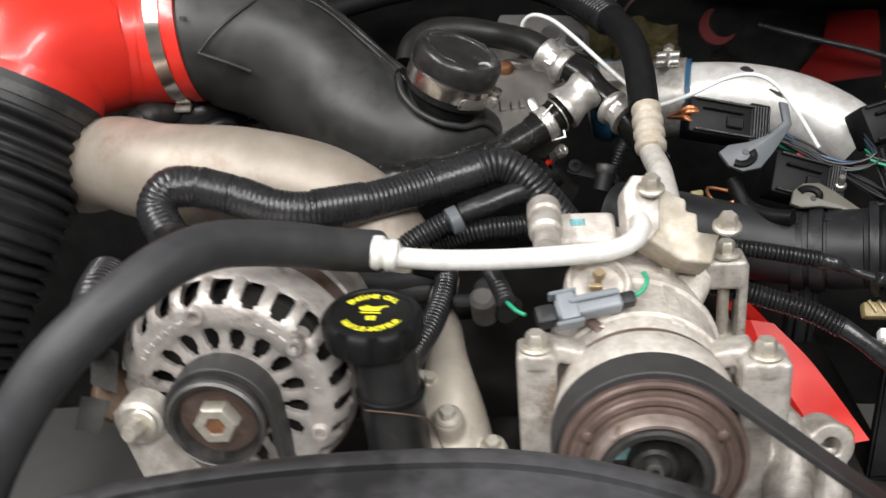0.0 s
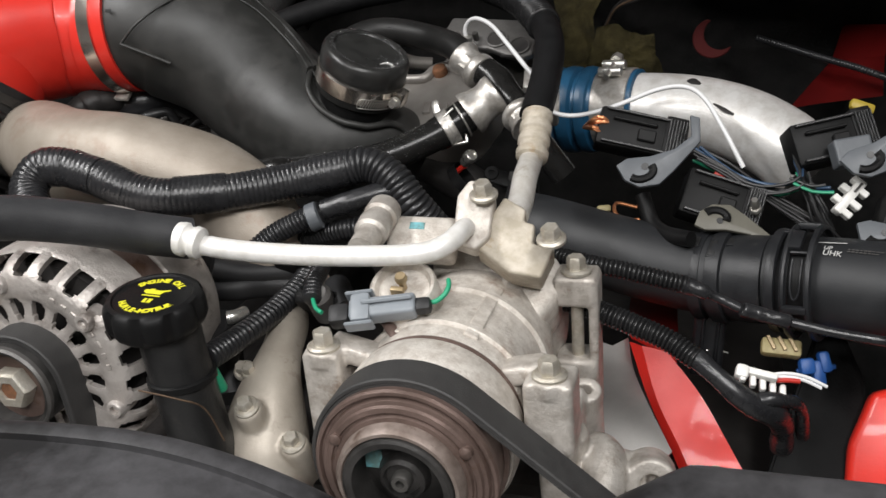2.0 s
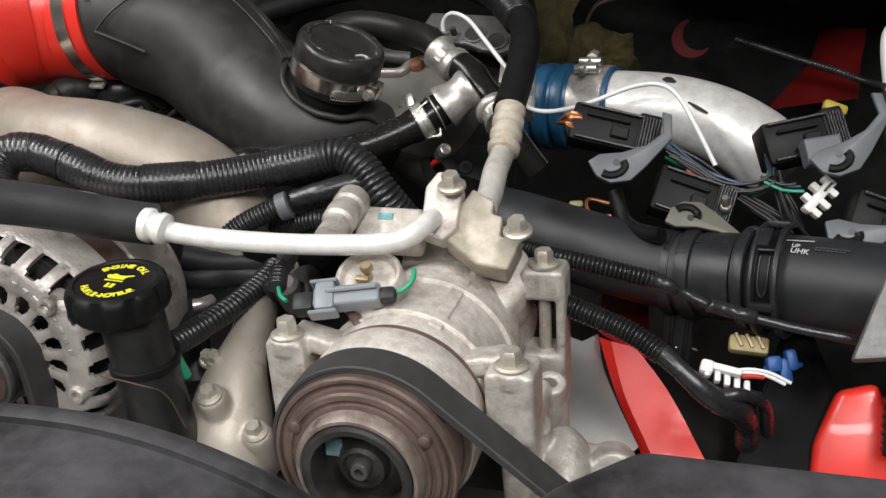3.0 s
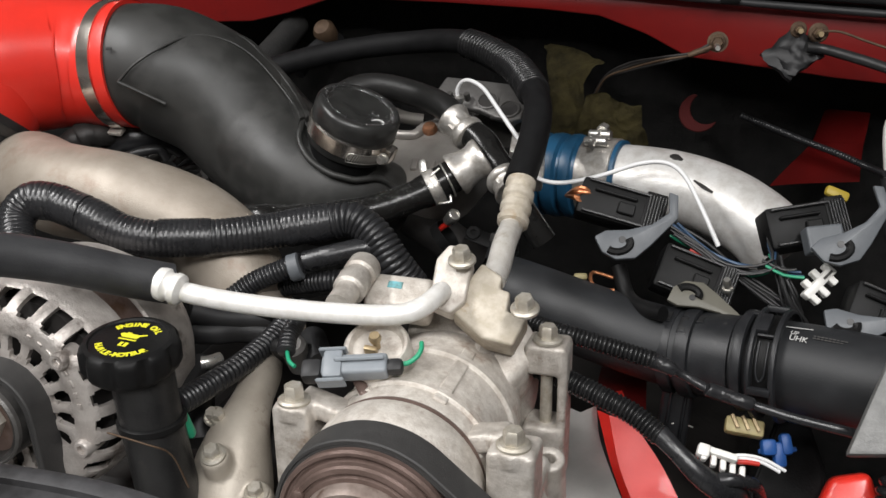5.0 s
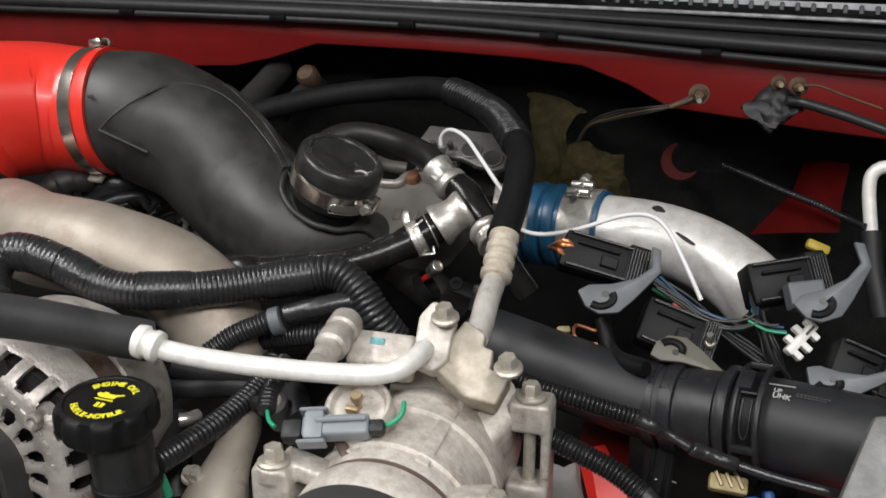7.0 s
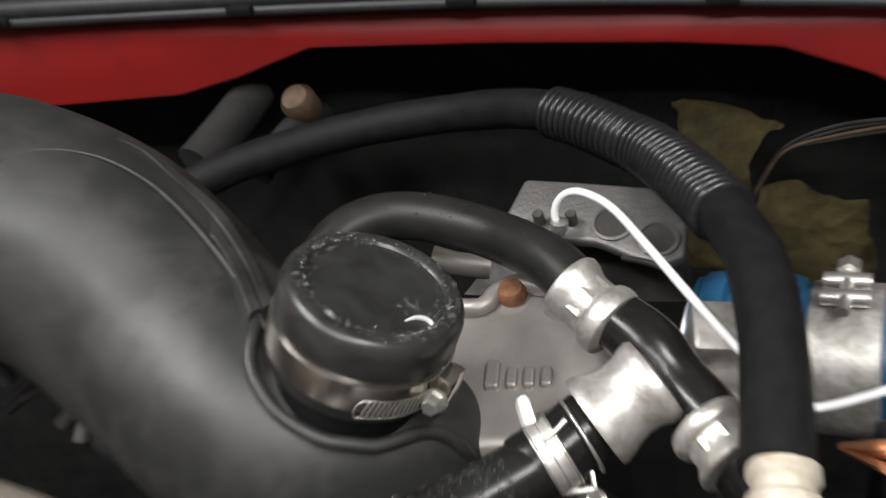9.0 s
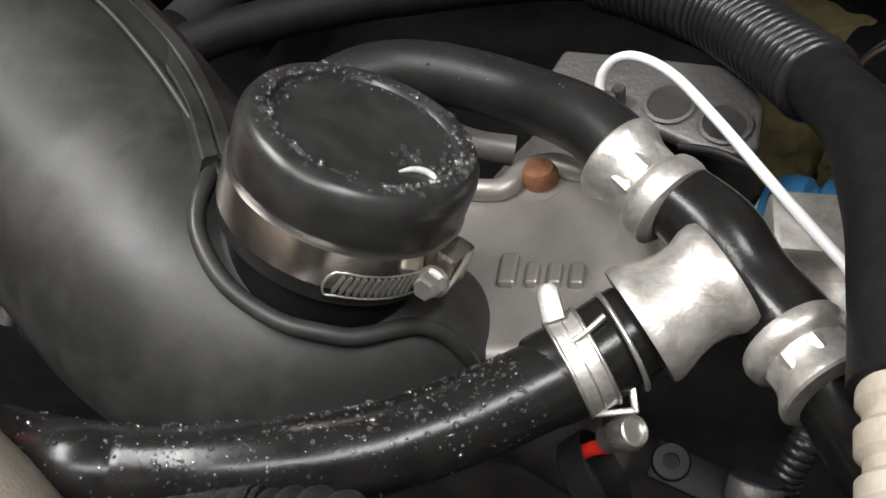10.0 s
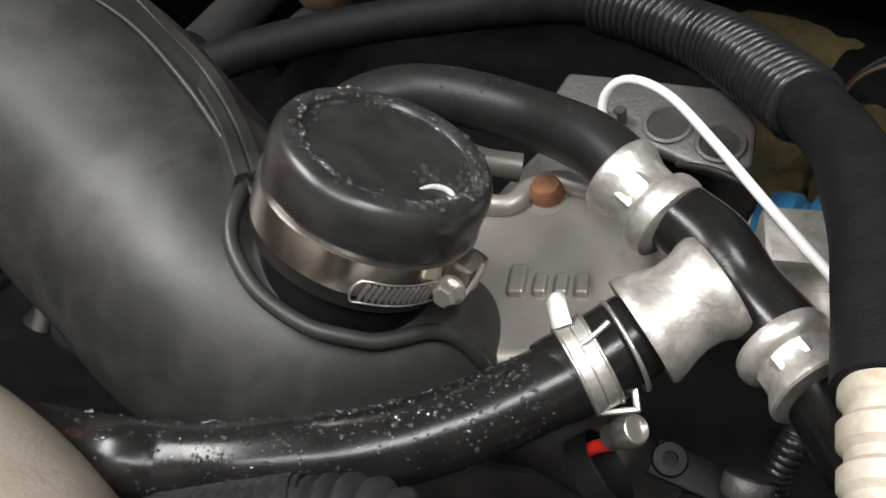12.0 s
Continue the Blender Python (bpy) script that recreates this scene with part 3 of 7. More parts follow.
smooth(part("thin_wire", tube([(0.5105, 1.1388, 1.4553), (0.5285, 1.1416, 1.4554), (0.5506, 1.1306, 1.4489), (0.5844, 1.1188, 1.4390)], 0.0012, 8), brass_old, flap, "thin brown wire"), 50)

# torn yellow insulation hanging behind the turbo
def torn_flap(corners, n=30):
    """A hanging rag: a bent sheet whose rim wanders and frays."""
    c = [Vector(q) for q in corners]
    bm = bmesh.new()
    grid = []
    for i in range(n + 1):
        row_ = []
        for j in range(n + 1):
            u, v = i / n, j / n
            q = c[0].lerp(c[1], u).lerp(c[3].lerp(c[2], u), v)
            q = q + noise.noise_vector(q * 22) * 0.014 + noise.noise_vector(q * 48) * 0.006 + noise.noise_vector(q * 160) * 0.0018
            row_.append(bm.verts.new(q))
        grid.append(row_)
    for i in range(n):
        for j in range(n):
            bm.faces.new((grid[i][j], grid[i + 1][j], grid[i + 1][j + 1], grid[i][j + 1]))
    bmesh.ops.solidify(bm, geom=list(bm.faces), thickness=0.004)
    return smooth(part("flap", bm, foil_old, torn), 60)


torn = thing("torn_insulation", "torn yellowed fibreglass insulation hanging from the firewall", "insulation")
for pts in ([(0.2397, 1.2013, 1.3146), (0.2668, 1.1951, 1.3203), (0.2864, 1.2371, 1.4104), (0.2234, 1.2465, 1.4304)], [(0.2647, 1.1822, 1.3122), (0.3538, 1.1990, 1.3181), (0.3456, 1.1890, 1.3661), (0.2824, 1.1981, 1.3696)]):
    torn_flap(pts)
# rubber boots and a brown knob low on the firewall
knob = thing("firewall_fitting", "brown and black fittings on the firewall", "fitting")
smooth(part("knob", lathe([(0.008, -0.02), (0.013, -0.01), (0.014, 0.004), (0.010, 0.010)], basis((-0.0494, 1.2215, 1.4335), (-0.1, -0.7, 0.6)), 24), brass_old, knob), 50)
smooth(part("boot", tube([(-0.1094, 1.1648, 1.4011), (-0.0970, 1.1994, 1.4235), (-0.0934, 1.2364, 1.4410)], 0.016, 18), insulation, knob), 50)
smooth(part("pipe", tube([(-0.0695, 1.1787, 1.3891), (-0.0557, 1.2139, 1.4143), (-0.0483, 1.2579, 1.4179)], 0.010, 16), rubber, knob), 50)

# ---- engine underneath ----
part("crossmember", box(1.68, 0.2, 0.1, Matrix.Translation((-0.025, 0.95, 0.50)), 0.01, 2), grime, body)
engine = thing("engine_block", "dark oily diesel engine under the hoses", "engine")
part("block", box(0.56, 0.62, 0.5, Matrix.Translation((0.13, 1.02, 0.78)), 0.03, 3), grime, engine)
part("front_cover", box(0.42, 0.10, 0.5, Matrix.Translation((0.12, 0.76, 0.86)), 0.02, 3), grime, engine)
for x0, x1 in ((-0.20, 0.0), (0.30, 0.50)):
    part("valve_cover", box(0.16, 0.48, 0.10, pose((x0 + x1) / 2, 0.99, 1.02, 0, 18 if x0 > 0 else -18, 0), 0.02, 3), grime, engine)

# ---- front of the engine ----
AX = (0, -1, 0)


def make_alternator():
    cx, cz, y0, k_ = -0.0201, 1.2556, 0.6112, 1.185
    top = thing("alternator", "silver cast alternator with slotted vents and a rusty pulley nut", "alternator")
    m = basis((cx, y0, cz), AX, (1, 0, 0)) @ Matrix.Scale(k_, 4)
    # front bracket: flat lettered ring, inner windows between broad spokes, slotted shoulder
    smooth(part("front_shell", lathe([(0.0655, -0.012), (0.0680, -0.016), (0.0680, -0.036), (0.0655, -0.038), (0.0635, -0.016)], m, 72, closed=True), cast_pale, top), 35)
    smooth(part("stator_band", lathe([(0.0640, -0.036), (0.0660, -0.038), (0.0660, -0.054), (0.0640, -0.056)], m, 72, closed=True), pulley_brown, top, "rust-brown stator band"), 35)
    smooth(part("rear_shell", lathe([(0.0640, -0.054), (0.0675, -0.056), (0.0675, -0.085), (0.058, -0.100), (0.03, -0.104)], m, 72), cast_pale, top), 35)
    # dark cone behind the vents, their shade put into its colour
    part("rotor_shade", lathe([(0.020, -0.012), (0.046, -0.012), (0.058, -0.014), (0.0615, -0.026), (0.0615, -0.034)], m, 48), grime, top)

    def slotted_shell(name, profile, count, rows, first):
        """A cast face of revolution with windows cut through it between the given rows, their corners rounded."""
        bm = bmesh.new()
        per = 10
        seg = count * per
        rings = [[bm.verts.new((r * math.cos(2 * math.pi * (k + first) / seg), r * math.sin(2 * math.pi * (k + first) / seg), h)) for k in range(seg)] for r, h in profile]
        for row in range(len(profile) - 1):
            for k in range(seg):
                inset = 3 if row in (rows[0], rows[1] - 1) else 2
                if rows[0] <= row < rows[1] and inset <= k % per < per - inset:
                    continue
                bm.faces.new((rings[row][k], rings[row][(k + 1) % seg], rings[row + 1][(k + 1) % seg], rings[row + 1][k]))
        bmesh.ops.recalc_face_normals(bm, faces=bm.faces)
        bmesh.ops.solidify(bm, geom=bm.faces[:], thickness=0.0042)
        bmesh.ops.smooth_vert(bm, verts=bm.verts[:], factor=0.35, use_axis_x=True, use_axis_y=True, use_axis_z=True)
        bm.transform(m)
        return smooth(part(name, bm, cast_pale, top), 60)

    slotted_shell("front_face", [(0.0250, 0.0030), (0.0300, 0.0030), (0.0335, 0.0026), (0.0360, 0.0022), (0.0385, 0.0022), (0.0410, 0.0024), (0.0435, 0.0030), (0.0455, 0.0042), (0.0490, 0.0046), (0.0540, 0.0044), (0.0568, 0.0036)], 17, (1, 6), 0.3)
    slotted_shell("shoulder", [(0.0560, 0.0040), (0.0580, 0.0030), (0.0602, 0.0010), (0.0624, -0.0018), (0.0642, -0.0052), (0.0655, -0.0092), (0.0664, -0.0132), (0.0672, -0.0160), (0.0680, -0.0180)], 23, (1, 7), 0.5)
    # raised lettering, as bars
    for k in range(15):
        a = radians(150 - k * 6.5) if k < 7 else radians(70 - (k - 6) * 8)
        bm = box(0.0028, 0.0035 if k % 3 else 0.0045, 0.0012, m @ Matrix.Rotation(a, 4, "Z") @ Matrix.Translation((0.0505, 0, 0.0046)), 0.0004, 1)
        part("raised_mark", bm, cast_pale, top)
    for a in (38, -24, 100):
        mm = m @ Matrix.Rotation(radians(a), 4, "Z") @ Matrix.Translation((0.053, 0, 0.002))
        smooth(part("boss", lathe([(0.0055, -0.01), (0.0055, 0.004), (0.0045, 0.0055), (0.0028, 0.0055), (0.0026, 0.002)], mm, 20), cast_pale, top), 40)
    # pulley and belt seat
    p = basis((cx - 0.001, y0 - 0.012, cz - 0.002), AX, (1, 0, 0)) @ Matrix.Scale(1.05, 4)
    smooth(part("pulley", lathe([(0.012, 0.006), (0.020, 0.004), (0.024, 0.010), (0.0255, 0.018), (0.0285, 0.019), (0.0295, 0.017), (0.0295, -0.010), (0.012, -0.010)], p, 56), hub_black, top, "black grooved pulley"), 35)
    smooth(part("pulley_rim", lathe([(0.0272, 0.0175), (0.0285, 0.0196), (0.0299, 0.0180), (0.0299, 0.0150), (0.0285, 0.0150)], p, 56, closed=True), shield, top, "worn bare pulley edge"), 35)
    smooth(part("dish", lathe([(0.0160, 0.0045), (0.0215, 0.0055), (0.0240, 0.0100)], p, 48), pulley_brown, top, "rust-stained pulley dish"), 35)
    nut = smooth(part("nut", join(lathe([(0.0140, 0.002), (0.0140, 0.017), (0.0122, 0.0195), (0.0068, 0.0195), (0.0055, 0.012)], p, 6), lathe([(0.0158, 0.002), (0.0158, 0.0045)], p, 28)), bolt_pale, top, "pale hexagon pulley nut"), 35)
    smooth(part("shaft_end", lathe([(0.0066, 0.004), (0.0062, 0.0180), (0.003, 0.0185)], p, 20), rusty, nut), 35)
    # upper mounting lug
    smooth(part("lug", prism([(-0.010, -0.014), (0.012, -0.014), (0.013, 0.002), (0.007, 0.010), (-0.006, 0.010)], 0.02, basis((0.0366, 0.7039, 1.2925), AX, (1, 0, 0.2)), 0.003), cast_pale, top), 40)
    smooth(part("lug_bore", lathe([(0.005, -0.012), (0.005, 0.0115), (0.003, 0.0115), (0.003, 0.006)], basis((0.0366, 0.7039, 1.2925), AX), 20), cast_white, top), 40)
    return top


make_alternator()


def make_oil_filler():
    x, y, z = 0.0786, 0.6147, 1.3131
    top = thing("oil_filler_neck", "black plastic oil filler neck with lobed cap and yellow print", "oil filler")
    smooth(part("neck", tube([(x + 0.003, y + 0.004, z - 0.018, 0.0205), (x + 0.004, y + 0.005, z - 0.05, 0.0205), (x + 0.006, y + 0.010, z - 0.11, 0.021), (x + 0.010, y + 0.02, z - 0.20, 0.022)], seg=32), grimy_plastic, top), 50)
    smooth(part("collar", lathe([(0.0215, -0.003), (0.0228, -0.002), (0.0228, 0.002), (0.0215, 0.003)], basis((x + 0.0045, y + 0.006, z - 0.062), (0, 0, 1)), 40), plastic_black, top), 40)
    m = basis((x, y, z), (0.05, -0.08, 1), (1, 0, 0)) @ Matrix.Scale(1.07, 4)
    cap = smooth(part("cap", lathe([(0.0215, -0.024), (0.0255, -0.021), (0.0285, -0.018), (0.0300, -0.015), (0.0300, -0.006), (0.0290, -0.003), (0.0270, -0.0008), (0.0240, -0.0002), (0.0232, -0.0012), (0.001, -0.0012)], m, 96, wave=(9, 0.0026, -0.028, -0.002, 0.0262)), plastic_black, top, "lobed black screw cap"), 40)
    # print on the cap
    def text_on_arc(txt, radius, mid_angle, step, size, flip):
        for i, ch in enumerate(txt):
            off = (i - (len(txt) - 1) / 2) * step
            a = mid_angle + off if flip else mid_angle - off
            cu = bpy.data.curves.new("letter", "FONT")
            cu.body, cu.size, cu.extrude, cu.align_x, cu.align_y, cu.offset = ch, size, 0.00012, "CENTER", "CENTER", 0.00032
            tmp = bpy.data.objects.new("letter", cu)
            me = bpy.data.meshes.new_from_object(tmp)
            bpy.data.objects.remove(tmp)
            me.materials.append(yellow_print)
            ob = new("letter", me)
            ob.parent = cap
            turn = a + 90 if flip else a - 90
            ob.matrix_world = m @ Matrix.Translation((radius * math.cos(radians(a)), radius * math.sin(radians(a)), -0.0010)) @ Matrix.Rotation(radians(turn), 4, "Z")

    text_on_arc("ENGINE OIL", 0.0172, 95, 11.0, 0.0056, False)
    text_on_arc("HUILE-MOTEUR", 0.0176, 275, 10.2, 0.0054, True)
    can = join(prism([(-0.006, -0.002), (0.004, -0.002), (0.0048, 0.001), (0.0085, 0.0032), (0.008, 0.004), (0.003, 0.0022), (-0.002, 0.0022), (-0.002, 0.0034), (-0.005, 0.0034), (-0.005, 0.0022), (-0.0075, 0.0022), (-0.0085, 0.0005)], 0.0003, m @ Matrix.Translation((0, 0.0035, -0.0009)), 0),
        box(0.012, 0.0010, 0.0003, m @ Matrix.Translation((-0.001, -0.0005, -0.0009)), 0), box(0.0055, 0.0042, 0.0003, m @ Matrix.Translation((0, -0.0060, -0.0009)), 0))
    part("oil_can_mark", can, yellow_print, cap)
    part("book_mark", box(0.0006, 0.0034, 0.0003, m @ Matrix.Translation((0, -0.0060, -0.0006)), 0), plastic_black, cap)
    # thin wire tied round the neck
    smooth(part("tie_wire", tube([(0.0726, 0.5888, 1.2577), (0.0997, 0.5891, 1.2538), (0.1104, 0.5994, 1.2416), (0.1168, 0.6044, 1.2150)], 0.0006, 8), brass_old, top), 50)
    return top


make_oil_filler()


def make_water_outlet():
    top = thing("water_outlet", "warm grey cast aluminium water outlet with bolts", "coolant housing")
    up_ = (0.05, -0.42, 0.9)
    b1, b2 = Vector((0.1170, 0.6360, 1.2200)), Vector((0.1458, 0.6390, 1.1930))
    bms = [tube([(0.1205, 0.6330, 1.1450, 0.0335), (0.1185, 0.6400, 1.1520, 0.0335), (0.1180, 0.6420, 1.1540, 0.0310), (0.1150, 0.6540, 1.1750, 0.0310), (0.1140, 0.6640, 1.1930, 0.0285), (0.1135, 0.6760, 1.2080, 0.0235), (0.1125, 0.6900, 1.2190, 0.0180), (0.1100, 0.7080, 1.2260, 0.0150), (0.1060, 0.7300, 1.2330, 0.0150), (0.1030, 0.7517, 1.2400, 0.0115), (0.1050, 0.7942, 1.2480, 0.0100)], seg=40)]
    for o in (b1, b2):
        bms.append(lathe([(0.0115, -0.040), (0.0105, -0.006), (0.0098, -0.001), (0.0085, 0.0)], basis(o, up_), 28))
    casting("casting", bms, outlet_cast, top, "", 0.0016, 5)
    for o in (b1, b2):
        hex_bolt(top, tuple(o + Vector(up_) * 0.001), up_, 0.0115, 0.008, 0.0088, bolt_pale)
    hex_bolt(top, (0.1020, 0.6720, 1.2260), up_, 0.0095, 0.007, 0.0070, bolt_pale, stem=0.02)
    return top


make_water_outlet()


def make_compressor():
    cx, cz = 0.2472, 1.2176
    top = thing("ac_compressor", "pale cast aluminium air-conditioning compressor with stained casing", "compressor")
    m = basis((cx, 0.6156, cz), (0, 1, 0), (1, 0, 0))
    smooth(part("front_housing", lathe([(0.040, 0.0), (0.058, 0.004), (0.060, 0.010), (0.060, 0.030), (0.0575, 0.034)], m, 72), cast_white, top), 35)
    smooth(part("seam", lathe([(0.0585, 0.033), (0.0592, 0.035), (0.0585, 0.037), (0.056, 0.037), (0.056, 0.033)], m, 72, closed=True), pulley_brown, top, "brown gasket seam"), 35)
    smooth(part("rear_housing", lathe([(0.0585, 0.037), (0.0595, 0.042), (0.060, 0.060), (0.0605, 0.072), (0.0590, 0.080), (0.0600, 0.088), (0.0605, 0.118), (0.058, 0.140), (0.050, 0.160), (0.030, 0.168)], m, 72), cast_white, top), 35)
    # long casting ribs
    for a, h0, h1 in ((66, 0.045, 0.12), (118, 0.045, 0.09)):
        mm = m @ Matrix.Rotation(radians(-a), 4, "Z") @ Matrix.Translation((0.0595, 0, (h0 + h1) / 2))
        smooth(part("rib", box(0.0035, 0.010, h1 - h0, mm, 0.0016, 3), cast_white, top), 40)
    for z0, hh in ((0.050, 0.0022), (0.098, 0.0030)):
        smooth(part("band", lathe([(0.0590, z0), (0.0600 + hh, z0 + 0.002), (0.0600 + hh, z0 + 0.007), (0.0590, z0 + 0.010)], m, 72), cast_white, top), 35)
    # sensor pad with brass terminal
    pad = basis((0.2207, 0.6831, 1.2961), (0.05, -0.45, 0.9), (1, 0, 0))
    smooth(part("sensor_pad", lathe([(0.024, -0.02), (0.0225, -0.002), (0.0210, 0.0), (0.0190, -0.001), (0.0170, -0.006), (0.001, -0.006)], pad, 40), cast_white, top), 40)
    smooth(part("terminal", join(lathe([(0.0026, -0.004), (0.0026, 0.004)], pad, 12), lathe([(0.0040, 0.004), (0.0044, 0.006), (0.0034, 0.009)], pad, 14), box(0.009, 0.004, 0.006, pad @ Matrix.Translation((-0.002, -0.006, 0.0)), 0.001)), brass, top), 40)
    # clutch
    f = basis((cx, 0.6156, cz), AX, (1, 0, 0))
    smooth(part("pulley", lathe([(0.040, -0.002), (0.0560, -0.002), (0.0572, 0.000), (0.0572, 0.003), (0.0545, 0.004), (0.0545, 0.022), (0.0572, 0.023), (0.0575, 0.027), (0.0565, 0.029), (0.0545, 0.029), (0.0535, 0.0265), (0.0522, 0.0265), (0.0512, 0.0295), (0.0490, 0.0300), (0.047, 0.026)], f, 80, closed=True), pulley_brown, top, "rust-brown clutch pulley"), 30)
    plate = smooth(part("clutch_plate", lathe([(0.034, 0.024), (0.0485, 0.0255), (0.0490, 0.0300), (0.0480, 0.0318), (0.0452, 0.0325), (0.0444, 0.0312), (0.0432, 0.0312), (0.0424, 0.0330), (0.0400, 0.0335), (0.034, 0.030)], f, 80, closed=True), pulley_brown, top, "brown clutch plate"), 30)
    smooth(part("hub_ring", lathe([(0.0275, 0.020), (0.0275, 0.041), (0.0282, 0.0430), (0.0320, 0.0438), (0.0338, 0.0428), (0.0343, 0.0410), (0.0343, 0.020)], f, 80, closed=True), hub_black, top, "black clutch hub ring"), 30)
    smooth(part("ring_collar", lathe([(0.0343, 0.022), (0.0343, 0.0405), (0.0352, 0.0420), (0.0372, 0.0420), (0.0390, 0.0395), (0.0398, 0.0345), (0.0400, 0.022)], f, 80, closed=True), collar_brown, top, "worn grey-brown clutch collar"), 30)
    smooth(part("hub", lathe([(0.0277, 0.018), (0.0277, 0.022), (0.023, 0.024), (0.016, 0.027), (0.0140, 0.033), (0.0115, 0.0345), (0.0105, 0.031), (0.0090, 0.031)], f, 60), hub_black, top), 30)
    smooth(part("centre_bolt", join(lathe([(0.0062, 0.024), (0.0062, 0.036), (0.0052, 0.038), (0.0028, 0.038), (0.0025, 0.033)], f, 24)), shield_dark, top), 35)
    for a in (30, 150, 270):
        mm = f @ Matrix.Rotation(radians(a), 4, "Z") @ Matrix.Translation((0.0462, 0, 0.0325))
        smooth(part("rivet", lathe([(0.0042, -0.002), (0.004, 0.001), (0.002, 0.0024)], mm, 16), pulley_brown, plate), 50)
    part("paint_mark", box(0.011, 0.013, 0.0006, f @ Matrix.Translation((-0.0195, 0.008, 0.0264)), 0.0002, 1), teal_paint, top, "teal paint mark")
    tp = basis((0.2128, 0.7547, 1.2976), (0.1, -0.5, 0.85), (1, 0, 0.12))
    smooth(part("top_pad", box(0.050, 0.030, 0.024, tp, 0.005, 3), cast_white, top), 40)
    part("paint_mark", box(0.011, 0.006, 0.0008, tp @ Matrix.Translation((-0.004, 0.004, 0.0122)), 0.0002, 1), teal_paint, top, "teal paint mark")
    # top valve body under the flanges
    vb = basis((0.2676, 0.7690, 1.2587), (0.1, -0.55, 0.83), (1, 0.1, -0.1))
    smooth(part("valve_body", prism([(-0.052, -0.030), (0.030, -0.034), (0.044, -0.010), (0.040, 0.022), (0.010, 0.034), (-0.030, 0.040), (-0.056, 0.020)], 0.05, vb @ Matrix.Translation((0, 0, -0.012)), 0.010, 4), cast_white, top), 50)
    smooth(part("rear_disc", lathe([(0.040, -0.004), (0.044, -0.002), (0.044, 0.004), (0.040, 0.006)], basis((0.2878, 0.7630, 1.2337), (0.9, -0.35, 0.2)), 40), cast_alu, top), 40)
    return top


make_compressor()


def make_bracket():
    top = thing("compressor_bracket", "cast aluminium compressor bracket with flanged bolts", "bracket")
    fb, f2, rb = (0.1778, 0.6434, 1.2686), (0.3240, 0.6458, 1.2586), (0.3209, 0.7696, 1.2728)
    def block(o, w, d, h, dz=-0.002):
        return box(w, d, h, Matrix.Translation((o[0], o[1] + 0.004, o[2] - h / 2 + dz)), 0.003, 2)

    arm_l = box(0.052, 0.020, 0.013, pose(0.2034, 0.6531, 1.2586, 0, 14, 0), 0.003, 2)
    casting("front_ear", [block(fb, 0.026, 0.028, 0.085), lathe([(0.0125, -0.010), (0.0125, -0.001), (0.0115, 0.0)], basis((fb[0], fb[1], fb[2] - 0.001), (0, 0, 1)), 28), arm_l], cast_alu, top, "", 0.0014, 3)
    for o in (fb, f2):
        hex_bolt(top, o, (0, 0, 1), 0.0140, 0.011, 0.0110, bolt_pale)
    # slotted rear tower
    hex_bolt(top, rb, (0, 0, 1), 0.0140, 0.011, 0.0110, bolt_pale, stem=0.07)
    casting("rear_tower", [box(0.031, 0.028, 0.024, Matrix.Translation((rb[0], rb[1] + 0.003, rb[2] - 0.014)), 0.003, 2), box(0.007, 0.026, 0.11, Matrix.Translation((rb[0] + 0.013, rb[1] + 0.003, rb[2] - 0.06)), 0.002, 2),
        box(0.033, 0.03, 0.034, Matrix.Translation((rb[0], rb[1] + 0.003, rb[2] - 0.085)), 0.004, 2)], cast_alu, top, "", 0.0014, 2)
    # side plate with bored bosses, knuckle and the ear beyond the belt
    bms = [block(f2, 0.031, 0.030, 0.050), lathe([(0.0128, -0.010), (0.0128, -0.001), (0.0118, 0.0)], basis((f2[0], f2[1], f2[2] - 0.001), (0, 0, 1)), 28),
        box(0.024, 0.020, 0.13, pose(0.3236, 0.6644, 1.1737, 8, 0, 0), 0.004, 2), box(0.050, 0.020, 0.014, pose(0.2952, 0.6617, 1.2489, 0, -12, 0), 0.003, 2),
        box(0.016, 0.060, 0.070, pose(0.3280, 0.6880, 1.1740, 14, 0, 0), 0.004, 2), box(0.036, 0.03, 0.11, Matrix.Translation((0.3445, 0.6825, 1.1206)), 0.008, 3)]
    for o in ((0.3341, 0.7114, 1.2100), (0.3299, 0.6777, 1.1974)):
        bms.append(lathe([(0.0120, -0.05), (0.0120, -0.001), (0.0108, 0.0), (0.0055, 0.0), (0.005, -0.014)], basis(o, (0, -0.25, 1)), 28))
    bms.append(lathe([(0.017, -0.014), (0.018, -0.010), (0.018, 0.010), (0.017, 0.013), (0.0075, 0.013), (0.007, -0.010)], basis((0.3801, 0.6894, 1.1585), (0.15, -0.95, 0.25)), 36))
    bms.append(tube([(0.3834, 0.6933, 1.1462, 0.014), (0.3810, 0.6743, 1.1315, 0.016), (0.3737, 0.6509, 1.1126, 0.02)], seg=18))
    bms.append(tube([(0.3462, 0.6961, 1.1650, 0.014), (0.3612, 0.6972, 1.1624, 0.010), (0.3784, 0.6969, 1.1592, 0.012)], seg=18))
    bms.append(tube([(0.3419, 0.6944, 1.1733, 0.013), (0.3491, 0.6857, 1.1732, 0.016), (0.3499, 0.6642, 1.1616, 0.016), (0.3454, 0.6418, 1.1420, 0.017)], seg=20))
    casting("side_plate", bms, cast_alu, top, "", 0.0015, 3)
    return top


make_bracket()


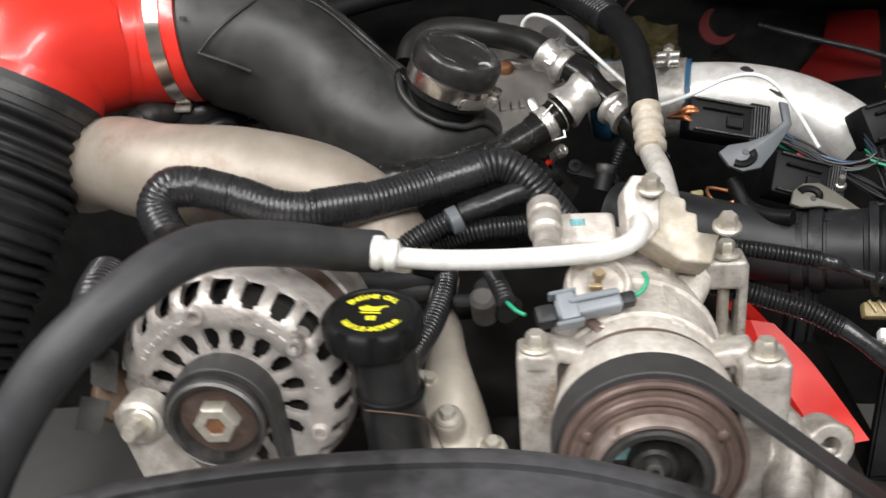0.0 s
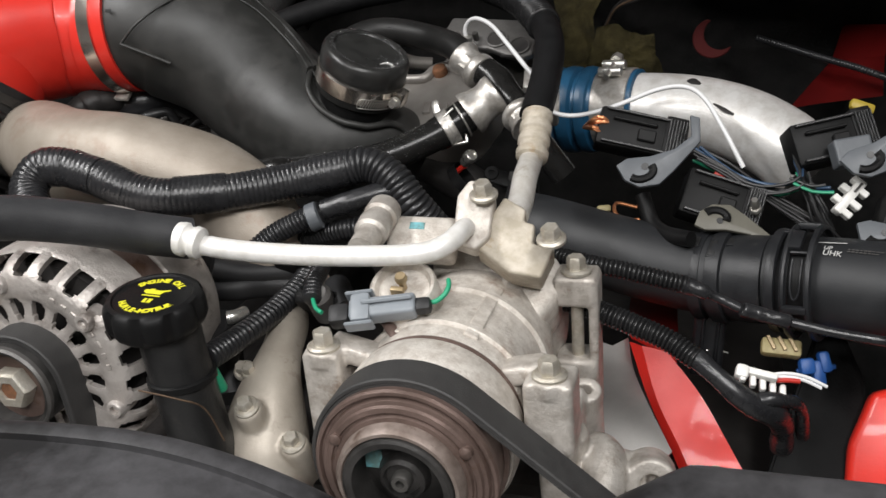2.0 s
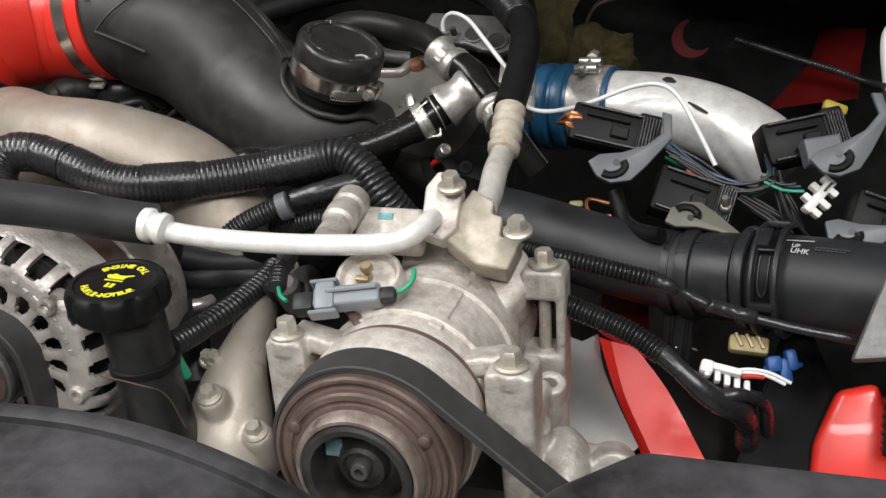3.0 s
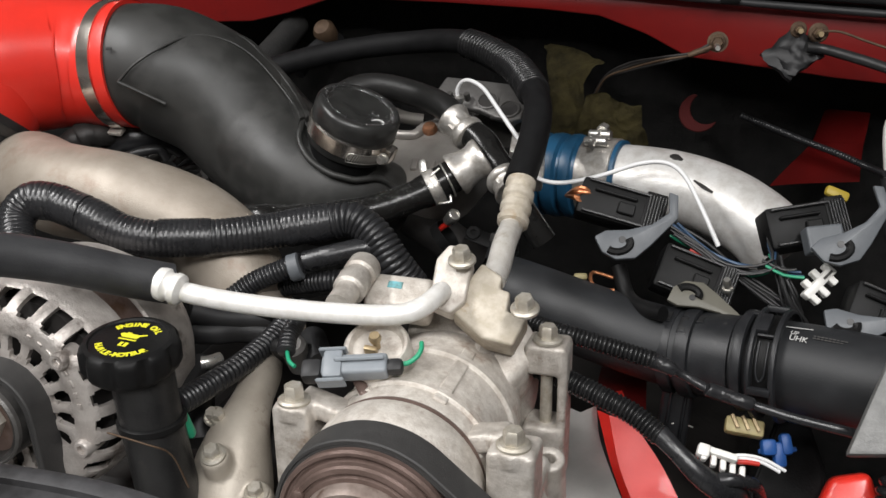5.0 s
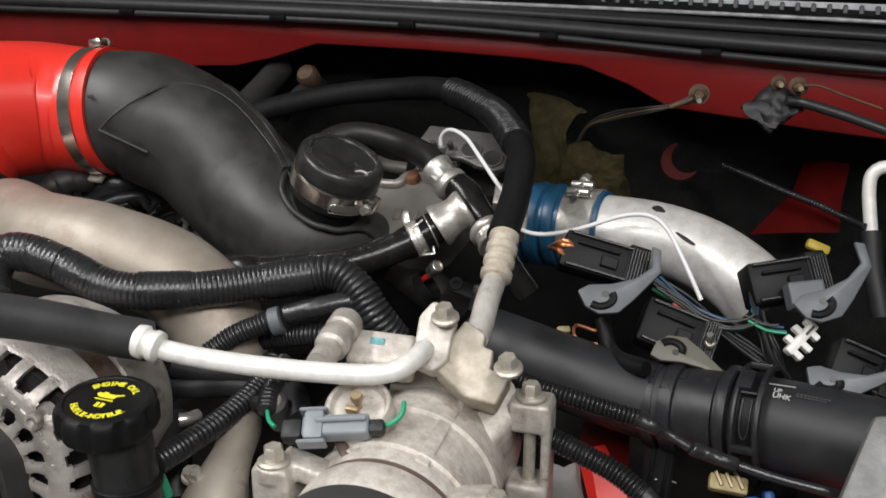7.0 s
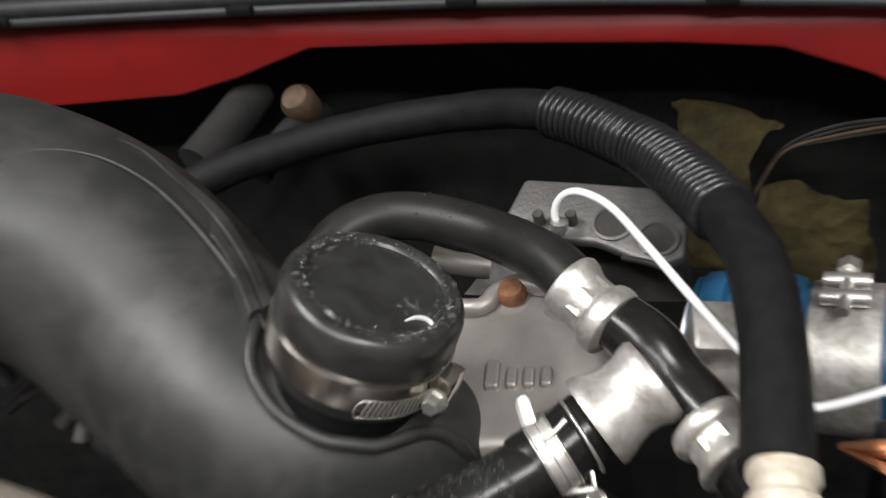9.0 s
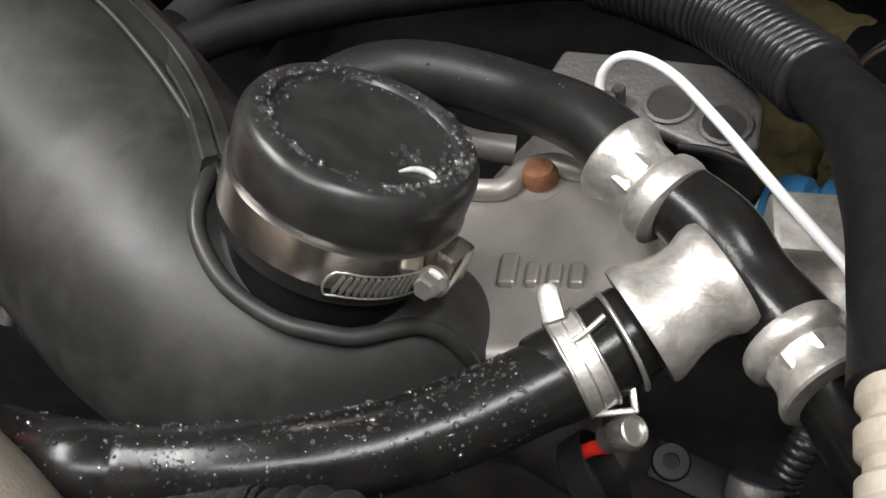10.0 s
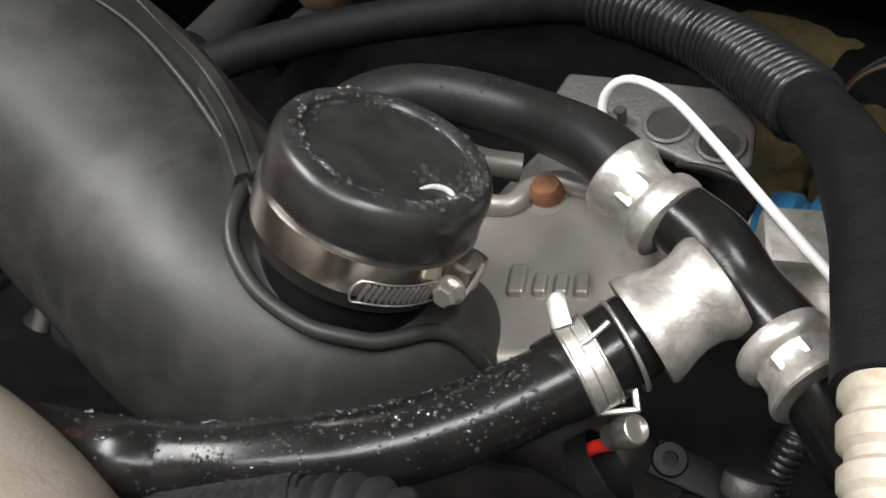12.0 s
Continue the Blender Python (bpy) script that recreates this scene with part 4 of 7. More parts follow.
def make_belt(cx, cz, r, y0, y1, a0, a1, label):
    """Flat belt over a pulley, its runs leaving downwards on both sides."""
    a0, a1 = radians(a0), radians(a1)
    left_dir, right_dir = (-math.sin(a0), math.cos(a0)), (math.sin(a1), -math.cos(a1))
    start = (cx + r * math.cos(a0), cz + r * math.sin(a0))
    end = (cx + r * math.cos(a1), cz + r * math.sin(a1))
    path = [(start[0] + left_dir[0] * 0.04 * k, start[1] + left_dir[1] * 0.04 * k) for k in range(8, 0, -1)]
    for k in range(33):
        a = a0 + (a1 - a0) * k / 32
        path.append((cx + r * math.cos(a), cz + r * math.sin(a)))
    path += [(end[0] + right_dir[0] * 0.04 * k, end[1] + right_dir[1] * 0.04 * k) for k in range(1, 9)]
    n = len(path)

    def strip(ya, yb, lo, hi):
        bm = bmesh.new()
        rows_ = []
        for i in range(n):
            p0, p1 = path[max(i - 1, 0)], path[min(i + 1, n - 1)]
            tx, tz = p1[0] - p0[0], p1[1] - p0[1]
            l = math.hypot(tx, tz)
            nx, nz = -tz / l, tx / l
            rows_.append([bm.verts.new((path[i][0] + nx * o, y, path[i][1] + nz * o)) for y, o in ((ya, lo), (ya, hi - 0.0008), (ya + 0.001, hi), (yb - 0.001, hi), (yb, hi - 0.0008), (yb, lo))])
        for a, b in zip(rows_, rows_[1:]):
            for k in range(6):
                bm.faces.new((a[k], a[(k + 1) % 6], b[(k + 1) % 6], b[k]))
        bm.faces.new(rows_[0])
        bm.faces.new(rows_[-1])
        return bm

    top = thing("drive_belt", label, "belt")
    smooth(part("backing", strip(y0, y1, 0.0022, 0.0048), belt_rubber, top), 35)
    ribs = 6
    w = (y1 - y0) / ribs
    for k in range(ribs):
        smooth(part("rib", strip(y0 + w * k + 0.0003, y0 + w * (k + 1) - 0.0003, 0.0, 0.0023), belt_rubber, top), 35)
    return top


make_belt(0.2472, 1.2176, 0.0572, 0.5921, 0.6166, 205, 50, "black ribbed drive belt over the compressor pulley")
make_belt(-0.0211, 1.2536, 0.0312, 0.5882, 0.6102, 178, 4, "black drive belt round the alternator pulley")

# fan shroud and cover towards the grille
SH = (0.144, 1.042)
shroud = thing("fan_shroud", "dark grey plastic fan shroud with wet patches and rolled lip", "fan shroud")
def arc_sheet(profile, a0, a1, n=72):
    bm = bmesh.new()
    rings = []
    for i in range(n + 1):
        a = radians(a0 + (a1 - a0) * i / n)
        rings.append([bm.verts.new((SH[0] + r * math.cos(a) * (1.0 if a < math.pi / 2 else 1.75), y, SH[1] + r * math.sin(a))) for r, y in profile])
    k = len(profile)
    for ra, rb in zip(rings, rings[1:]):
        for j in range(k):
            bm.faces.new((ra[j], ra[(j + 1) % k], rb[(j + 1) % k], rb[j]))
    bm.faces.new(rings[0])
    bm.faces.new(rings[-1][::-1])
    return bm
smooth(part("barrel", arc_sheet([(0.264, 0.472), (0.262, 0.42), (0.260, 0.30), (0.260, 0.12), (0.256, 0.12), (0.256, 0.30), (0.257, 0.42), (0.259, 0.472)], 12, 165), shroud_plastic, shroud), 40)
smooth(part("lip", arc_sheet([(0.2675, 0.469), (0.2690, 0.473), (0.2690, 0.477), (0.2675, 0.480), (0.258, 0.480), (0.258, 0.469)], 12, 165), shroud_plastic, shroud), 40)
tagged(smooth(part("intake_cover", prism([(0.408, 0.535), (0.372, 0.497), (0.338, 0.420), (0.338, 0.20), (1.0, 0.20), (1.0, 0.535)], 0.16, Matrix.Translation((0, 0, 1.210)), 0.012, 4), shroud_plastic), 40), "dark grey moulded plastic cover beside the fan shroud", "cover")

# ---- hoses, pipes and looms ----
def ribbed(name, points, radius, period, depth, material, parent=None, label="", seg=18):
    return smooth(part(name, tube(points, radius, seg, ripple=(period, depth)), material, parent, label), 75)


# air-conditioning suction line
suction = thing("suction_line", "bright aluminium refrigerant tube crimped to a black insulated hose", "refrigerant line")
smooth(part("hose", tube([(0.0753, 0.6702, 1.3283), (0.0530, 0.6513, 1.3391), (0.0346, 0.6336, 1.3504), (0.0133, 0.6138, 1.3615), (-0.0043, 0.5909, 1.3707), (-0.0187, 0.5641, 1.3736), (-0.0331, 0.5378, 1.3689), (-0.0499, 0.5180, 1.3584), (-0.0714, 0.5007, 1.3391), (-0.1011, 0.4888, 1.2994), (-0.1417, 0.4866, 1.2325)], 0.0142, 28), hose_foam, suction), 50)
smooth(part("tube", tube([(0.0755, 0.6643, 1.3305), (0.0905, 0.6642, 1.3262), (0.1198, 0.6699, 1.3206), (0.1645, 0.6786, 1.3159), (0.2098, 0.6851, 1.3150), (0.2345, 0.6926, 1.3150), (0.2468, 0.7020, 1.3175), (0.2521, 0.7157, 1.3199), (0.2525, 0.7300, 1.3187)], 0.0070, 24), pipe_white, suction), 50)
d = Vector((0.0905, 0.6642, 1.3262)) - Vector((0.0727, 0.6643, 1.3305))
smooth(part("crimp", lathe([(0.0100, -0.004), (0.0118, -0.002), (0.0118, 0.004), (0.0100, 0.006), (0.0098, 0.008), (0.0112, 0.010), (0.0108, 0.014), (0.0075, 0.016)], basis((0.0747, 0.6621, 1.3315), d), 28), pipe_white, suction), 40)
smooth(part("flange", prism([(-0.012, -0.020), (0.004, -0.024), (0.013, -0.014), (0.013, 0.018), (0.006, 0.026), (-0.006, 0.026), (-0.013, 0.014)], 0.022, basis((0.2537, 0.7497, 1.3163), (0.15, -0.75, 0.6), (0.93, 0.1, -0.1)), 0.0022, 3), cast_white, suction), 40)
hex_bolt(suction, (0.2619, 0.7478, 1.3366), (0.0, -0.25, 1), 0.0135, 0.010, 0.0100, bolt_pale)

# discharge line
discharge = thing("discharge_line", "stained aluminium discharge tube with crimped ferrule and black hose", "refrigerant line")
smooth(part("tube", tube([(0.2782, 0.7718, 1.3123), (0.2779, 0.7921, 1.3172), (0.2764, 0.8153, 1.3260), (0.2738, 0.8509, 1.3292), (0.2741, 0.8625, 1.3386)], 0.0094, 26), pipe_dull, discharge), 50)
fd = Vector((0.2713, 0.8875, 1.3574)) - Vector((0.2721, 0.8570, 1.3347))
smooth(part("ferrule", lathe([(0.0090, -0.004), (0.0126, -0.002), (0.0131, 0.003), (0.0112, 0.006), (0.0112, 0.009), (0.0129, 0.011), (0.0129, 0.016), (0.0110, 0.018), (0.0110, 0.021), (0.0129, 0.023), (0.0129, 0.029), (0.0110, 0.031), (0.0110, 0.034), (0.0126, 0.036), (0.0124, 0.041), (0.0108, 0.042)], basis((0.2741, 0.8538, 1.3317), fd), 36), cast_tan, discharge, "cream crimped ferrule"), 40)
smooth(part("block", prism([(-0.0098, 0.0318), (-0.0195, 0.0142), (-0.0265, -0.0071), (-0.0018, -0.0240), (0.0201, -0.0265), (0.0284, -0.0042), (0.0124, -0.0018), (0.0134, 0.0124), (0.0053, 0.0142), (0.0064, 0.0230)], 0.030, basis((0.2811, 0.7537, 1.2958), (0.15, -0.72, 0.65), (0.95, 0.15, -0.10)), 0.0024, 3), cast_tan, discharge, "tan stained flange block"), 40)
hex_bolt(discharge, (0.3123, 0.7264, 1.3142), (0.0, -0.3, 1), 0.0135, 0.010, 0.0100, bolt_pale)
H1 = [(0.2714, 0.8845, 1.3555), (0.2722, 0.9095, 1.3667), (0.2715, 0.9455, 1.3831), (0.2661, 0.9854, 1.3984), (0.2539, 1.0250, 1.4057), (0.2325, 1.0677, 1.4148), (0.2115, 1.1005, 1.4215), (0.1472, 1.1547, 1.4339), (0.0748, 1.1927, 1.4271), (-0.0059, 1.1885, 1.4163), (-0.0726, 1.1594, 1.4021), (-0.1150, 1.1352, 1.3859)]
smooth(part("hose", tube(H1, 0.0130, 26, lump=0.04), cloth_tape, discharge, "black hose wrapped in matte tape"), 50)
loom_pts = spline([(*q, 0) for q in H1], 0.004)[:, :3]
i0 = int(np.argmin(np.linalg.norm(loom_pts - np.array((0.2539, 1.0250, 1.4057)), axis=1)))
i1 = int(np.argmin(np.linalg.norm(loom_pts - np.array((0.1472, 1.1548, 1.4359)), axis=1)))
ribbed("split_loom", [tuple(q) for q in loom_pts[i0:i1 + 1:5]], 0.0152, 0.0052, 0.0032, loom_gloss, discharge, "corrugated split loom", 28)

# big taped harness across the front
harness = thing("wiring_harness", "thick corrugated wiring loom bound in black tape", "wiring harness")
HB = [(-0.0845, 0.7076, 1.3300), (-0.0956, 0.7221, 1.3439), (-0.0881, 0.7334, 1.3566), (-0.0702, 0.7393, 1.3553), (-0.0437, 0.7400, 1.3471), (-0.0177, 0.7407, 1.3361), (0.0102, 0.7461, 1.3299), (0.0514, 0.7687, 1.3268), (0.0966, 0.7978, 1.3280), (0.1361, 0.8120, 1.3341)]
ribbed("loom", HB, 0.0145, 0.0040, 0.0006, tape_black, harness, "", 24)
for k, (a, b) in enumerate(((2, 3), (3, 4), (4, 5), (6, 7), (8, 9))):
    pa, pb = Vector(HB[a]), Vector(HB[b])
    smooth(part("tape_wrap", tube([tuple(pa.lerp(pb, 0.1)), tuple(pa.lerp(pb, 0.5)), tuple(pa.lerp(pb, 0.95))], 0.0151, 24, ripple=(0.0040, 0.00022), lump=0.05), tape_black, harness), 50)
ribbed("branch_loom", [(0.1319, 0.8103, 1.3332), (0.1525, 0.8129, 1.3358), (0.1715, 0.8103, 1.3257), (0.1880, 0.8068, 1.3060), (0.2021, 0.8114, 1.2844)], 0.0138, 0.0046, 0.0018, loom_black, harness, "", 22)
smooth(part("tail", tube([(0.1207, 0.7868, 1.3067), (0.1406, 0.7903, 1.3124), (0.1612, 0.7984, 1.3171), (0.1765, 0.8079, 1.3159)], 0.0085, 16, lump=0.1), tape_black, harness), 50)
ribbed("thin_loom", [(0.0620, 0.7639, 1.2773), (0.0826, 0.7717, 1.2912), (0.1041, 0.7767, 1.3012), (0.1209, 0.7815, 1.3077)], 0.0082, 0.0033, 0.0014, loom_black, harness)
smooth(part("clip_ring", lathe([(0.0095, -0.005), (0.0112, -0.004), (0.0112, 0.004), (0.0095, 0.005)], basis((0.1163, 0.7771, 1.3049), (0.8, 0.3, 0.25)), 24), grey_plastic, harness, "grey plastic clip"), 40)
ribbed("thin_loom", [(0.0706, 0.7913, 1.2749), (0.1013, 0.7982, 1.2799), (0.1369, 0.7948, 1.2890), (0.1671, 0.8032, 1.2878), (0.1987, 0.8218, 1.2854)], 0.0085, 0.0033, 0.0014, loom_black, harness)
ribbed("thin_loom", [(0.0894, 0.6420, 1.2523), (0.0921, 0.6684, 1.2498), (0.0994, 0.7012, 1.2506), (0.1042, 0.7335, 1.2524), (0.1069, 0.7640, 1.2567), (0.1038, 0.7905, 1.2643)], 0.0085, 0.0045, 0.0018, loom_black, harness)
smooth(part("plug", lathe([(0.0035, -0.008), (0.0042, -0.006), (0.0042, 0.010), (0.003, 0.012)], basis((0.0960, 0.6382, 1.2408), (0.2, 0.2, -1)), 16), wire_green, harness, "green wire plug"), 40)
smooth(part("plug_wire", tube([(0.0906, 0.6403, 1.2533), (0.0948, 0.6379, 1.2490), (0.0981, 0.6345, 1.2437)], 0.0022, 8), wire_red, harness), 50)

# service port
port = thing("service_port", "dull grey capped refrigerant service port", "service port")
sd = Vector((0.1875, 0.7578, 1.3246)) - Vector((0.1890, 0.7098, 1.3172))
smooth(part("valve", lathe([(0.0095, -0.030), (0.0095, -0.010), (0.0120, -0.008), (0.0125, 0.004), (0.0105, 0.008), (0.0105, 0.012), (0.0125, 0.014), (0.0125, 0.026), (0.010, 0.030)], basis((0.1861, 0.7282, 1.3172), sd), 28), cast_alu, port), 40)

# radiator hose
rad = thing("radiator_hose", "thick black radiator hose with plastic clamps and white print", "radiator hose")
RH = [(*(0.2521, 0.9094, 1.2508), 0.030), (*(0.2819, 0.8897, 1.2511), 0.031), (*(0.3417, 0.8935, 1.2322), 0.0325), (*(0.3906, 0.8914, 1.2220), 0.033), (*(0.4332, 0.8825, 1.2213), 0.034), (*(0.4692, 0.8736, 1.2251), 0.0355), (*(0.5231, 0.8535, 1.2303), 0.0365), (*(0.5790, 0.8323, 1.2343), 0.0365), (*(0.6134, 0.8206, 1.2379), 0.0365)]
smooth(part("hose", tube(RH, seg=40), rad_rubber, rad), 50)
rd = Vector((0.5029, 0.8602, 1.2295)) - Vector((0.4332, 0.8825, 1.2213))
def hose_ring(name, o, r, w, material=None, label=""):
    return smooth(part(name, lathe([(r - 0.003, -w), (r, -w + 0.001), (r + 0.0006, 0), (r, w - 0.001), (r - 0.003, w)], basis(o, rd), 48, closed=True), material or plastic_black, rad, label), 40)
hose_a = Vector((0.4332, 0.8825, 1.2213))
hose_u = rd.normalized()
hose_f = (Vector((0.05, -0.62, 0.78)) - hose_u * hose_u.dot(Vector((0.05, -0.62, 0.78)))).normalized()
hose_s = hose_u.cross(hose_f)


def on_hose(s, deg, r):
    """A point beside the hose: s along its axis, an angle round it and a distance from the axis, with its normal."""
    n_ = hose_f * math.cos(radians(deg)) + hose_s * math.sin(radians(deg))
    return hose_a + hose_u * s + n_ * r, n_


def hose_pad(name, s, deg, r, length, width, thick, material=plastic_black, parent=None, bevel=0.0012):
    o, n_ = on_hose(s, deg, r)
    return smooth(part(name, box(length, width, thick, basis(o, n_, hose_u), bevel, 2), material, parent or rad), 40)


for s_, r_, w_ in ((0.0357, 0.0410, 0.0044), (0.0465, 0.0448, 0.0026), (0.0644, 0.0448, 0.0028)):
    hose_ring("clamp_ring", hose_a + hose_u * s_, r_, w_, clamp_plastic)
hose_ring("clamp_liner", hose_a + hose_u * 0.0555, 0.0385, 0.0075)
for deg in (-52, 58):
    hose_pad("clamp_bridge", 0.0555, deg, 0.0440, 0.018, 0.006, 0.005, clamp_plastic)
hose_pad("clamp_bridge", 0.0410, -44, 0.0400, 0.008, 0.006, 0.003, clamp_plastic)
hose_pad("clamp_latch", 0.0520, -18, 0.0420, 0.0095, 0.020, 0.005, clamp_plastic)
hose_pad("clamp_latch", 0.0560, -1, 0.0425, 0.0130, 0.0025, 0.004, clamp_plastic)
smooth(part("clamp_tongue", tube([on_hose(a_, b_, 0.0393)[0][:] for a_, b_ in ((0.0515, 4), (0.0515, 25), (0.0518, 42), (0.0545, 50), (0.0580, 42), (0.0585, 25), (0.0585, 4))], 0.0010, 8), clamp_plastic, rad), 50)
# slotted support collars on the hose neck
for s_, r_, w_ in ((-0.0255, 0.0365, 0.0058), (-0.0100, 0.0375, 0.0064), (0.0130, 0.0352, 0.0150)):
    hose_ring("collar", hose_a + hose_u * s_, r_, w_, clamp_plastic)
for s_, deg, l_, w_ in ((-0.0270, -18, 0.006, 0.010), (-0.0118, -26, 0.005, 0.006), (-0.0118, -8, 0.006, 0.014), (0.0000, -24, 0.005, 0.009)):
    hose_pad("collar_slot", s_, deg, 0.0372 if s_ < -0.005 else 0.0352, l_, w_, 0.0012, wire_black, bevel=0.0003)
    hose_pad("slot_rim", s_, deg + 0.6 * w_ / 0.037 * 57.3, 0.0374 if s_ < -0.005 else 0.0354, l_ * 1.3, 0.0010, 0.0018, clamp_plastic, bevel=0.0003)
for txt, s_, deg, size in (("UP", 0.0736, -15.0, 0.0050), ("UHK", 0.0775, -5.5, 0.0066)):
    cu = bpy.data.curves.new("print", "FONT")
    cu.body, cu.size, cu.extrude, cu.align_x = txt, size, 0.0002, "CENTER"
    tmp = bpy.data.objects.new("print", cu)
    me = bpy.data.meshes.new_from_object(tmp)
    bpy.data.objects.remove(tmp)
    me.materials.append(white_print)
    pr = new("print", me)
    pr.parent = rad
    o, n_ = on_hose(s_, deg, 0.0366)
    pr.matrix_world = basis(o, n_, hose_u + hose_s * 0.10)
hose_pad("print_mark", 0.0755, -28, 0.0365, 0.020, 0.0007, 0.0004, white_print, bevel=0)
# two rows of worn small print
for row_, deg in enumerate((-16.5, -13.0)):
    for k in range(9 - row_):
        hose_pad("print_mark", 0.0885 + 0.0028 * k, deg + 0.35 * k, 0.0365, 0.0016 + 0.0006 * ((k * 7 + row_) % 3 > 0), 0.0011 - 0.0004 * (k > 5), 0.0003, shield, bevel=0)

# post below the radiator hose
stay = thing("hose_stay", "black plastic stay under the radiator hose", "bracket")
smooth(part("post", box(0.026, 0.016, 0.115, pose(0.4137, 0.8779, 1.1900, 0, 4, 0), 0.004, 3), clamp_plastic, stay), 40)
for k in range(2):
    smooth(part("post_rib", box(0.0025, 0.004, 0.105, pose(0.4085 + 0.012 * k, 0.8685, 1.1900, 0, 4, 0), 0.001, 1), clamp_plastic, stay), 40)
smooth(part("bail", tube([(0.4104, 0.8699, 1.1589), (0.4158, 0.8718, 1.1597), (0.4241, 0.8734, 1.1574), (0.4279, 0.8740, 1.1560)], 0.0008, 8), steel, stay, "thin bright wire bail"), 50)
smooth(part("arm", tube([(0.3540, 0.9186, 1.2779), (0.3638, 0.9034, 1.2582), (0.3798, 0.8833, 1.2557), (0.3964, 0.8700, 1.2585)], 0.0065, 14), plastic_black, stay), 50)

# thin looms at the side
sideloom = thing("side_loom", "black corrugated loom tapering into a taped cable", "wiring loom")
ribbed("loom", [(0.2992, 0.8057, 1.2683), (0.3230, 0.7946, 1.2679), (0.3489, 0.7893, 1.2659), (0.3971, 0.7895, 1.2557)], 0.0064, 0.0033, 0.0016, loom_gloss, sideloom)
smooth(part("tape_joint", tube([(0.3930, 0.7889, 1.2573, 0.0068), (0.3979, 0.7895, 1.2549, 0.0072), (0.4043, 0.7828, 1.2565, 0.0060), (0.4113, 0.7834, 1.2527, 0.0050)], seg=18, step=0.002, lump=0.25), tape_black, sideloom), 40)
smooth(part("cable", tube([(0.4063, 0.7831, 1.2557, 0.0035), (0.4226, 0.7847, 1.2472, 0.0034), (0.4387, 0.7769, 1.2439, 0.0034), (0.4695, 0.7734, 1.2380, 0.0034), (0.4959, 0.7724, 1.2330, 0.0034), (0.5251, 0.7715, 1.2295, 0.0035), (0.5603, 0.7719, 1.2246, 0.0035)], seg=14), tape_black, sideloom), 50)
smooth(part("splice_sleeve", tube([(0.4355, 0.7748, 1.2459, 0.0040), (0.4363, 0.7749, 1.2455, 0.0052), (0.4465, 0.7766, 1.2421, 0.0053), (0.4560, 0.7710, 1.2426, 0.0050), (0.4656, 0.7726, 1.2392, 0.0052), (0.4664, 0.7727, 1.2388, 0.0040)], seg=20, step=0.001), tape_black, sideloom, "heat-shrunk splice sleeve"), 40)
lowloom = thing("lower_loom", "black corrugated loom with taped end and white connector", "wiring loom")
ribbed("loom", [(0.2985, 0.7910, 1.2404), (0.3292, 0.7777, 1.2388), (0.3611, 0.7690, 1.2316), (0.3861, 0.7615, 1.2249), (0.4068, 0.7525, 1.2157)], 0.0078, 0.0033, 0.0018, loom_gloss, lowloom)
smooth(part("taped_end", tube([(0.4047, 0.7540, 1.2175, 0.0078), (0.4192, 0.7457, 1.2086, 0.0080), (0.4338, 0.7415, 1.1976, 0.0082), (0.4450, 0.7430, 1.1890, 0.0092), (0.4580, 0.7520, 1.1790, 0.0098), (0.4660, 0.7660, 1.1600, 0.0090), (0.4680, 0.7850, 1.1300, 0.0085)], seg=24, step=0.0015, lump=0.3), tape_black, lowloom), 50)
smooth(part("branch_lead", tube([(0.4440, 0.7430, 1.1920), (0.4600, 0.7460, 1.1930), (0.4760, 0.7600, 1.1800), (0.4820, 0.7850, 1.1400)], 0.0048, 14, lump=0.25), tape_black, lowloom), 50)
comb_m = basis((0.4472, 0.7521, 1.2084), (0.1, -0.6, 0.8), (0.0233, 0.0031, -0.0101))
smooth(part("connector_body", box(0.026, 0.0055, 0.008, comb_m, 0.002, 2), white_plastic, lowloom, "white comb-shaped connector"), 40)
smooth(part("connector_cap", box(0.009, 0.010, 0.010, comb_m @ Matrix.Translation((-0.0105, -0.002, 0.0005)), 0.0025, 2), white_plastic, lowloom), 40)
for q in [(0.4372, 0.7490, 1.2081), (0.4439, 0.7495, 1.2040), (0.4505, 0.7503, 1.2010), (0.4571, 0.7512, 1.1980), (0.4637, 0.7521, 1.1954)]:
    part("connector_fin", box(0.0042, 0.0095, 0.007, basis(q, (0.1, -0.6, 0.8), (0.9, 0.1, -0.1)), 0.0014), white_plastic, lowloom)
for run in ([(0.4530, 0.7533, 1.2068), (0.4648, 0.7570, 1.2074), (0.4782, 0.7599, 1.2044), (0.4927, 0.7614, 1.1969)], [(0.4538, 0.7530, 1.2054), (0.4651, 0.7563, 1.2053), (0.4773, 0.7588, 1.2022), (0.4890, 0.7600, 1.1962)]):
    smooth(part("lead", tube(run, 0.0013, 8), wire_white, lowloom), 50)
smooth(part("lead", tube([(0.4596, 0.7524, 1.2040), (0.4671, 0.7545, 1.2036), (0.4746, 0.7563, 1.2024)], 0.0018, 8), wire_red, lowloom, "short red lead"), 50)

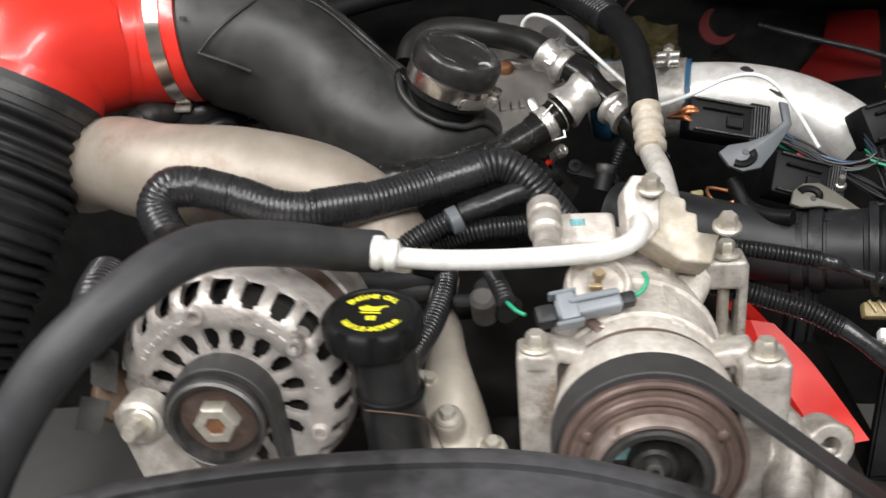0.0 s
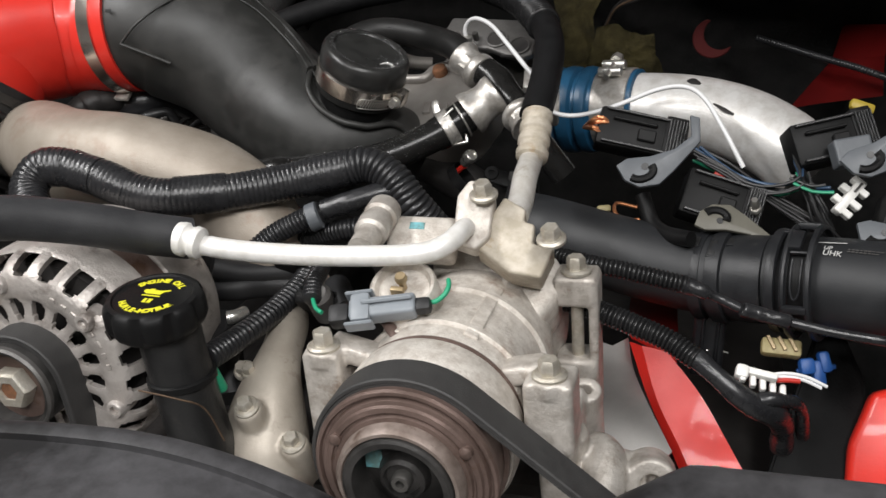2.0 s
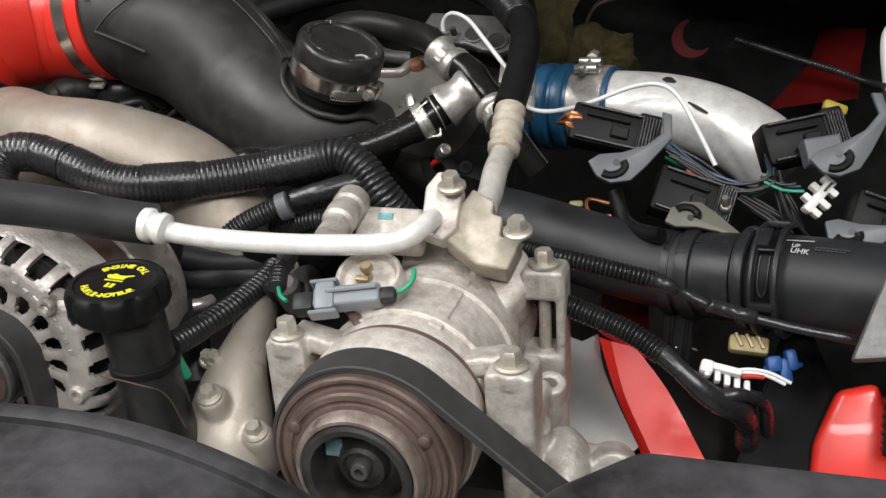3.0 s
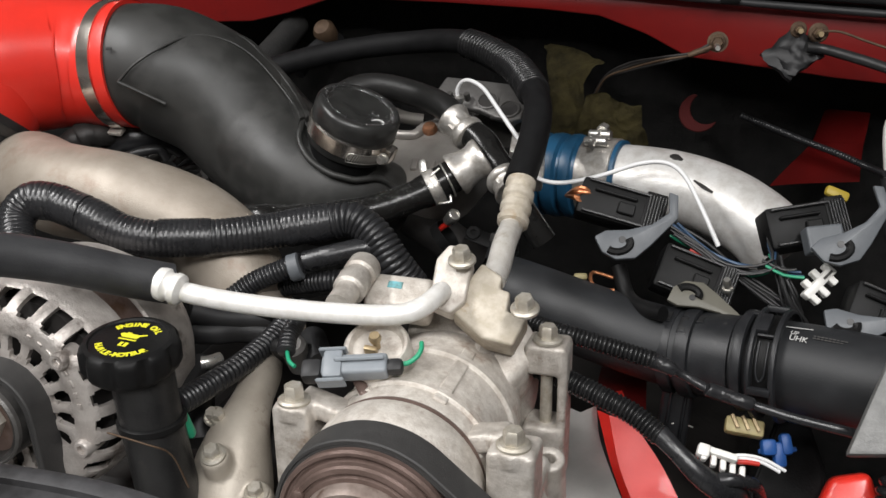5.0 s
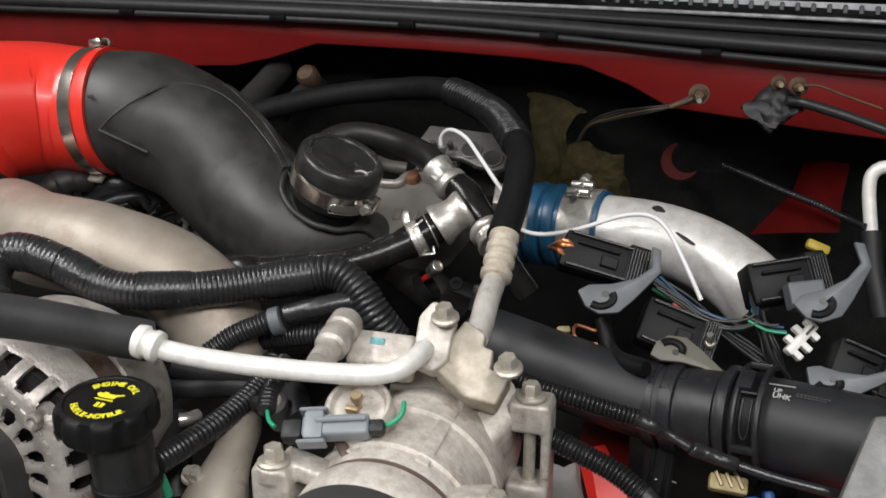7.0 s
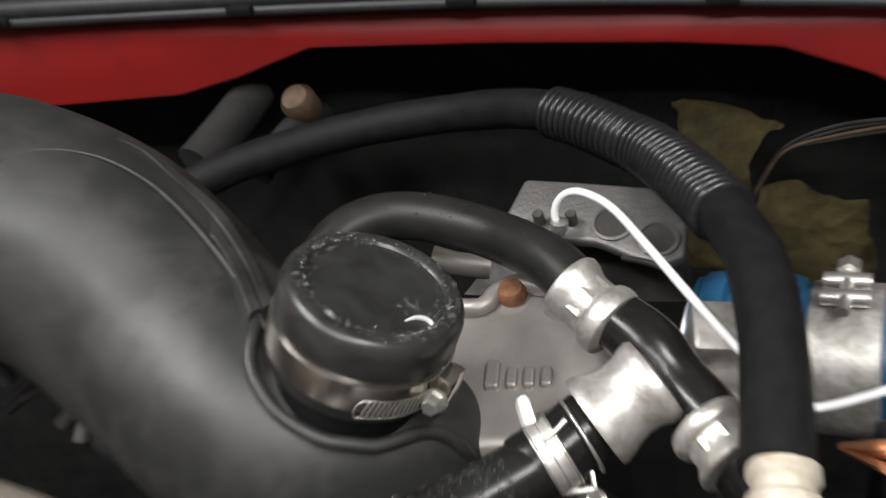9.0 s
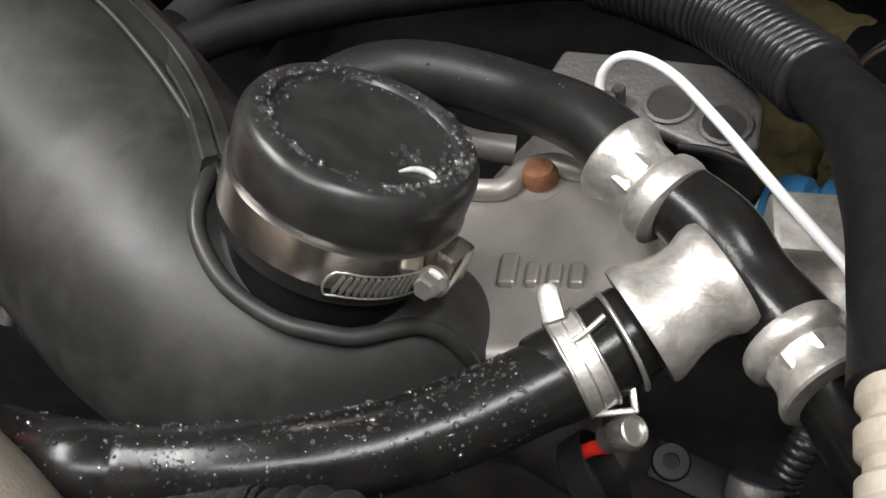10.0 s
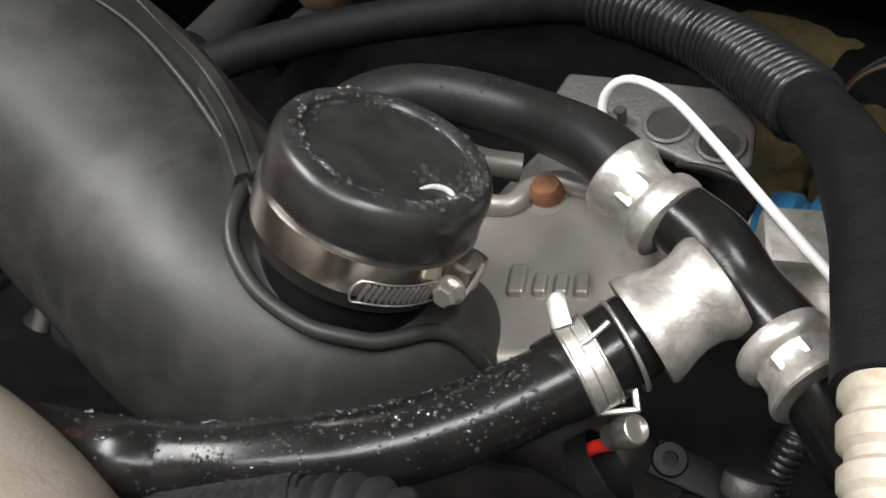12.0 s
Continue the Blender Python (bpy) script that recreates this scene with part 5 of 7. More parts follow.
# compressor clutch plug
plug = thing("clutch_connector", "grey plastic clutch plug with green wire on the compressor", "connector")
pa, pb = Vector((0.1810, 0.6564, 1.2855)), Vector((0.2406, 0.6724, 1.2864))
pm = basis((pa + pb) / 2, (0.05, -0.55, 0.83), pb - pa)
smooth(part("housing", box(0.044, 0.0145, 0.013, pm @ Matrix.Translation((0.002, 0, 0)), 0.0025, 3), plug_grey, plug), 40)
smooth(part("collar", box(0.013, 0.020, 0.016, pm @ Matrix.Translation((-0.012, 0, 0)), 0.002, 2), plug_grey, plug), 40)
for s in (-1, 1):
    part("guard", box(0.019, 0.0025, 0.011, pm @ Matrix.Translation((-0.013, 0.0115 * s, 0.002)), 0.001, 1), plug_grey, plug)
part("rib", box(0.034, 0.003, 0.003, pm @ Matrix.Translation((0.006, 0.002, 0.0085)), 0.001, 1), plug_grey, plug)
smooth(part("rear_seal", box(0.012, 0.010, 0.010, pm @ Matrix.Translation((0.028, -0.001, 0)), 0.003, 2), rubber, plug), 40)
smooth(part("socket", box(0.014, 0.014, 0.013, pm @ Matrix.Translation((-0.027, -0.001, -0.001)), 0.003, 2), rubber, plug), 40)
smooth(part("green_lead", tube([(0.2390, 0.6728, 1.2885), (0.2457, 0.6740, 1.2892), (0.2511, 0.6779, 1.2928), (0.2526, 0.6829, 1.2965), (0.2509, 0.6883, 1.2983)], 0.0017, 10), wire_green, plug), 50)
smooth(part("green_lead", tube([(0.1712, 0.6596, 1.2836), (0.1652, 0.6636, 1.2847), (0.1589, 0.6737, 1.2859)], 0.0015, 8), wire_green, plug), 50)
ribbed("loom", [(0.1583, 0.6734, 1.2859), (0.1536, 0.6874, 1.2909), (0.1479, 0.7108, 1.2892), (0.1367, 0.7457, 1.2869)], 0.0060, 0.0036, 0.0014, loom_black, plug)
smooth(part("clip_strap", tube([(0.2118, 0.6699, 1.2748), (0.2212, 0.6603, 1.2703), (0.2308, 0.6547, 1.2680), (0.2378, 0.6496, 1.2646)], 0.004, 10, squash=((0.1, -0.55, 0.83), 0.35)), pulley_brown, plug), 50)
smooth(part("green_lead", tube([(0.2361, 0.6533, 1.2668), (0.2387, 0.6502, 1.2656), (0.2393, 0.6491, 1.2624)], 0.0016, 8), wire_green, plug), 50)

# dark sensor and bracket beside the water outlet
sens = thing("coolant_sensor", "black sensor and plug bolted beside the water outlet", "sensor")
smooth(part("bracket", box(0.045, 0.012, 0.035, basis((0.1376, 0.7392, 1.2488), (0, -0.7, 0.7), (1, 0, 0)), 0.004, 2), plastic_black, sens), 40)
smooth(part("body", tube([(0.1381, 0.7552, 1.2554), (0.1488, 0.7387, 1.2546), (0.1584, 0.7264, 1.2508)], 0.011, 16), rubber, sens), 50)
smooth(part("pin", lathe([(0.010, -0.02), (0.010, 0.004), (0.007, 0.007)], basis((0.1387, 0.7229, 1.2620), (0, -0.5, 0.85)), 18), shield, sens), 40)
smooth(part("clip", box(0.028, 0.004, 0.026, basis((0.0950, 0.7711, 1.2617), (0, -0.6, 0.8), (1, 0, 0)), 0.002), plastic_black, sens), 40)
part("blue_tab", box(0.006, 0.005, 0.006, basis((0.1020, 0.7761, 1.2663), (0, -0.6, 0.8), (1, 0, 0)), 0.001, 1), blue_plastic, sens)

# black hoses in the gap behind the filler
for pts_ in ([(0.0382, 0.7438, 1.2724), (0.0582, 0.7580, 1.2619), (0.0792, 0.7745, 1.2572), (0.1106, 0.7915, 1.2527)], [(0.0371, 0.7448, 1.2537), (0.0549, 0.7509, 1.2523), (0.0716, 0.7668, 1.2488), (0.1028, 0.7831, 1.2412)]):
    hz = thing("vacuum_hose", "thin black vacuum hose behind the filler neck", "hose")
    smooth(part("hose", tube(pts_, 0.010, 16), rubber, hz), 50)
hs_ = tagged(smooth(part("hose_stub", tube([(0.0520, 0.7273, 1.2340), (0.0648, 0.6995, 1.2214), (0.0787, 0.6764, 1.1984)], 0.014, 18), rubber), 50), "black rubber hose stub beside the filler neck", "hose")
hex_bolt(hs_, (0.0957, 0.6745, 1.2251), (0, -0.5, 0.8), 0.010, 0.008, 0.008, bolt_pale)
tagged(smooth(part("hose_barb", tube([(0.0808, 0.6876, 1.2596), (0.0858, 0.6912, 1.2594), (0.0889, 0.7000, 1.2590)], 0.0045, 12, lump=0.3), steel), 50), "bright small metal hose barb", "fitting")

# tensioner arm and brackets beside the alternator
tens = thing("tensioner_bracket", "grey steel alternator brace with bolt beside black bracket", "bracket")
smooth(part("brace", prism([(-0.018, 0.016), (0.006, 0.020), (0.040, -0.035), (0.040, -0.07), (0.0, -0.07)], 0.010, basis((-0.0738, 0.5922, 1.2418), AX, (1, 0, 0)), 0.003), cast_alu, tens), 40)
smooth(part("boss", lathe([(0.016, -0.012), (0.016, 0.004), (0.013, 0.007)], basis((-0.0726, 0.5883, 1.2533), AX), 28), cast_alu, tens), 40)
hex_bolt(tens, (-0.0673, 0.5774, 1.2568), (-0.1, -0.95, 0.2), 0.0125, 0.016, 0.010, bolt_pale)
smooth(part("bush", lathe([(0.014, -0.006), (0.017, -0.004), (0.017, 0.004), (0.014, 0.006)], basis((-0.0940, 0.6064, 1.2591), (0.7, -0.5, 0.5)), 24), brass_old, tens), 40)
for q in (([(-0.1036, 0.6089, 1.3011), (-0.0863, 0.6059, 1.2923), (-0.0866, 0.5928, 1.2702), (-0.1036, 0.5949, 1.2762)]), ([(-0.0990, 0.5738, 1.2809), (-0.0853, 0.5819, 1.2720), (-0.0903, 0.5668, 1.2586), (-0.1017, 0.5604, 1.2653)])):
    sheet(q, 0.004, shield_dark, "plate", tens, "dark bent bracket plate", 0.002, 6)
sheet([(-0.1205, 0.6414, 1.2881), (-0.1064, 0.6499, 1.2839), (-0.1056, 0.6289, 1.2483), (-0.1142, 0.6258, 1.2534)], 0.006, plastic_black, "plate", tens, "", 0.004, 6)
ribbed("loom", [(-0.1051, 0.5864, 1.3120), (-0.1001, 0.6070, 1.3169), (-0.1052, 0.6313, 1.3211), (-0.1129, 0.6634, 1.3195)], 0.0140, 0.0052, 0.002, loom_black, tens)

# ---- intake, turbo and charge pipe ----
# axis and top of the rubber cap
CA = Vector((0.415, -0.160, 0.896)).normalized()
cap_o = Vector((0.1181, 0.9206, 1.4070))
intake = thing("intake_elbow", "dark grey moulded plastic turbo intake elbow with seam flange", "intake pipe")
EL = [(*(-0.1636, 0.9446, 1.4292), 0.0560), (*(-0.1248, 0.9461, 1.4300), 0.0592), (*(-0.0969, 0.9553, 1.4221), 0.0645), (*(-0.0527, 0.9667, 1.3979), 0.0640), (*(-0.0086, 0.9613, 1.3608), 0.0620), (*(0.0395, 0.9420, 1.3326), 0.0590), (*(0.0797, 0.9412, 1.3190), 0.0560), (*(0.1092, 0.9522, 1.3117), 0.0430), (*(0.1221, 0.9840, 1.3027), 0.033), (*(0.1267, 1.0436, 1.2872), 0.028)]
smooth(part("pipe", tube(EL, seg=56), plastic_elbow, intake), 60)
seam = [(-0.1041, 0.8820, 1.4249), (-0.0874, 0.8875, 1.4414), (-0.0677, 0.9056, 1.4553), (-0.0506, 0.9314, 1.4625), (-0.0294, 0.9490, 1.4570), (-0.0056, 0.9551, 1.4424), (0.0178, 0.9523, 1.4214), (0.0431, 0.9387, 1.4009), (0.0645, 0.9204, 1.3858), (0.0746, 0.9100, 1.3771)]
smooth(part("seam_ridge", tube(seam, 0.0013, 10), plastic_elbow, intake), 50)
flange_strip([(-0.0560, 0.9625, 1.4700), (-0.0236, 0.9805, 1.4561), (-0.0011, 0.9783, 1.4398), (0.0201, 0.9767, 1.4206), (0.0435, 0.9576, 1.4029), (0.0642, 0.9325, 1.3924)], [(-0.0575, 0.9500, 1.4705), (-0.0263, 0.9679, 1.4567), (-0.0064, 0.9650, 1.4409), (0.0127, 0.9629, 1.4224), (0.0367, 0.9450, 1.4071), (0.0589, 0.9190, 1.3929)], 0.010, 0.0014, plastic_elbow, "seam_flange", intake)
lipc = [(0.0534, 0.9416, 1.388), (0.0606, 0.9184, 1.3863), (0.0628, 0.907, 1.3793), (0.0681, 0.8989, 1.3712), (0.0803, 0.8924, 1.3601), (0.0967, 0.8919, 1.3506), (0.1078, 0.8961, 1.3462), (0.1179, 0.9025, 1.3426), (0.1257, 0.9105, 1.3421), (0.133, 0.9201, 1.3405), (0.1399, 0.9285, 1.3337), (0.146, 0.9352, 1.3222), (0.146, 0.9473, 1.3049)]
smooth(part("seam_lip", tube(lipc, 0.0030, 12), plastic_elbow, intake), 50)
smooth(part("crease", tube([(-0.1041, 0.8820, 1.4249), (-0.0852, 0.8857, 1.4161), (-0.0649, 0.8943, 1.4041)], 0.0018, 8), plastic_elbow, intake), 50)
smooth(part("pressing", box(0.006, 0.003, 0.001, basis((-0.1146, 0.8888, 1.4539), (0.3, -0.9, 0.2)), 0.0004, 1), wire_black, intake), 40)
smooth(part("spigot", lathe([(0.0335, -0.016), (0.0340, -0.010), (0.0345, 0.012)], basis(tuple(cap_o - CA * 0.042), CA), 56), plastic_black, intake), 40)

coupler = thing("silicone_coupler", "glossy red silicone elbow coupler on the intake", "coupler")
RING, RAX = Vector((-0.2600, 0.8570, 1.4020)), Vector((-0.32, -0.55, -0.77)).normalized()
smooth(part("elbow", tube([(-0.1302, 0.9455, 1.4309, 0.0610), (-0.1531, 0.9445, 1.4295, 0.0612), (-0.1780, 0.9400, 1.4310, 0.0622), (-0.2080, 0.9250, 1.4330, 0.0645), (*(RING - RAX * 0.038), 0.0670), (*(RING - RAX * 0.016), 0.0682), (*RING, 0.0685)], seg=64, step=0.003), red_silicone, coupler), 80)
smooth(part("cuff_bead", tube([(-0.1279, 0.9457, 1.4310), (-0.1302, 0.9455, 1.4309), (-0.1325, 0.9455, 1.4309)], 0.0620, 64), red_silicone, coupler, "thick red moulded end bead"), 60)
ca = Vector((-0.1302, 0.9455, 1.4309)) - Vector((-0.1531, 0.9445, 1.4295))
worm_clamp("hose_clamp", (-0.1439, 0.9448, 1.4298), ca, 0.0618, 0.013, "stainless worm-drive clamp on the red coupler", (0.0, 0.15, 1))
bellows = thing("air_bellows", "black corrugated rubber air intake bellows", "intake hose")
smooth(part("cuff", tube([tuple(RING - RAX * 0.006), tuple(RING + RAX * 0.008), tuple(RING + RAX * 0.024)], 0.0735, 56), rubber, bellows), 50)
b1, b2 = RING + RAX * 0.11, RING + RAX * 0.22 + Vector((-0.01, 0, -0.01))
pts = spline([(*q, 0) for q in (RING + RAX * 0.015, RING + RAX * 0.055, b1, b2)], 0.0015)[:, :3]
prof = []
total = 0.0
for i, q in enumerate(pts):
    if i:
        total += float(np.linalg.norm(q - pts[i - 1]))
    if i % 2 == 0:
        prof.append((*q, 0.0735 + 0.0105 * (abs(math.sin(total / 0.0115 * math.pi)) ** 0.7 - 0.6)))
smooth(part("folds", tube(prof, seg=56, step=0.0016), rubber, bellows), 60)
worm_clamp("hose_clamp", tuple(RING + RAX * 0.006), RAX, 0.0745, 0.009, "dark stainless clamp round the bellows cuff", (-1, 0.2, 0), hub_black)

bridge = thing("intake_bridge", "warm grey cast aluminium intake bridge pipe", "intake manifold")
BR = [(-0.2350, 0.8900, 1.3200, 0.0380), (-0.1800, 0.8420, 1.3430, 0.0400), (-0.1220, 0.8080, 1.3430, 0.0408), (-0.0560, 0.8027, 1.3386, 0.0405), (0.0004, 0.8097, 1.3219, 0.0395), (0.0360, 0.8059, 1.3003, 0.0390), (0.0564, 0.7986, 1.2723, 0.0390), (0.0606, 0.8026, 1.2538, 0.0350)]
smooth(part("pipe", tube(BR, seg=48, lump=0.01), cast_warm, bridge), 60)

smooth(part("boss", lathe([(0.012, -0.012), (0.011, 0.0), (0.009, 0.004), (0.004, 0.0045)], basis((0.0018, 0.9340, 1.2633), (0.2, -0.5, 0.85)), 24), cast_alu, bridge, "pale bolt boss"), 40)

nipple = thing("hose_nipple", "small cream plastic nipple on the intake bridge", "fitting")
smooth(part("barb", lathe([(0.0030, -0.012), (0.0048, -0.009), (0.0052, 0.0), (0.0040, 0.0015), (0.0040, 0.0040), (0.0048, 0.0050), (0.0036, 0.0075), (0.0015, 0.0075)], basis((0.0479, 0.8458, 1.3116), (0.5, 0.2, 0.85)), 20), cream_plastic, nipple), 40)

# rubber cap clamped on the spigot
rc = thing("rubber_cap", "wet black rubber cap over the intake spigot", "cap")
cm = basis(cap_o, CA, (1, 0, -0.4)) @ Matrix.Scale(1.022, 4)
smooth(part("cap", lathe([(0.0372, -0.0405), (0.0378, -0.0395), (0.0376, -0.020), (0.0380, -0.0185), (0.0384, -0.0170), (0.0384, -0.0065), (0.0378, -0.0038), (0.0362, -0.0010), (0.0342, 0.0), (0.0312, 0.0), (0.0300, -0.0005), (0.0290, -0.0018), (0.001, -0.0024)], cm, 96), cap_rubber, rc), 50)
# curved highlight on a small moulded lip, painted with the white print colour
smooth(part("arc_highlight", tube([(*(cm @ Vector(v[:3])), v[3]) for v in ((0.0175, -0.0118, -0.0020, 0.0004), (0.0200, -0.0083, -0.0014, 0.0009), (0.0232, -0.0063, -0.0012, 0.0011), (0.0262, -0.0064, -0.0012, 0.0010), (0.0286, -0.0084, -0.0014, 0.0005))], seg=10), white_print, rc, "moulded lip with its highlight painted pale"), 60)
worm_clamp("hose_clamp", tuple(cap_o - CA * 0.0275), CA, 0.0390, 0.0140, "stainless worm-drive clamp round the rubber cap", Vector((0.1548, 0.9166, 1.3724)) - (cap_o - CA * 0.0216))

# turbo housing
turbo = thing("turbo_housing", "grey cast aluminium turbo housing with raised letters", "turbocharger")
tn = Vector((-0.05, -0.50, 0.86)).normalized()
tm = basis((0.1592, 0.9846, 1.3461), tn, (1, 0.05, 0.05))
smooth(part("housing", prism([(-0.085, -0.052), (0.005, -0.050), (0.035, -0.030), (0.052, 0.005), (0.050, 0.035), (0.030, 0.045), (0.012, 0.045), (-0.02, 0.035), (-0.07, 0.038)], 0.055, tm @ Matrix.Translation((0, 0, -0.0275)), 0.008, 4), turbo_cast, turbo), 40)
smooth(part("flange_rim", tube([(tm @ Vector(v))[:] for v in ((-0.07, 0.030, 0.0), (-0.045, 0.032, 0.0015), (-0.020, 0.030, 0.002), (-0.012, 0.040, 0.002), (0.0, 0.044, 0.002), (0.012, 0.040, 0.002), (0.03, 0.040, 0.001))], 0.005, 12), turbo_cast, turbo), 50)
smooth(part("boss", lathe([(0.0125, -0.02), (0.0115, 0.0), (0.010, 0.003)], basis((0.1520, 1.0163, 1.3609), tn), 28), turbo_cast, turbo), 50)
smooth(part("stud", lathe([(0.0075, -0.004), (0.0075, 0.003), (0.0060, 0.0055), (0.003, 0.0062)], basis((0.1521, 1.0159, 1.3660), tn), 22), rusty, turbo, "rusty orange stud"), 40)
# raised letters, as plain bars
for k, (x, w, h) in enumerate(((-0.010, 0.0085, 0.015), (-0.0005, 0.0065, 0.0105), (0.0078, 0.0065, 0.0105), (0.016, 0.0065, 0.0105))):
    part("raised_mark", box(w * 0.8, h, 0.0052, tm @ Matrix.Translation((x, -0.011 - (0.0 if k == 0 else 0.002), 0.001)), 0.0012, 2), turbo_cast, turbo)
smooth(part("scroll", tube([(*(0.1387, 0.9694, 1.2957), 0.02), (*(0.1738, 0.9781, 1.2704), 0.02), (*(0.2073, 0.9913, 1.2412), 0.018)], seg=28), grime, turbo), 50)
smooth(part("link_rod", tube([(0.0995, 1.0507, 1.3725), (0.1130, 1.0541, 1.3680), (0.1304, 1.0588, 1.3647)], 0.007, 14, lump=0.2), turbo_cast, turbo), 50)
hs = thing("heat_shield", "dull grey pressed heat shield behind the turbo", "heat shield")
fl_m = basis((0.1572, 1.0804, 1.3887), (0.0, -0.62, 0.78), (1, 0, 0))
smooth(part("plate", prism([(-0.024, -0.0146), (0.0019, -0.017), (0.033, -0.0207), (0.0515, -0.0296), (0.0676, -0.0342), (0.0786, -0.0291), (0.0792, -0.0072), (0.0719, 0.0105), (0.0581, 0.016), (0.0172, 0.0202), (-0.0120, 0.0225)], 0.008, fl_m, 0.0025, 3), shield, hs, "dull cast flange plate"), 40)
for x_, y_ in ((0.0398, -0.0093), (0.0641, -0.0188)):
    smooth(part("port", lathe([(0.0092, 0.0035), (0.0108, 0.0042), (0.0112, 0.0058), (0.0096, 0.0062), (0.0086, 0.0044)], fl_m @ Matrix.Translation((x_, y_, 0)), 28, closed=True), shield, hs), 40)
    part("port_mouth", lathe([(0.0088, 0.0030), (0.0088, 0.0046), (0.0001, 0.0047)], fl_m @ Matrix.Translation((x_, y_, 0)), 24), grime, hs)
for x_ in (0.000, 0.018):
    smooth(part("stud", lathe([(0.0032, 0.0), (0.0032, 0.012), (0.0026, 0.013), (0.0001, 0.013)], fl_m @ Matrix.Translation((x_, -0.008, 0)), 12), shield_dark, hs), 40)
sheet([(0.0995, 1.1071, 1.3290), (0.2392, 1.0850, 1.3358), (0.2346, 1.1135, 1.3653), (0.1386, 1.1350, 1.3730)], 0.003, shield_dark, "shield", hs, "", 0.012, 20)
smooth(part("hose_rail", tube([(0.2036, 1.0578, 1.3715), (0.2200, 1.0447, 1.3730), (0.2342, 1.0345, 1.3700)], 0.0018, 8), grime, hs), 50)
act = thing("actuator_block", "pale machined block beside the turbo", "actuator")
smooth(part("block", box(0.032, 0.028, 0.03, basis((0.2551, 0.9960, 1.3526), (0.1, -0.5, 0.85), (1, 0.1, 0)), 0.003), spool_alu, act), 40)
smooth(part("cover", box(0.030, 0.028, 0.02, basis((0.2569, 0.9892, 1.3352), (0.1, -0.5, 0.85), (1, 0.1, 0)), 0.003), spool_alu, act), 40)

# coolant hoses with spool fittings
CH = [(-0.0864, 0.8791, 1.2745), (-0.0304, 0.8784, 1.2942), (0.0410, 0.8501, 1.3155), (0.0657, 0.8535, 1.3151), (0.0908, 0.8573, 1.3175), (0.1140, 0.8645, 1.3197), (0.1353, 0.8756, 1.3214), (0.1557, 0.8891, 1.3257), (0.1757, 0.9029, 1.3327), (0.1863, 0.9107, 1.3368)]
cool = thing("coolant_hose", "wet black coolant hose with spring clamp joining an aluminium tee", "coolant hose")
smooth(part("hose", tube(CH, 0.0136, 30), wet_rubber, cool), 50)
S = (0.1890, 0.9130, 1.3387)
T0, T1 = (0.2013, 0.9219, 1.3463), (0.2226, 0.9317, 1.3605)
axis1 = Vector(T1) - Vector(T0)
smooth(part("sleeve", tube([(*(0.1758, 0.9058, 1.3317), 0.0125), (*(0.1776, 0.9069, 1.3325), 0.0143), (*(0.1806, 0.9087, 1.3343), 0.0150), (*S, 0.0150), (*(0.2026, 0.9242, 1.3463), 0.0150)], seg=32, lump=0.015), wet_rubber, cool), 50)
smooth(part("spool", lathe([(0.0150, 0.000), (0.0198, -0.003), (0.0203, -0.001), (0.0190, 0.003), (0.0172, 0.008), (0.0162, 0.013), (0.0165, 0.018), (0.0183, 0.0225), (0.0188, 0.026), (0.0180, 0.028), (0.012, 0.029)], basis((0.2061, 0.9269, 1.3483), axis1), 44), spool_alu, cool, "bright flared aluminium fitting"), 40)
ca2 = Vector(S) - Vector((0.1771, 0.9068, 1.3326))
cl = thing("spring_clamp", "bright spring band clamp on the coolant hose", "hose clamp")
cmx = basis((0.1923, 0.9156, 1.3405), ca2, (-0.4, -0.2, 0.9))
smooth(part("band", lathe([(0.0154, -0.0098), (0.0161, -0.0095), (0.0161, -0.0005), (0.0154, -0.0002)], cmx, 56, closed=True), spool_alu, cl, "dull scored clamp band"), 40)
for z_, r_ in ((-0.0098, 0.0007), (-0.0052, 0.0004), (-0.0004, 0.0007), (0.0088, 0.0009)):
    smooth(part("wire_ring", lathe([(0.0160 + r_ * math.cos(a), z_ + r_ * math.sin(a)) for a in np.linspace(0, 2 * math.pi, 9)[:-1]], cmx, 56, closed=True), steel, cl, "bright wire ring"), 60)
smooth(part("tab", prism([(-0.0035, 0), (0.0035, 0), (0.0035, 0.010), (0.002, 0.0125), (-0.002, 0.0125), (-0.0035, 0.010)], 0.0012, basis((0.1804, 0.9095, 1.3530), (-0.2, -0.7, 0.6), (0.9, 0.1, 0.4)), 0.0004), steel, cl), 40)
smooth(part("cross_wire", tube([(0.1844, 0.9030, 1.3473), (0.1900, 0.9040, 1.3521), (0.1953, 0.9083, 1.3570)], 0.0011, 8), steel, cl), 50)
ear_m = basis((0.1993, 0.9104, 1.3299), (0, -0.8, 0.5), (1, 0, 0.3))
for w_, h_, x_, y_ in ((0.012, 0.0020, 0.0, 0.0048), (0.012, 0.0020, 0.0, -0.0048), (0.0022, 0.0115, -0.0055, 0.0), (0.0022, 0.0115, 0.0055, 0.0)):
    smooth(part("ear", box(w_, h_, 0.0040, ear_m @ Matrix.Translation((x_, y_, 0)), 0.0006), steel, cl), 40)

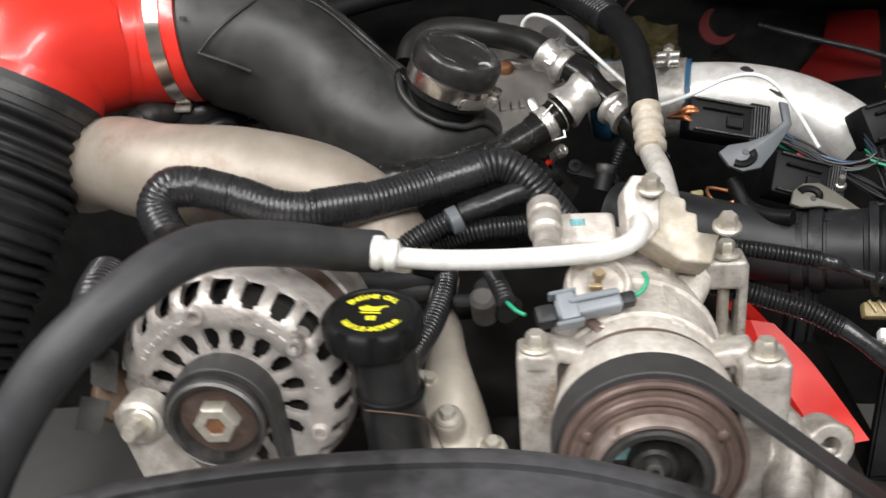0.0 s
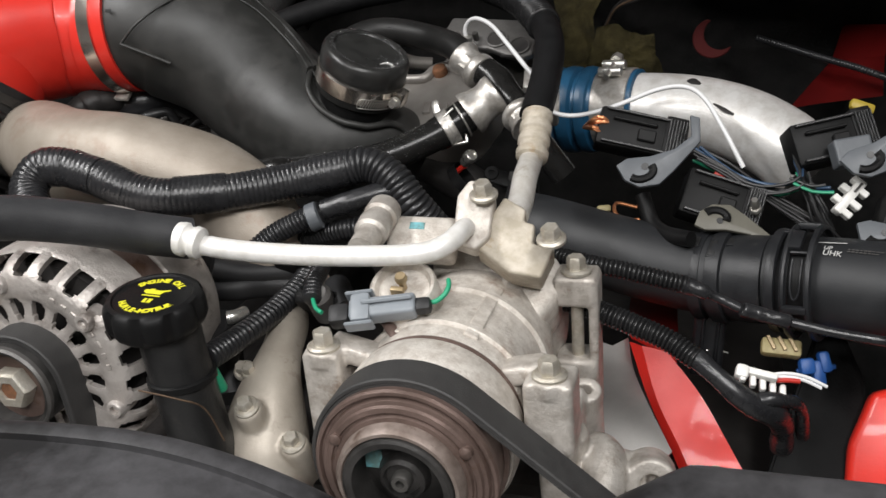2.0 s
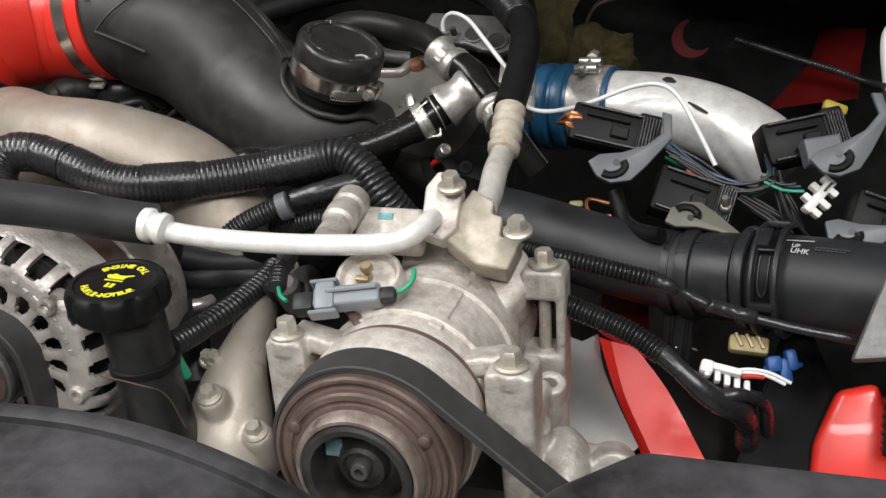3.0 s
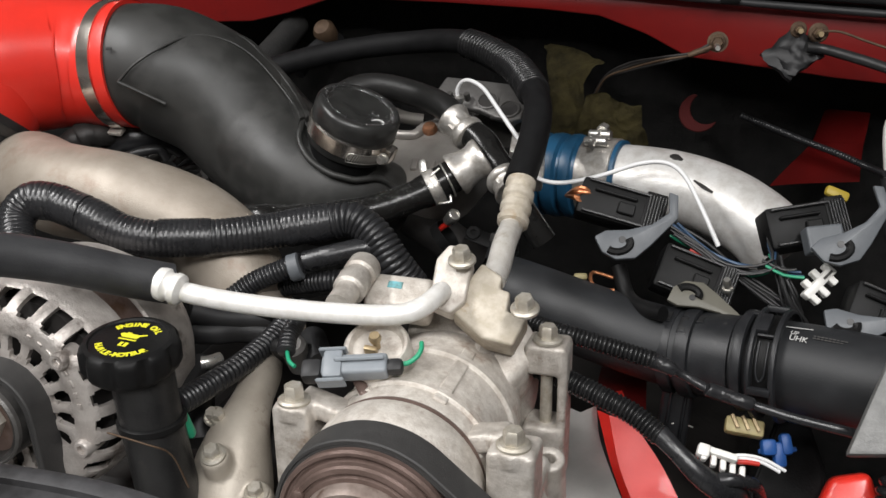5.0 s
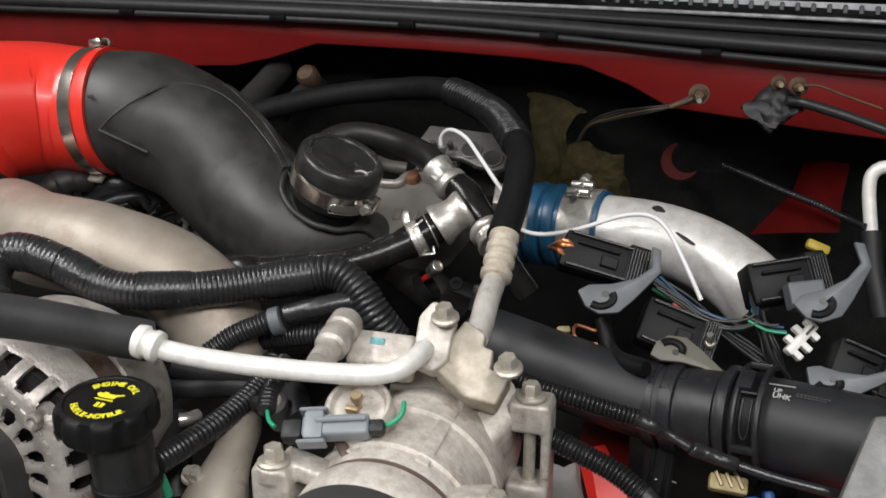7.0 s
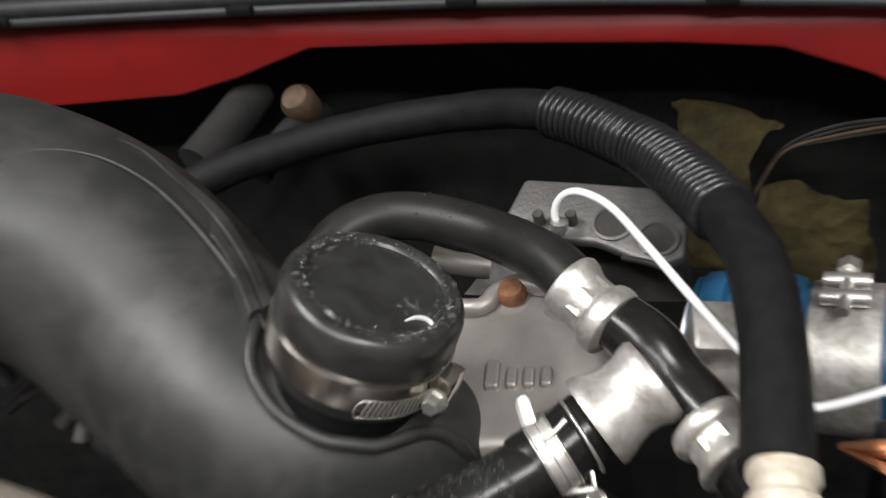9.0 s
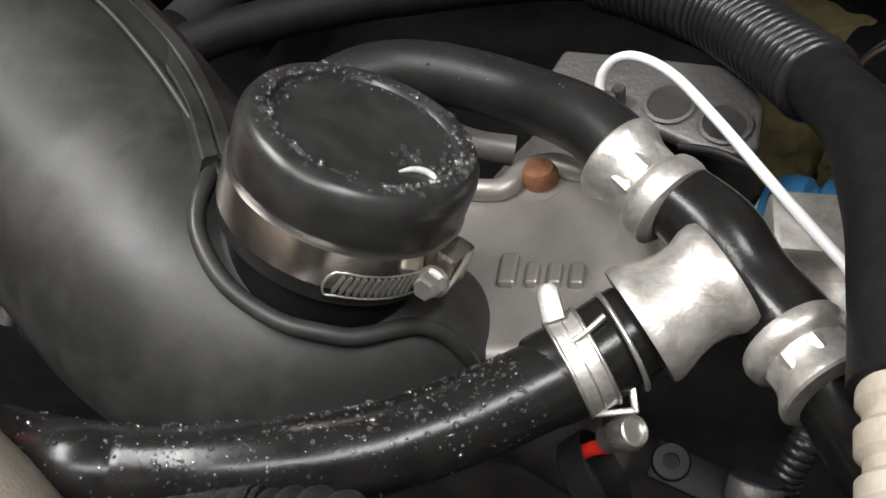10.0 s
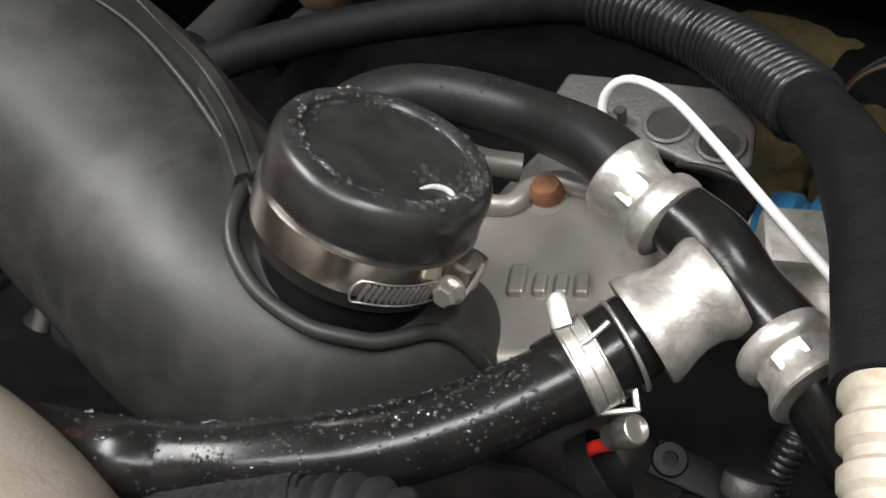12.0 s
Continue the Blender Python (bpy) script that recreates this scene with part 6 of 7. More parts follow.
tee = thing("coolant_tee", "black rubber coolant tee with aluminium spool ends", "coolant fitting")
smooth(part("body", tube([(0.2110, 0.9588, 1.3779), (0.2222, 0.9531, 1.3706), (0.2332, 0.9457, 1.3600), (0.2440, 0.9375, 1.3510), (0.2526, 0.9284, 1.3450)], 0.0132, 32, 0.0015, lump=0.17), wet_rubber, tee), 50)
def spool(name, a, b, r, label):
    ax_ = Vector(b) - Vector(a)
    l = ax_.length
    ob = smooth(part(name, lathe([(r * 0.75, -0.0005), (r * 0.96, 0.0), (r * 1.0, l * 0.04), (r * 0.98, l * 0.12), (r * 0.86, l * 0.26), (r * 0.80, l * 0.36), (r * 0.78, l * 0.52), (r * 0.80, l * 0.60), (r * 0.95, l * 0.66), (r * 1.0, l * 0.74), (r * 1.01, l * 0.84), (r * 0.96, l * 0.94), (r * 0.75, l)], basis(a, ax_), 40), spool_alu, tee, label), 40)
    flats = smooth(part("hex_waist", lathe([(r * 0.78, l * 0.31), (r * 0.83, l * 0.33), (r * 0.83, l * 0.57), (r * 0.78, l * 0.59)], basis(a, ax_), 8), spool_alu, ob), 20)
    return ob
spool("spool", (0.1882, 0.9713, 1.3884), (0.2104, 0.9580, 1.3747), 0.0165, "flared aluminium spool")
spool("spool", (0.2599, 0.9154, 1.3385), (0.2465, 0.9303, 1.3477), 0.0165, "flared aluminium spool")
up = thing("coolant_hose", "black coolant hose looping over the turbo", "coolant hose")
LOOP = [(0.1933, 0.9690, 1.3882), (0.1757, 0.9843, 1.3965), (0.1490, 1.0054, 1.4002), (0.1198, 1.0150, 1.4051), (0.0932, 1.0167, 1.4071), (0.0749, 1.0097, 1.4040), (0.0637, 0.9978, 1.3958), (0.0602, 0.9834, 1.3825)]
smooth(part("hose", tube(LOOP, 0.0124, 28), dusty_rubber, up), 50)
for q, w in (((0.1178, 1.0063, 1.4064), 0.016), ((0.1270, 1.0062, 1.4052), 0.010)):
    part("print_mark", box(w, 0.0016, 0.0004, basis(q, (0.1, -0.55, 0.83), (0.95, 0.1, -0.2)), 0), shield, up, "faint grey print")
down = thing("coolant_hose", "black coolant hose running down behind the compressor", "coolant hose")
smooth(part("hose", tube([(0.2572, 0.9199, 1.3392), (0.2634, 0.9162, 1.3319), (0.2717, 0.9133, 1.3194), (0.2886, 0.9132, 1.2964)], 0.0118, 28), wet_rubber, down), 50)

# temperature probe lead
probe = thing("probe_wire", "white sensor lead looping over the hoses", "wire")
smooth(part("wire", tube([(0.1701, 1.0583, 1.3893), (0.1685, 1.0563, 1.3943), (0.1694, 1.0556, 1.4015), (0.1756, 1.0524, 1.4086), (0.1857, 1.0466, 1.4104), (0.2008, 1.0369, 1.4051), (0.2196, 1.0146, 1.3925), (0.2399, 0.9937, 1.3760), (0.2571, 0.9781, 1.3621), (0.2673, 0.9686, 1.3525), (0.2683, 0.9731, 1.3372), (0.2901, 0.9754, 1.3323), (0.3240, 0.9862, 1.3383), (0.3597, 0.9944, 1.3504), (0.3840, 0.9905, 1.3535), (0.4008, 0.9760, 1.3465), (0.4167, 0.9598, 1.3252), (0.4348, 0.9461, 1.2943)], 0.0021, 12, 0.003), wire_white, probe), 60)
smooth(part("sensor", lathe([(0.0035, -0.012), (0.0035, -0.006), (0.0048, -0.005), (0.0048, 0.0), (0.003, 0.001)], basis((0.1707, 1.0559, 1.3923), (0.1, -0.3, 0.95)), 14), steel, probe), 40)

# charge pipe and blue boot
charge = thing("charge_pipe", "raw aluminium charge pipe with a smooth bend", "pipe")
CP = [(0.2419, 1.0819, 1.3108), (0.2926, 1.0680, 1.3139), (0.3435, 1.0607, 1.3158), (0.3907, 1.0596, 1.3123), (0.4344, 1.0490, 1.3030), (0.4696, 1.0320, 1.2874), (0.4930, 1.0180, 1.2690)]
smooth(part("pipe", tube(CP, 0.0350, 48), pipe_raw, charge), 60)
for run in ([(0.3829, 1.0472, 1.3458), (0.3887, 1.0469, 1.3452), (0.3952, 1.0443, 1.3435)], [(0.4074, 1.0272, 1.3293), (0.4160, 1.0237, 1.3254), (0.4256, 1.0196, 1.3209)]):
    smooth(part("scuff", tube([(*q, r_) for q, r_ in zip(run, (0.0014, 0.0042, 0.0018))], seg=12, step=0.001, squash=((0.1, -0.5, 0.85), 0.16), lump=0.5), grime, charge, "dark scuff mark"), 50)
boot = thing("silicone_boot", "blue ribbed silicone boot on the charge pipe", "coupler")
bdx = Vector(CP[2]) - Vector(CP[0])
smooth(part("boot", lathe([(0.036, 0.0), (0.0395, 0.001), (0.0395, 0.004), (0.0425, 0.006), (0.0435, 0.012), (0.0425, 0.018), (0.0385, 0.0205), (0.0385, 0.023), (0.0425, 0.0255), (0.0435, 0.0315), (0.0425, 0.0375), (0.0385, 0.040), (0.0385, 0.0425), (0.0425, 0.045), (0.0432, 0.050), (0.0420, 0.055), (0.0390, 0.0565), (0.0390, 0.099), (0.0355, 0.100)], basis(CP[0], bdx), 56), blue_silicone, boot), 40)
tb = thing("t_bolt_clamp", "shiny stainless T-bolt clamp on the blue boot", "hose clamp")
tbm = basis(tuple(np.array(CP[0]) + np.array(bdx.normalized()) * 0.0775), bdx, (0, -0.3, 1))
smooth(part("band", lathe([(0.0392, -0.0175), (0.0404, -0.0165), (0.0404, 0.0165), (0.0392, 0.0175)], tbm, 64, closed=True), spool_alu, tb), 40)
for s in (-1, 1):
    smooth(part("trunnion", lathe([(0.0045, -0.011), (0.0045, 0.011)], tbm @ Matrix.Translation((0.0455, 0.007 * s, 0)), 16), steel, tb), 40)
smooth(part("t_bolt", lathe([(0.003, -0.020), (0.003, 0.022)], tbm @ Matrix.Translation((0.0465, 0, 0)) @ Matrix.Rotation(radians(90), 4, "X"), 12), steel, tb), 40)
smooth(part("nut", lathe([(0.006, 0.0), (0.006, 0.008)], tbm @ Matrix.Translation((0.0465, -0.012, 0)) @ Matrix.Rotation(radians(90), 4, "X"), 6), steel, tb), 40)

# small gear under the tee
LC = (0.2024, 0.9262, 1.3085)
low_clamp = thing("hose_clamp", "small worm clamp with a red hose end below the tee", "hose clamp")
lm = basis(LC, (0.55, -0.45, 0.55), (1, 0, 0))
smooth(part("screw", lathe([(0.0015, -0.012), (0.0048, -0.012), (0.0050, -0.004), (0.0060, -0.004), (0.0062, 0.001), (0.0052, 0.0035), (0.0046, 0.0037), (0.0044, 0.002), (0.001, 0.002)], lm, 24), steel, low_clamp, "bright slotted screw"), 40)
smooth(part("screw_housing", box(0.008, 0.011, 0.011, lm @ Matrix.Translation((0.004, 0.006, -0.014)), 0.003, 3), shield_dark, low_clamp), 40)
smooth(part("band", lathe([(0.0150, -0.005), (0.0156, -0.0045), (0.0156, 0.0045), (0.0150, 0.005)], basis((0.1908, 0.9346, 1.2841), (0.75, 0.1, 0.6)), 40, closed=True), plastic_black, low_clamp), 40)
red_stub = thing("vacuum_hose", "short red silicone hose under the coolant tee", "hose")
smooth(part("hose", tube([(0.1798, 0.9412, 1.2846), (0.1897, 0.9359, 1.2942), (0.1953, 0.9335, 1.2975)], 0.0026, 18), red_silicone, red_stub), 50)
low_bracket = thing("hose_bracket", "oily dark steel bracket with a bolt hole", "bracket")
smooth(part("plate", lathe([(0.0030, -0.0015), (0.0062, -0.0015), (0.0070, 0.0), (0.0062, 0.0015), (0.0030, 0.0015)], basis((0.2152, 0.9483, 1.2857), (0.1, -0.75, 0.65)), 32, closed=True), plastic_black, low_bracket), 40)
smooth(part("arm", box(0.05, 0.014, 0.003, basis((0.2329, 0.9470, 1.2792), (0.1, -0.75, 0.65), (1, 0, -0.35)), 0.001, 2), plastic_black, low_bracket), 40)
low_pipe = thing("drain_hose", "grey rubber drain hose with a tape band", "hose")
smooth(part("hose", tube([(0.2390, 0.9311, 1.2668), (0.2429, 0.9371, 1.2818), (0.2441, 0.9400, 1.2901)], 0.0085, 24), rubber, low_pipe), 50)
smooth(part("clip", lathe([(0.0086, -0.004), (0.0093, -0.003), (0.0093, 0.003), (0.0086, 0.004)], basis((0.2432, 0.9383, 1.2855), Vector((0.2441, 0.9400, 1.2901)) - Vector((0.2429, 0.9371, 1.2818))), 28, closed=True), shield, low_pipe), 40)
thin_loom = thing("wire_loom", "thin corrugated black wire loom behind the tee", "wire loom")
smooth(part("sleeve", tube([(0.2644, 0.9652, 1.3081), (0.2572, 0.9530, 1.2968), (0.2531, 0.9502, 1.2825), (0.2536, 0.9473, 1.2636)], 0.0055, 16, 0.0007, ripple=(0.0028, 0.0007)), loom_black, thin_loom), 50)

# clutter between the intake elbow and the bridge
inj = thing("fuel_fitting", "dark banded fuel line fitting under the intake elbow", "fitting")
smooth(part("body", tube([(*(-0.1991, 0.8980, 1.3504), 0.010), (*(-0.1855, 0.9031, 1.3586), 0.0105), (*(-0.1824, 0.9056, 1.3606), 0.0122), (*(-0.1786, 0.9084, 1.3617), 0.0122), (*(-0.1770, 0.9097, 1.3627), 0.0138), (*(-0.1700, 0.9145, 1.3649), 0.0140), (*(-0.1684, 0.9156, 1.3649), 0.0125), (*(-0.1602, 0.9269, 1.3638), 0.0120), (*(-0.1569, 0.9470, 1.3572), 0.010)], seg=20, step=0.002), grime, inj), 40)
smooth(part("clip", box(0.022, 0.010, 0.004, basis((-0.1471, 0.9228, 1.3683), (0, -0.5, 0.85), (1, 0, -0.1)), 0.001, 2), cast_alu, inj, "pale metal clip"), 40)
vl = thing("wire_loom", "crumpled black wire loom behind the intake bridge", "wire loom")
smooth(part("sleeve", tube([(*(-0.1688, 0.9353, 1.3433), 0.012), (*(-0.1493, 0.9443, 1.3543), 0.017), (*(-0.1293, 0.9513, 1.3561), 0.016), (*(-0.1166, 0.9646, 1.3515), 0.011), (*(-0.1120, 0.9813, 1.3371), 0.008)], seg=20, step=0.002, lump=0.3), loom_black, vl), 40)
smooth(part("cable", tube([(-0.1459, 0.9236, 1.3395), (-0.1243, 0.9327, 1.3464), (-0.1105, 0.9418, 1.3470), (-0.1072, 0.9474, 1.3366)], 0.005, 12, lump=0.2), wire_black, vl), 40)
jet = thing("injector_line", "dull steel injector line with a hex union", "fuel line")
smooth(part("line", tube([(-0.0753, 0.9539, 1.3000), (-0.0685, 0.9588, 1.3196), (-0.0558, 0.9589, 1.3343), (-0.0553, 0.9688, 1.3461)], 0.0045, 12), shield, jet), 40)
smooth(part("union", lathe([(0.0085, -0.008), (0.0095, -0.006), (0.0095, 0.006), (0.0080, 0.008), (0.004, 0.008)], basis((-0.0644, 0.9594, 1.3255), Vector((-0.0558, 0.9589, 1.3343)) - Vector((-0.0685, 0.9588, 1.3196))), 6), shield, jet), 30)
smooth(part("cap", lathe([(0.012, -0.01), (0.013, 0.0), (0.009, 0.006), (0.004, 0.008)], basis((-0.0539, 0.9553, 1.3045), (0.2, -0.6, 0.8)), 20), rubber, jet), 40)
for q in ([(-0.1223, 0.9821, 1.3214), (-0.1133, 0.9899, 1.3291), (-0.0992, 0.9994, 1.3338), (-0.0954, 1.0168, 1.3474)], [(-0.1418, 0.9881, 1.3030), (-0.1158, 1.0009, 1.3134), (-0.0938, 1.0191, 1.3140)]):
    jl = thing("injector_line", "thin dark steel fuel line in the engine valley", "fuel line")
    smooth(part("line", tube(q, 0.0035, 10), grime, jl), 40)

# water beads left on the rubber
def beads(spots, label):
    """Flat beads at (point, normal, radius), joined into one sheet of drops."""
    tmp = bmesh.new()
    bmesh.ops.create_icosphere(tmp, subdivisions=2, radius=1.0)
    vs, fs = [v.co.copy() for v in tmp.verts], [[v.index for v in f.verts] for f in tmp.faces]
    tmp.free()
    verts, faces = [], []
    for point, nrm, r in spots:
        m = basis(point, nrm)
        base = len(verts)
        verts += [(m @ Vector((v.x * r, v.y * r, v.z * r * 0.75)))[:] for v in vs]
        faces += [[base + i for i in f] for f in fs]
    me = bpy.data.meshes.new("water_drops")
    me.from_pydata(verts, [], faces)
    me.materials.append(water)
    me.shade_smooth()
    return tagged(new("water_drops", me), label, "water drops", kind="stuff")


def beads_on_tube(path, radius, lo, hi, count, seed, spread, label):
    rng = random.Random(seed)
    line = spline([(*q[:3], 0) for q in path], 0.002)[:, :3]
    out = []
    for _ in range(count):
        i = int((lo + (hi - lo) * rng.random() ** 0.6) * (len(line) - 3)) + 1
        shift = rng.random()
        t = Vector(line[i + 1 if i + 1 < len(line) else i] - line[i - 1]).normalized()
        side = t.cross(Vector((0.0, -0.45, 0.9))).normalized()
        up_ = side.cross(t).normalized()
        a = rng.gauss(0.0, spread)
        n_ = up_ * math.cos(a) + side * math.sin(a)
        r = min(0.00020 + rng.expovariate(1 / 0.00020), 0.0011)
        out.append(((Vector(line[i]).lerp(Vector(line[i + 1]), shift) + n_ * (radius + r * 0.1))[:], n_, r))
    return beads(out, label)


beads_on_tube(CH, 0.0136, 0.40, 0.955, 800, 3, 0.75, "scattered water drops on the black coolant hose")
beads_on_tube(LOOP, 0.0124, 0.05, 0.6, 60, 4, 0.8, "few water drops on the looping coolant hose")
rng = random.Random(9)
rim = []
for _ in range(420):
    a, rr = rng.uniform(0, 6.283), rng.gauss(0.0308, 0.0021)
    rr = min(rr, 0.0346)
    r = min(0.00025 + rng.expovariate(1 / 0.00030), 0.0014)
    z = -0.0016 if rr < 0.0295 else 0.0001
    rim.append(((cm @ Vector((rr * math.cos(a), rr * math.sin(a), z)))[:], CA, r))
for _ in range(14):
    a, rr = rng.uniform(-0.5, 0.4), rng.uniform(0.012, 0.026)
    rim.append(((cm @ Vector((rr * math.cos(a), rr * math.sin(a), -0.0018)))[:], CA, rng.uniform(0.0004, 0.0014)))
beads(rim, "ring of water drops on the rubber cap")

# more gear deep in the valley beside the elbow
for q, r_, mt in (([(-0.2316, 1.0423, 1.2829), (-0.2076, 1.0532, 1.3012), (-0.1846, 1.0732, 1.3136)], 0.0075, shield_dark), ([(-0.2128, 1.0443, 1.2610), (-0.1840, 1.0545, 1.2831), (-0.1655, 1.0788, 1.3015)], 0.0060, rubber), ([(-0.1748, 1.0488, 1.2487), (-0.1515, 1.0631, 1.2748), (-0.1418, 1.0862, 1.2894)], 0.0065, shield_dark), ([(-0.2617, 1.0409, 1.2981), (-0.2311, 1.0563, 1.3143), (-0.2096, 1.0820, 1.3140)], 0.010, rubber), ([(-0.2069, 1.0667, 1.3021), (-0.1889, 1.0675, 1.2783), (-0.1817, 1.0688, 1.2478)], 0.0045, rubber)):
    jl = thing("injector_line", "dim grey fuel line under the intake elbow", "fuel line")
    smooth(part("line", tube(q, r_, 14, lump=0.05), mt, jl), 50)
    ax_ = Vector(q[1]) - Vector(q[0])
    smooth(part("union", lathe([(r_ * 1.05, -0.007), (r_ * 1.5, -0.006), (r_ * 1.5, 0.006), (r_ * 1.05, 0.007)], basis(q[1], ax_), 6, closed=True), mt, jl), 30)
plate_ = thing("valley_bracket", "oily folded steel bracket under the intake elbow", "bracket")
smooth(part("plate", prism([(-0.02, -0.012), (0.018, -0.016), (0.024, 0.008), (0.004, 0.018), (-0.022, 0.010)], 0.004, basis((-0.1549, 1.0703, 1.2562), (0.2, -0.7, 0.7), (0.9, 0.1, 0.3)), 0.001, 2), shield_dark, plate_), 40)
hex_bolt(plate_, (-0.1517, 1.0677, 1.2601), (0.2, -0.7, 0.7), 0.008, 0.006, 0.006, shield)

# ---- connectors and body parts beside the engine ----
V5 = (0.23, -0.80, 0.55)


def ecu_connector(name, a, b, w, h, label):
    """A long black plug body between two points, with a stepped shell."""
    top = thing(name, label, "connector")
    ax_ = Vector(b) - Vector(a)
    m = basis((Vector(a) + Vector(b)) / 2, V5, ax_)
    l = ax_.length
    smooth(part("shell", box(l, w, h, m, 0.003, 2), plastic_black, top), 40)
    smooth(part("collar", box(l * 0.25, w * 1.12, h * 1.1, m @ Matrix.Translation((l * 0.36, 0, 0)), 0.002, 2), plastic_black, top), 40)
    part("rib", box(l * 0.5, 0.003, h * 0.2, m @ Matrix.Translation((-l * 0.1, w * 0.2, h * 0.55)), 0.001, 1), plastic_black, top)
    part("latch", box(l * 0.2, w * 0.3, h * 0.2, m @ Matrix.Translation((l * 0.05, -w * 0.1, h * 0.55)), 0.001, 1), plastic_black, top)
    for k in range(6):
        part("fin", box(0.0016, w * 0.9, h * 0.12, m @ Matrix.Translation((l * (0.28 + 0.035 * k), 0, h * 0.60)), 0.0005, 1), grimy_plastic, top)
    for y_ in (-0.42, 0.42):
        part("side_rail", box(l * 0.72, 0.0024, h * 0.16, m @ Matrix.Translation((-l * 0.08, w * y_, h * 0.54)), 0.0006, 1), grimy_plastic, top)
    return top, m


def lever(parent, o, nrm, xdir, s, material, flip=1):
    """A grey swing lever: rounded paddle with a curved slot, and a straight leg."""
    m = basis(o, nrm, xdir)
    out = [(-0.040, 0.004), (-0.036, -0.010), (-0.026, -0.018), (-0.010, -0.019), (0.004, -0.010), (0.030, 0.010), (0.034, 0.030), (0.027, 0.034), (0.024, 0.016), (0.008, 0.008), (-0.012, 0.006), (-0.030, 0.008)]
    out = [(x * s, y * s * flip) for x, y in out]
    if flip < 0:
        out = out[::-1]
    lv = smooth(part("lever", prism(out, 0.005, m, 0.0012, 2), material, parent, "grey plastic swing lever"), 40)
    arc = [(m @ Vector(((-0.022 + 0.010 * math.cos(t)) * s, (-0.005 + 0.007 * math.sin(t)) * s * flip, 0.0026)))[:] for t in np.linspace(-2.6, 0.4, 7)]
    part("slot", tube(arc, 0.0034, 8), plastic_black, lv)
    part("slot", lathe([(0.003 * s, -0.003), (0.003 * s, 0.0030)], m @ Matrix.Translation((-0.018 * s, -0.002 * s * flip, 0)), 14), wire_black, lv)
    return lv


ca_, cam_ = ecu_connector("ecu_connector", (0.3127, 0.9494, 1.3240), (0.3869, 0.9380, 1.3193), 0.034, 0.026, "black engine computer plug with grey lever")
lever(ca_, (0.3745, 0.8992, 1.3144), (0.15, -0.80, 0.6), (0.95, 0.1, 0.25), 1.0, grey_plastic)
for k, q in enumerate(((0.3120, 0.9311, 1.3403), (0.3155, 0.9297, 1.3387), (0.3116, 0.9287, 1.3345), (0.3160, 0.9314, 1.3425), (0.3140, 0.9274, 1.3328))):
    smooth(part("stray_wire", tube([(0.3005, 0.9516, 1.3280), q, (Vector(q) + Vector((0.010, 0.004, -0.002 * k)))[:]], 0.0018, 6), copper, ca_), 50)
cb_, cbm_ = ecu_connector("ecu_connector", (0.4698, 0.9656, 1.2993), (0.5343, 0.9655, 1.3226), 0.036, 0.030, "black engine computer plug with pale lever")
lever(cb_, (0.5417, 0.9236, 1.3218), (0.10, -0.80, 0.6), (0.9, 0.2, 0.45), 1.0, grey_plastic)
part("block", box(0.03, 0.022, 0.016, basis((0.5160, 0.9347, 1.3116), V5, (1, 0, 0.3)), 0.002), grey_plastic, cb_, "grey inner latch block")
cc_, ccm_ = ecu_connector("ecu_connector", (0.3846, 0.9324, 1.2734), (0.4492, 0.9197, 1.2634), 0.040, 0.028, "black engine computer plug with olive lever")
lever(cc_, (0.4336, 0.8920, 1.2624), (0.10, -0.70, 0.7), (0.95, 0.1, -0.15), 0.9, tan_plastic, -1)
part("red_tab", box(0.018, 0.006, 0.004, basis((0.4202, 0.9320, 1.2919), V5, (1, 0, -0.35)), 0.001), wire_red, cc_, "small red locking tab")
hex_bolt(cc_, (0.4448, 0.9071, 1.2717), (-0.1, -0.5, 0.85), 0.007, 0.012, 0.005, steel, "bolt", 0.02)
cd_, cdm_ = ecu_connector("ecu_connector", (0.5357, 0.9107, 1.2640), (0.5801, 0.8907, 1.2644), 0.036, 0.028, "black plug with grey lever beside the hose")
lever(cd_, (0.5517, 0.8700, 1.2681), (0.05, -0.75, 0.65), (0.95, 0.1, -0.2), 0.9, grey_plastic)

wc = thing("white_connector", "small white plastic connector", "connector")
wm = basis((0.5154, 0.9212, 1.2783), V5, (0.0188, 0.0131, 0.0196))
smooth(part("body", box(0.034, 0.0075, 0.010, wm, 0.0015), white_plastic, wc), 40)
for x_, y_, l_ in ((-0.013, -0.006, 0.010), (-0.003, -0.007, 0.010), (0.009, -0.006, 0.008), (0.014, 0.004, 0.008), (-0.008, 0.006, 0.008), (0.003, 0.007, 0.008)):
    part("prong", box(0.0055, l_, 0.008, wm @ Matrix.Translation((x_, y_, 0.001)), 0.0012), white_plastic, wc)
part("slot", box(0.010, 0.0020, 0.0008, wm @ Matrix.Translation((0.009, 0, 0.0052)), 0.0002, 1), shield_dark, wc)

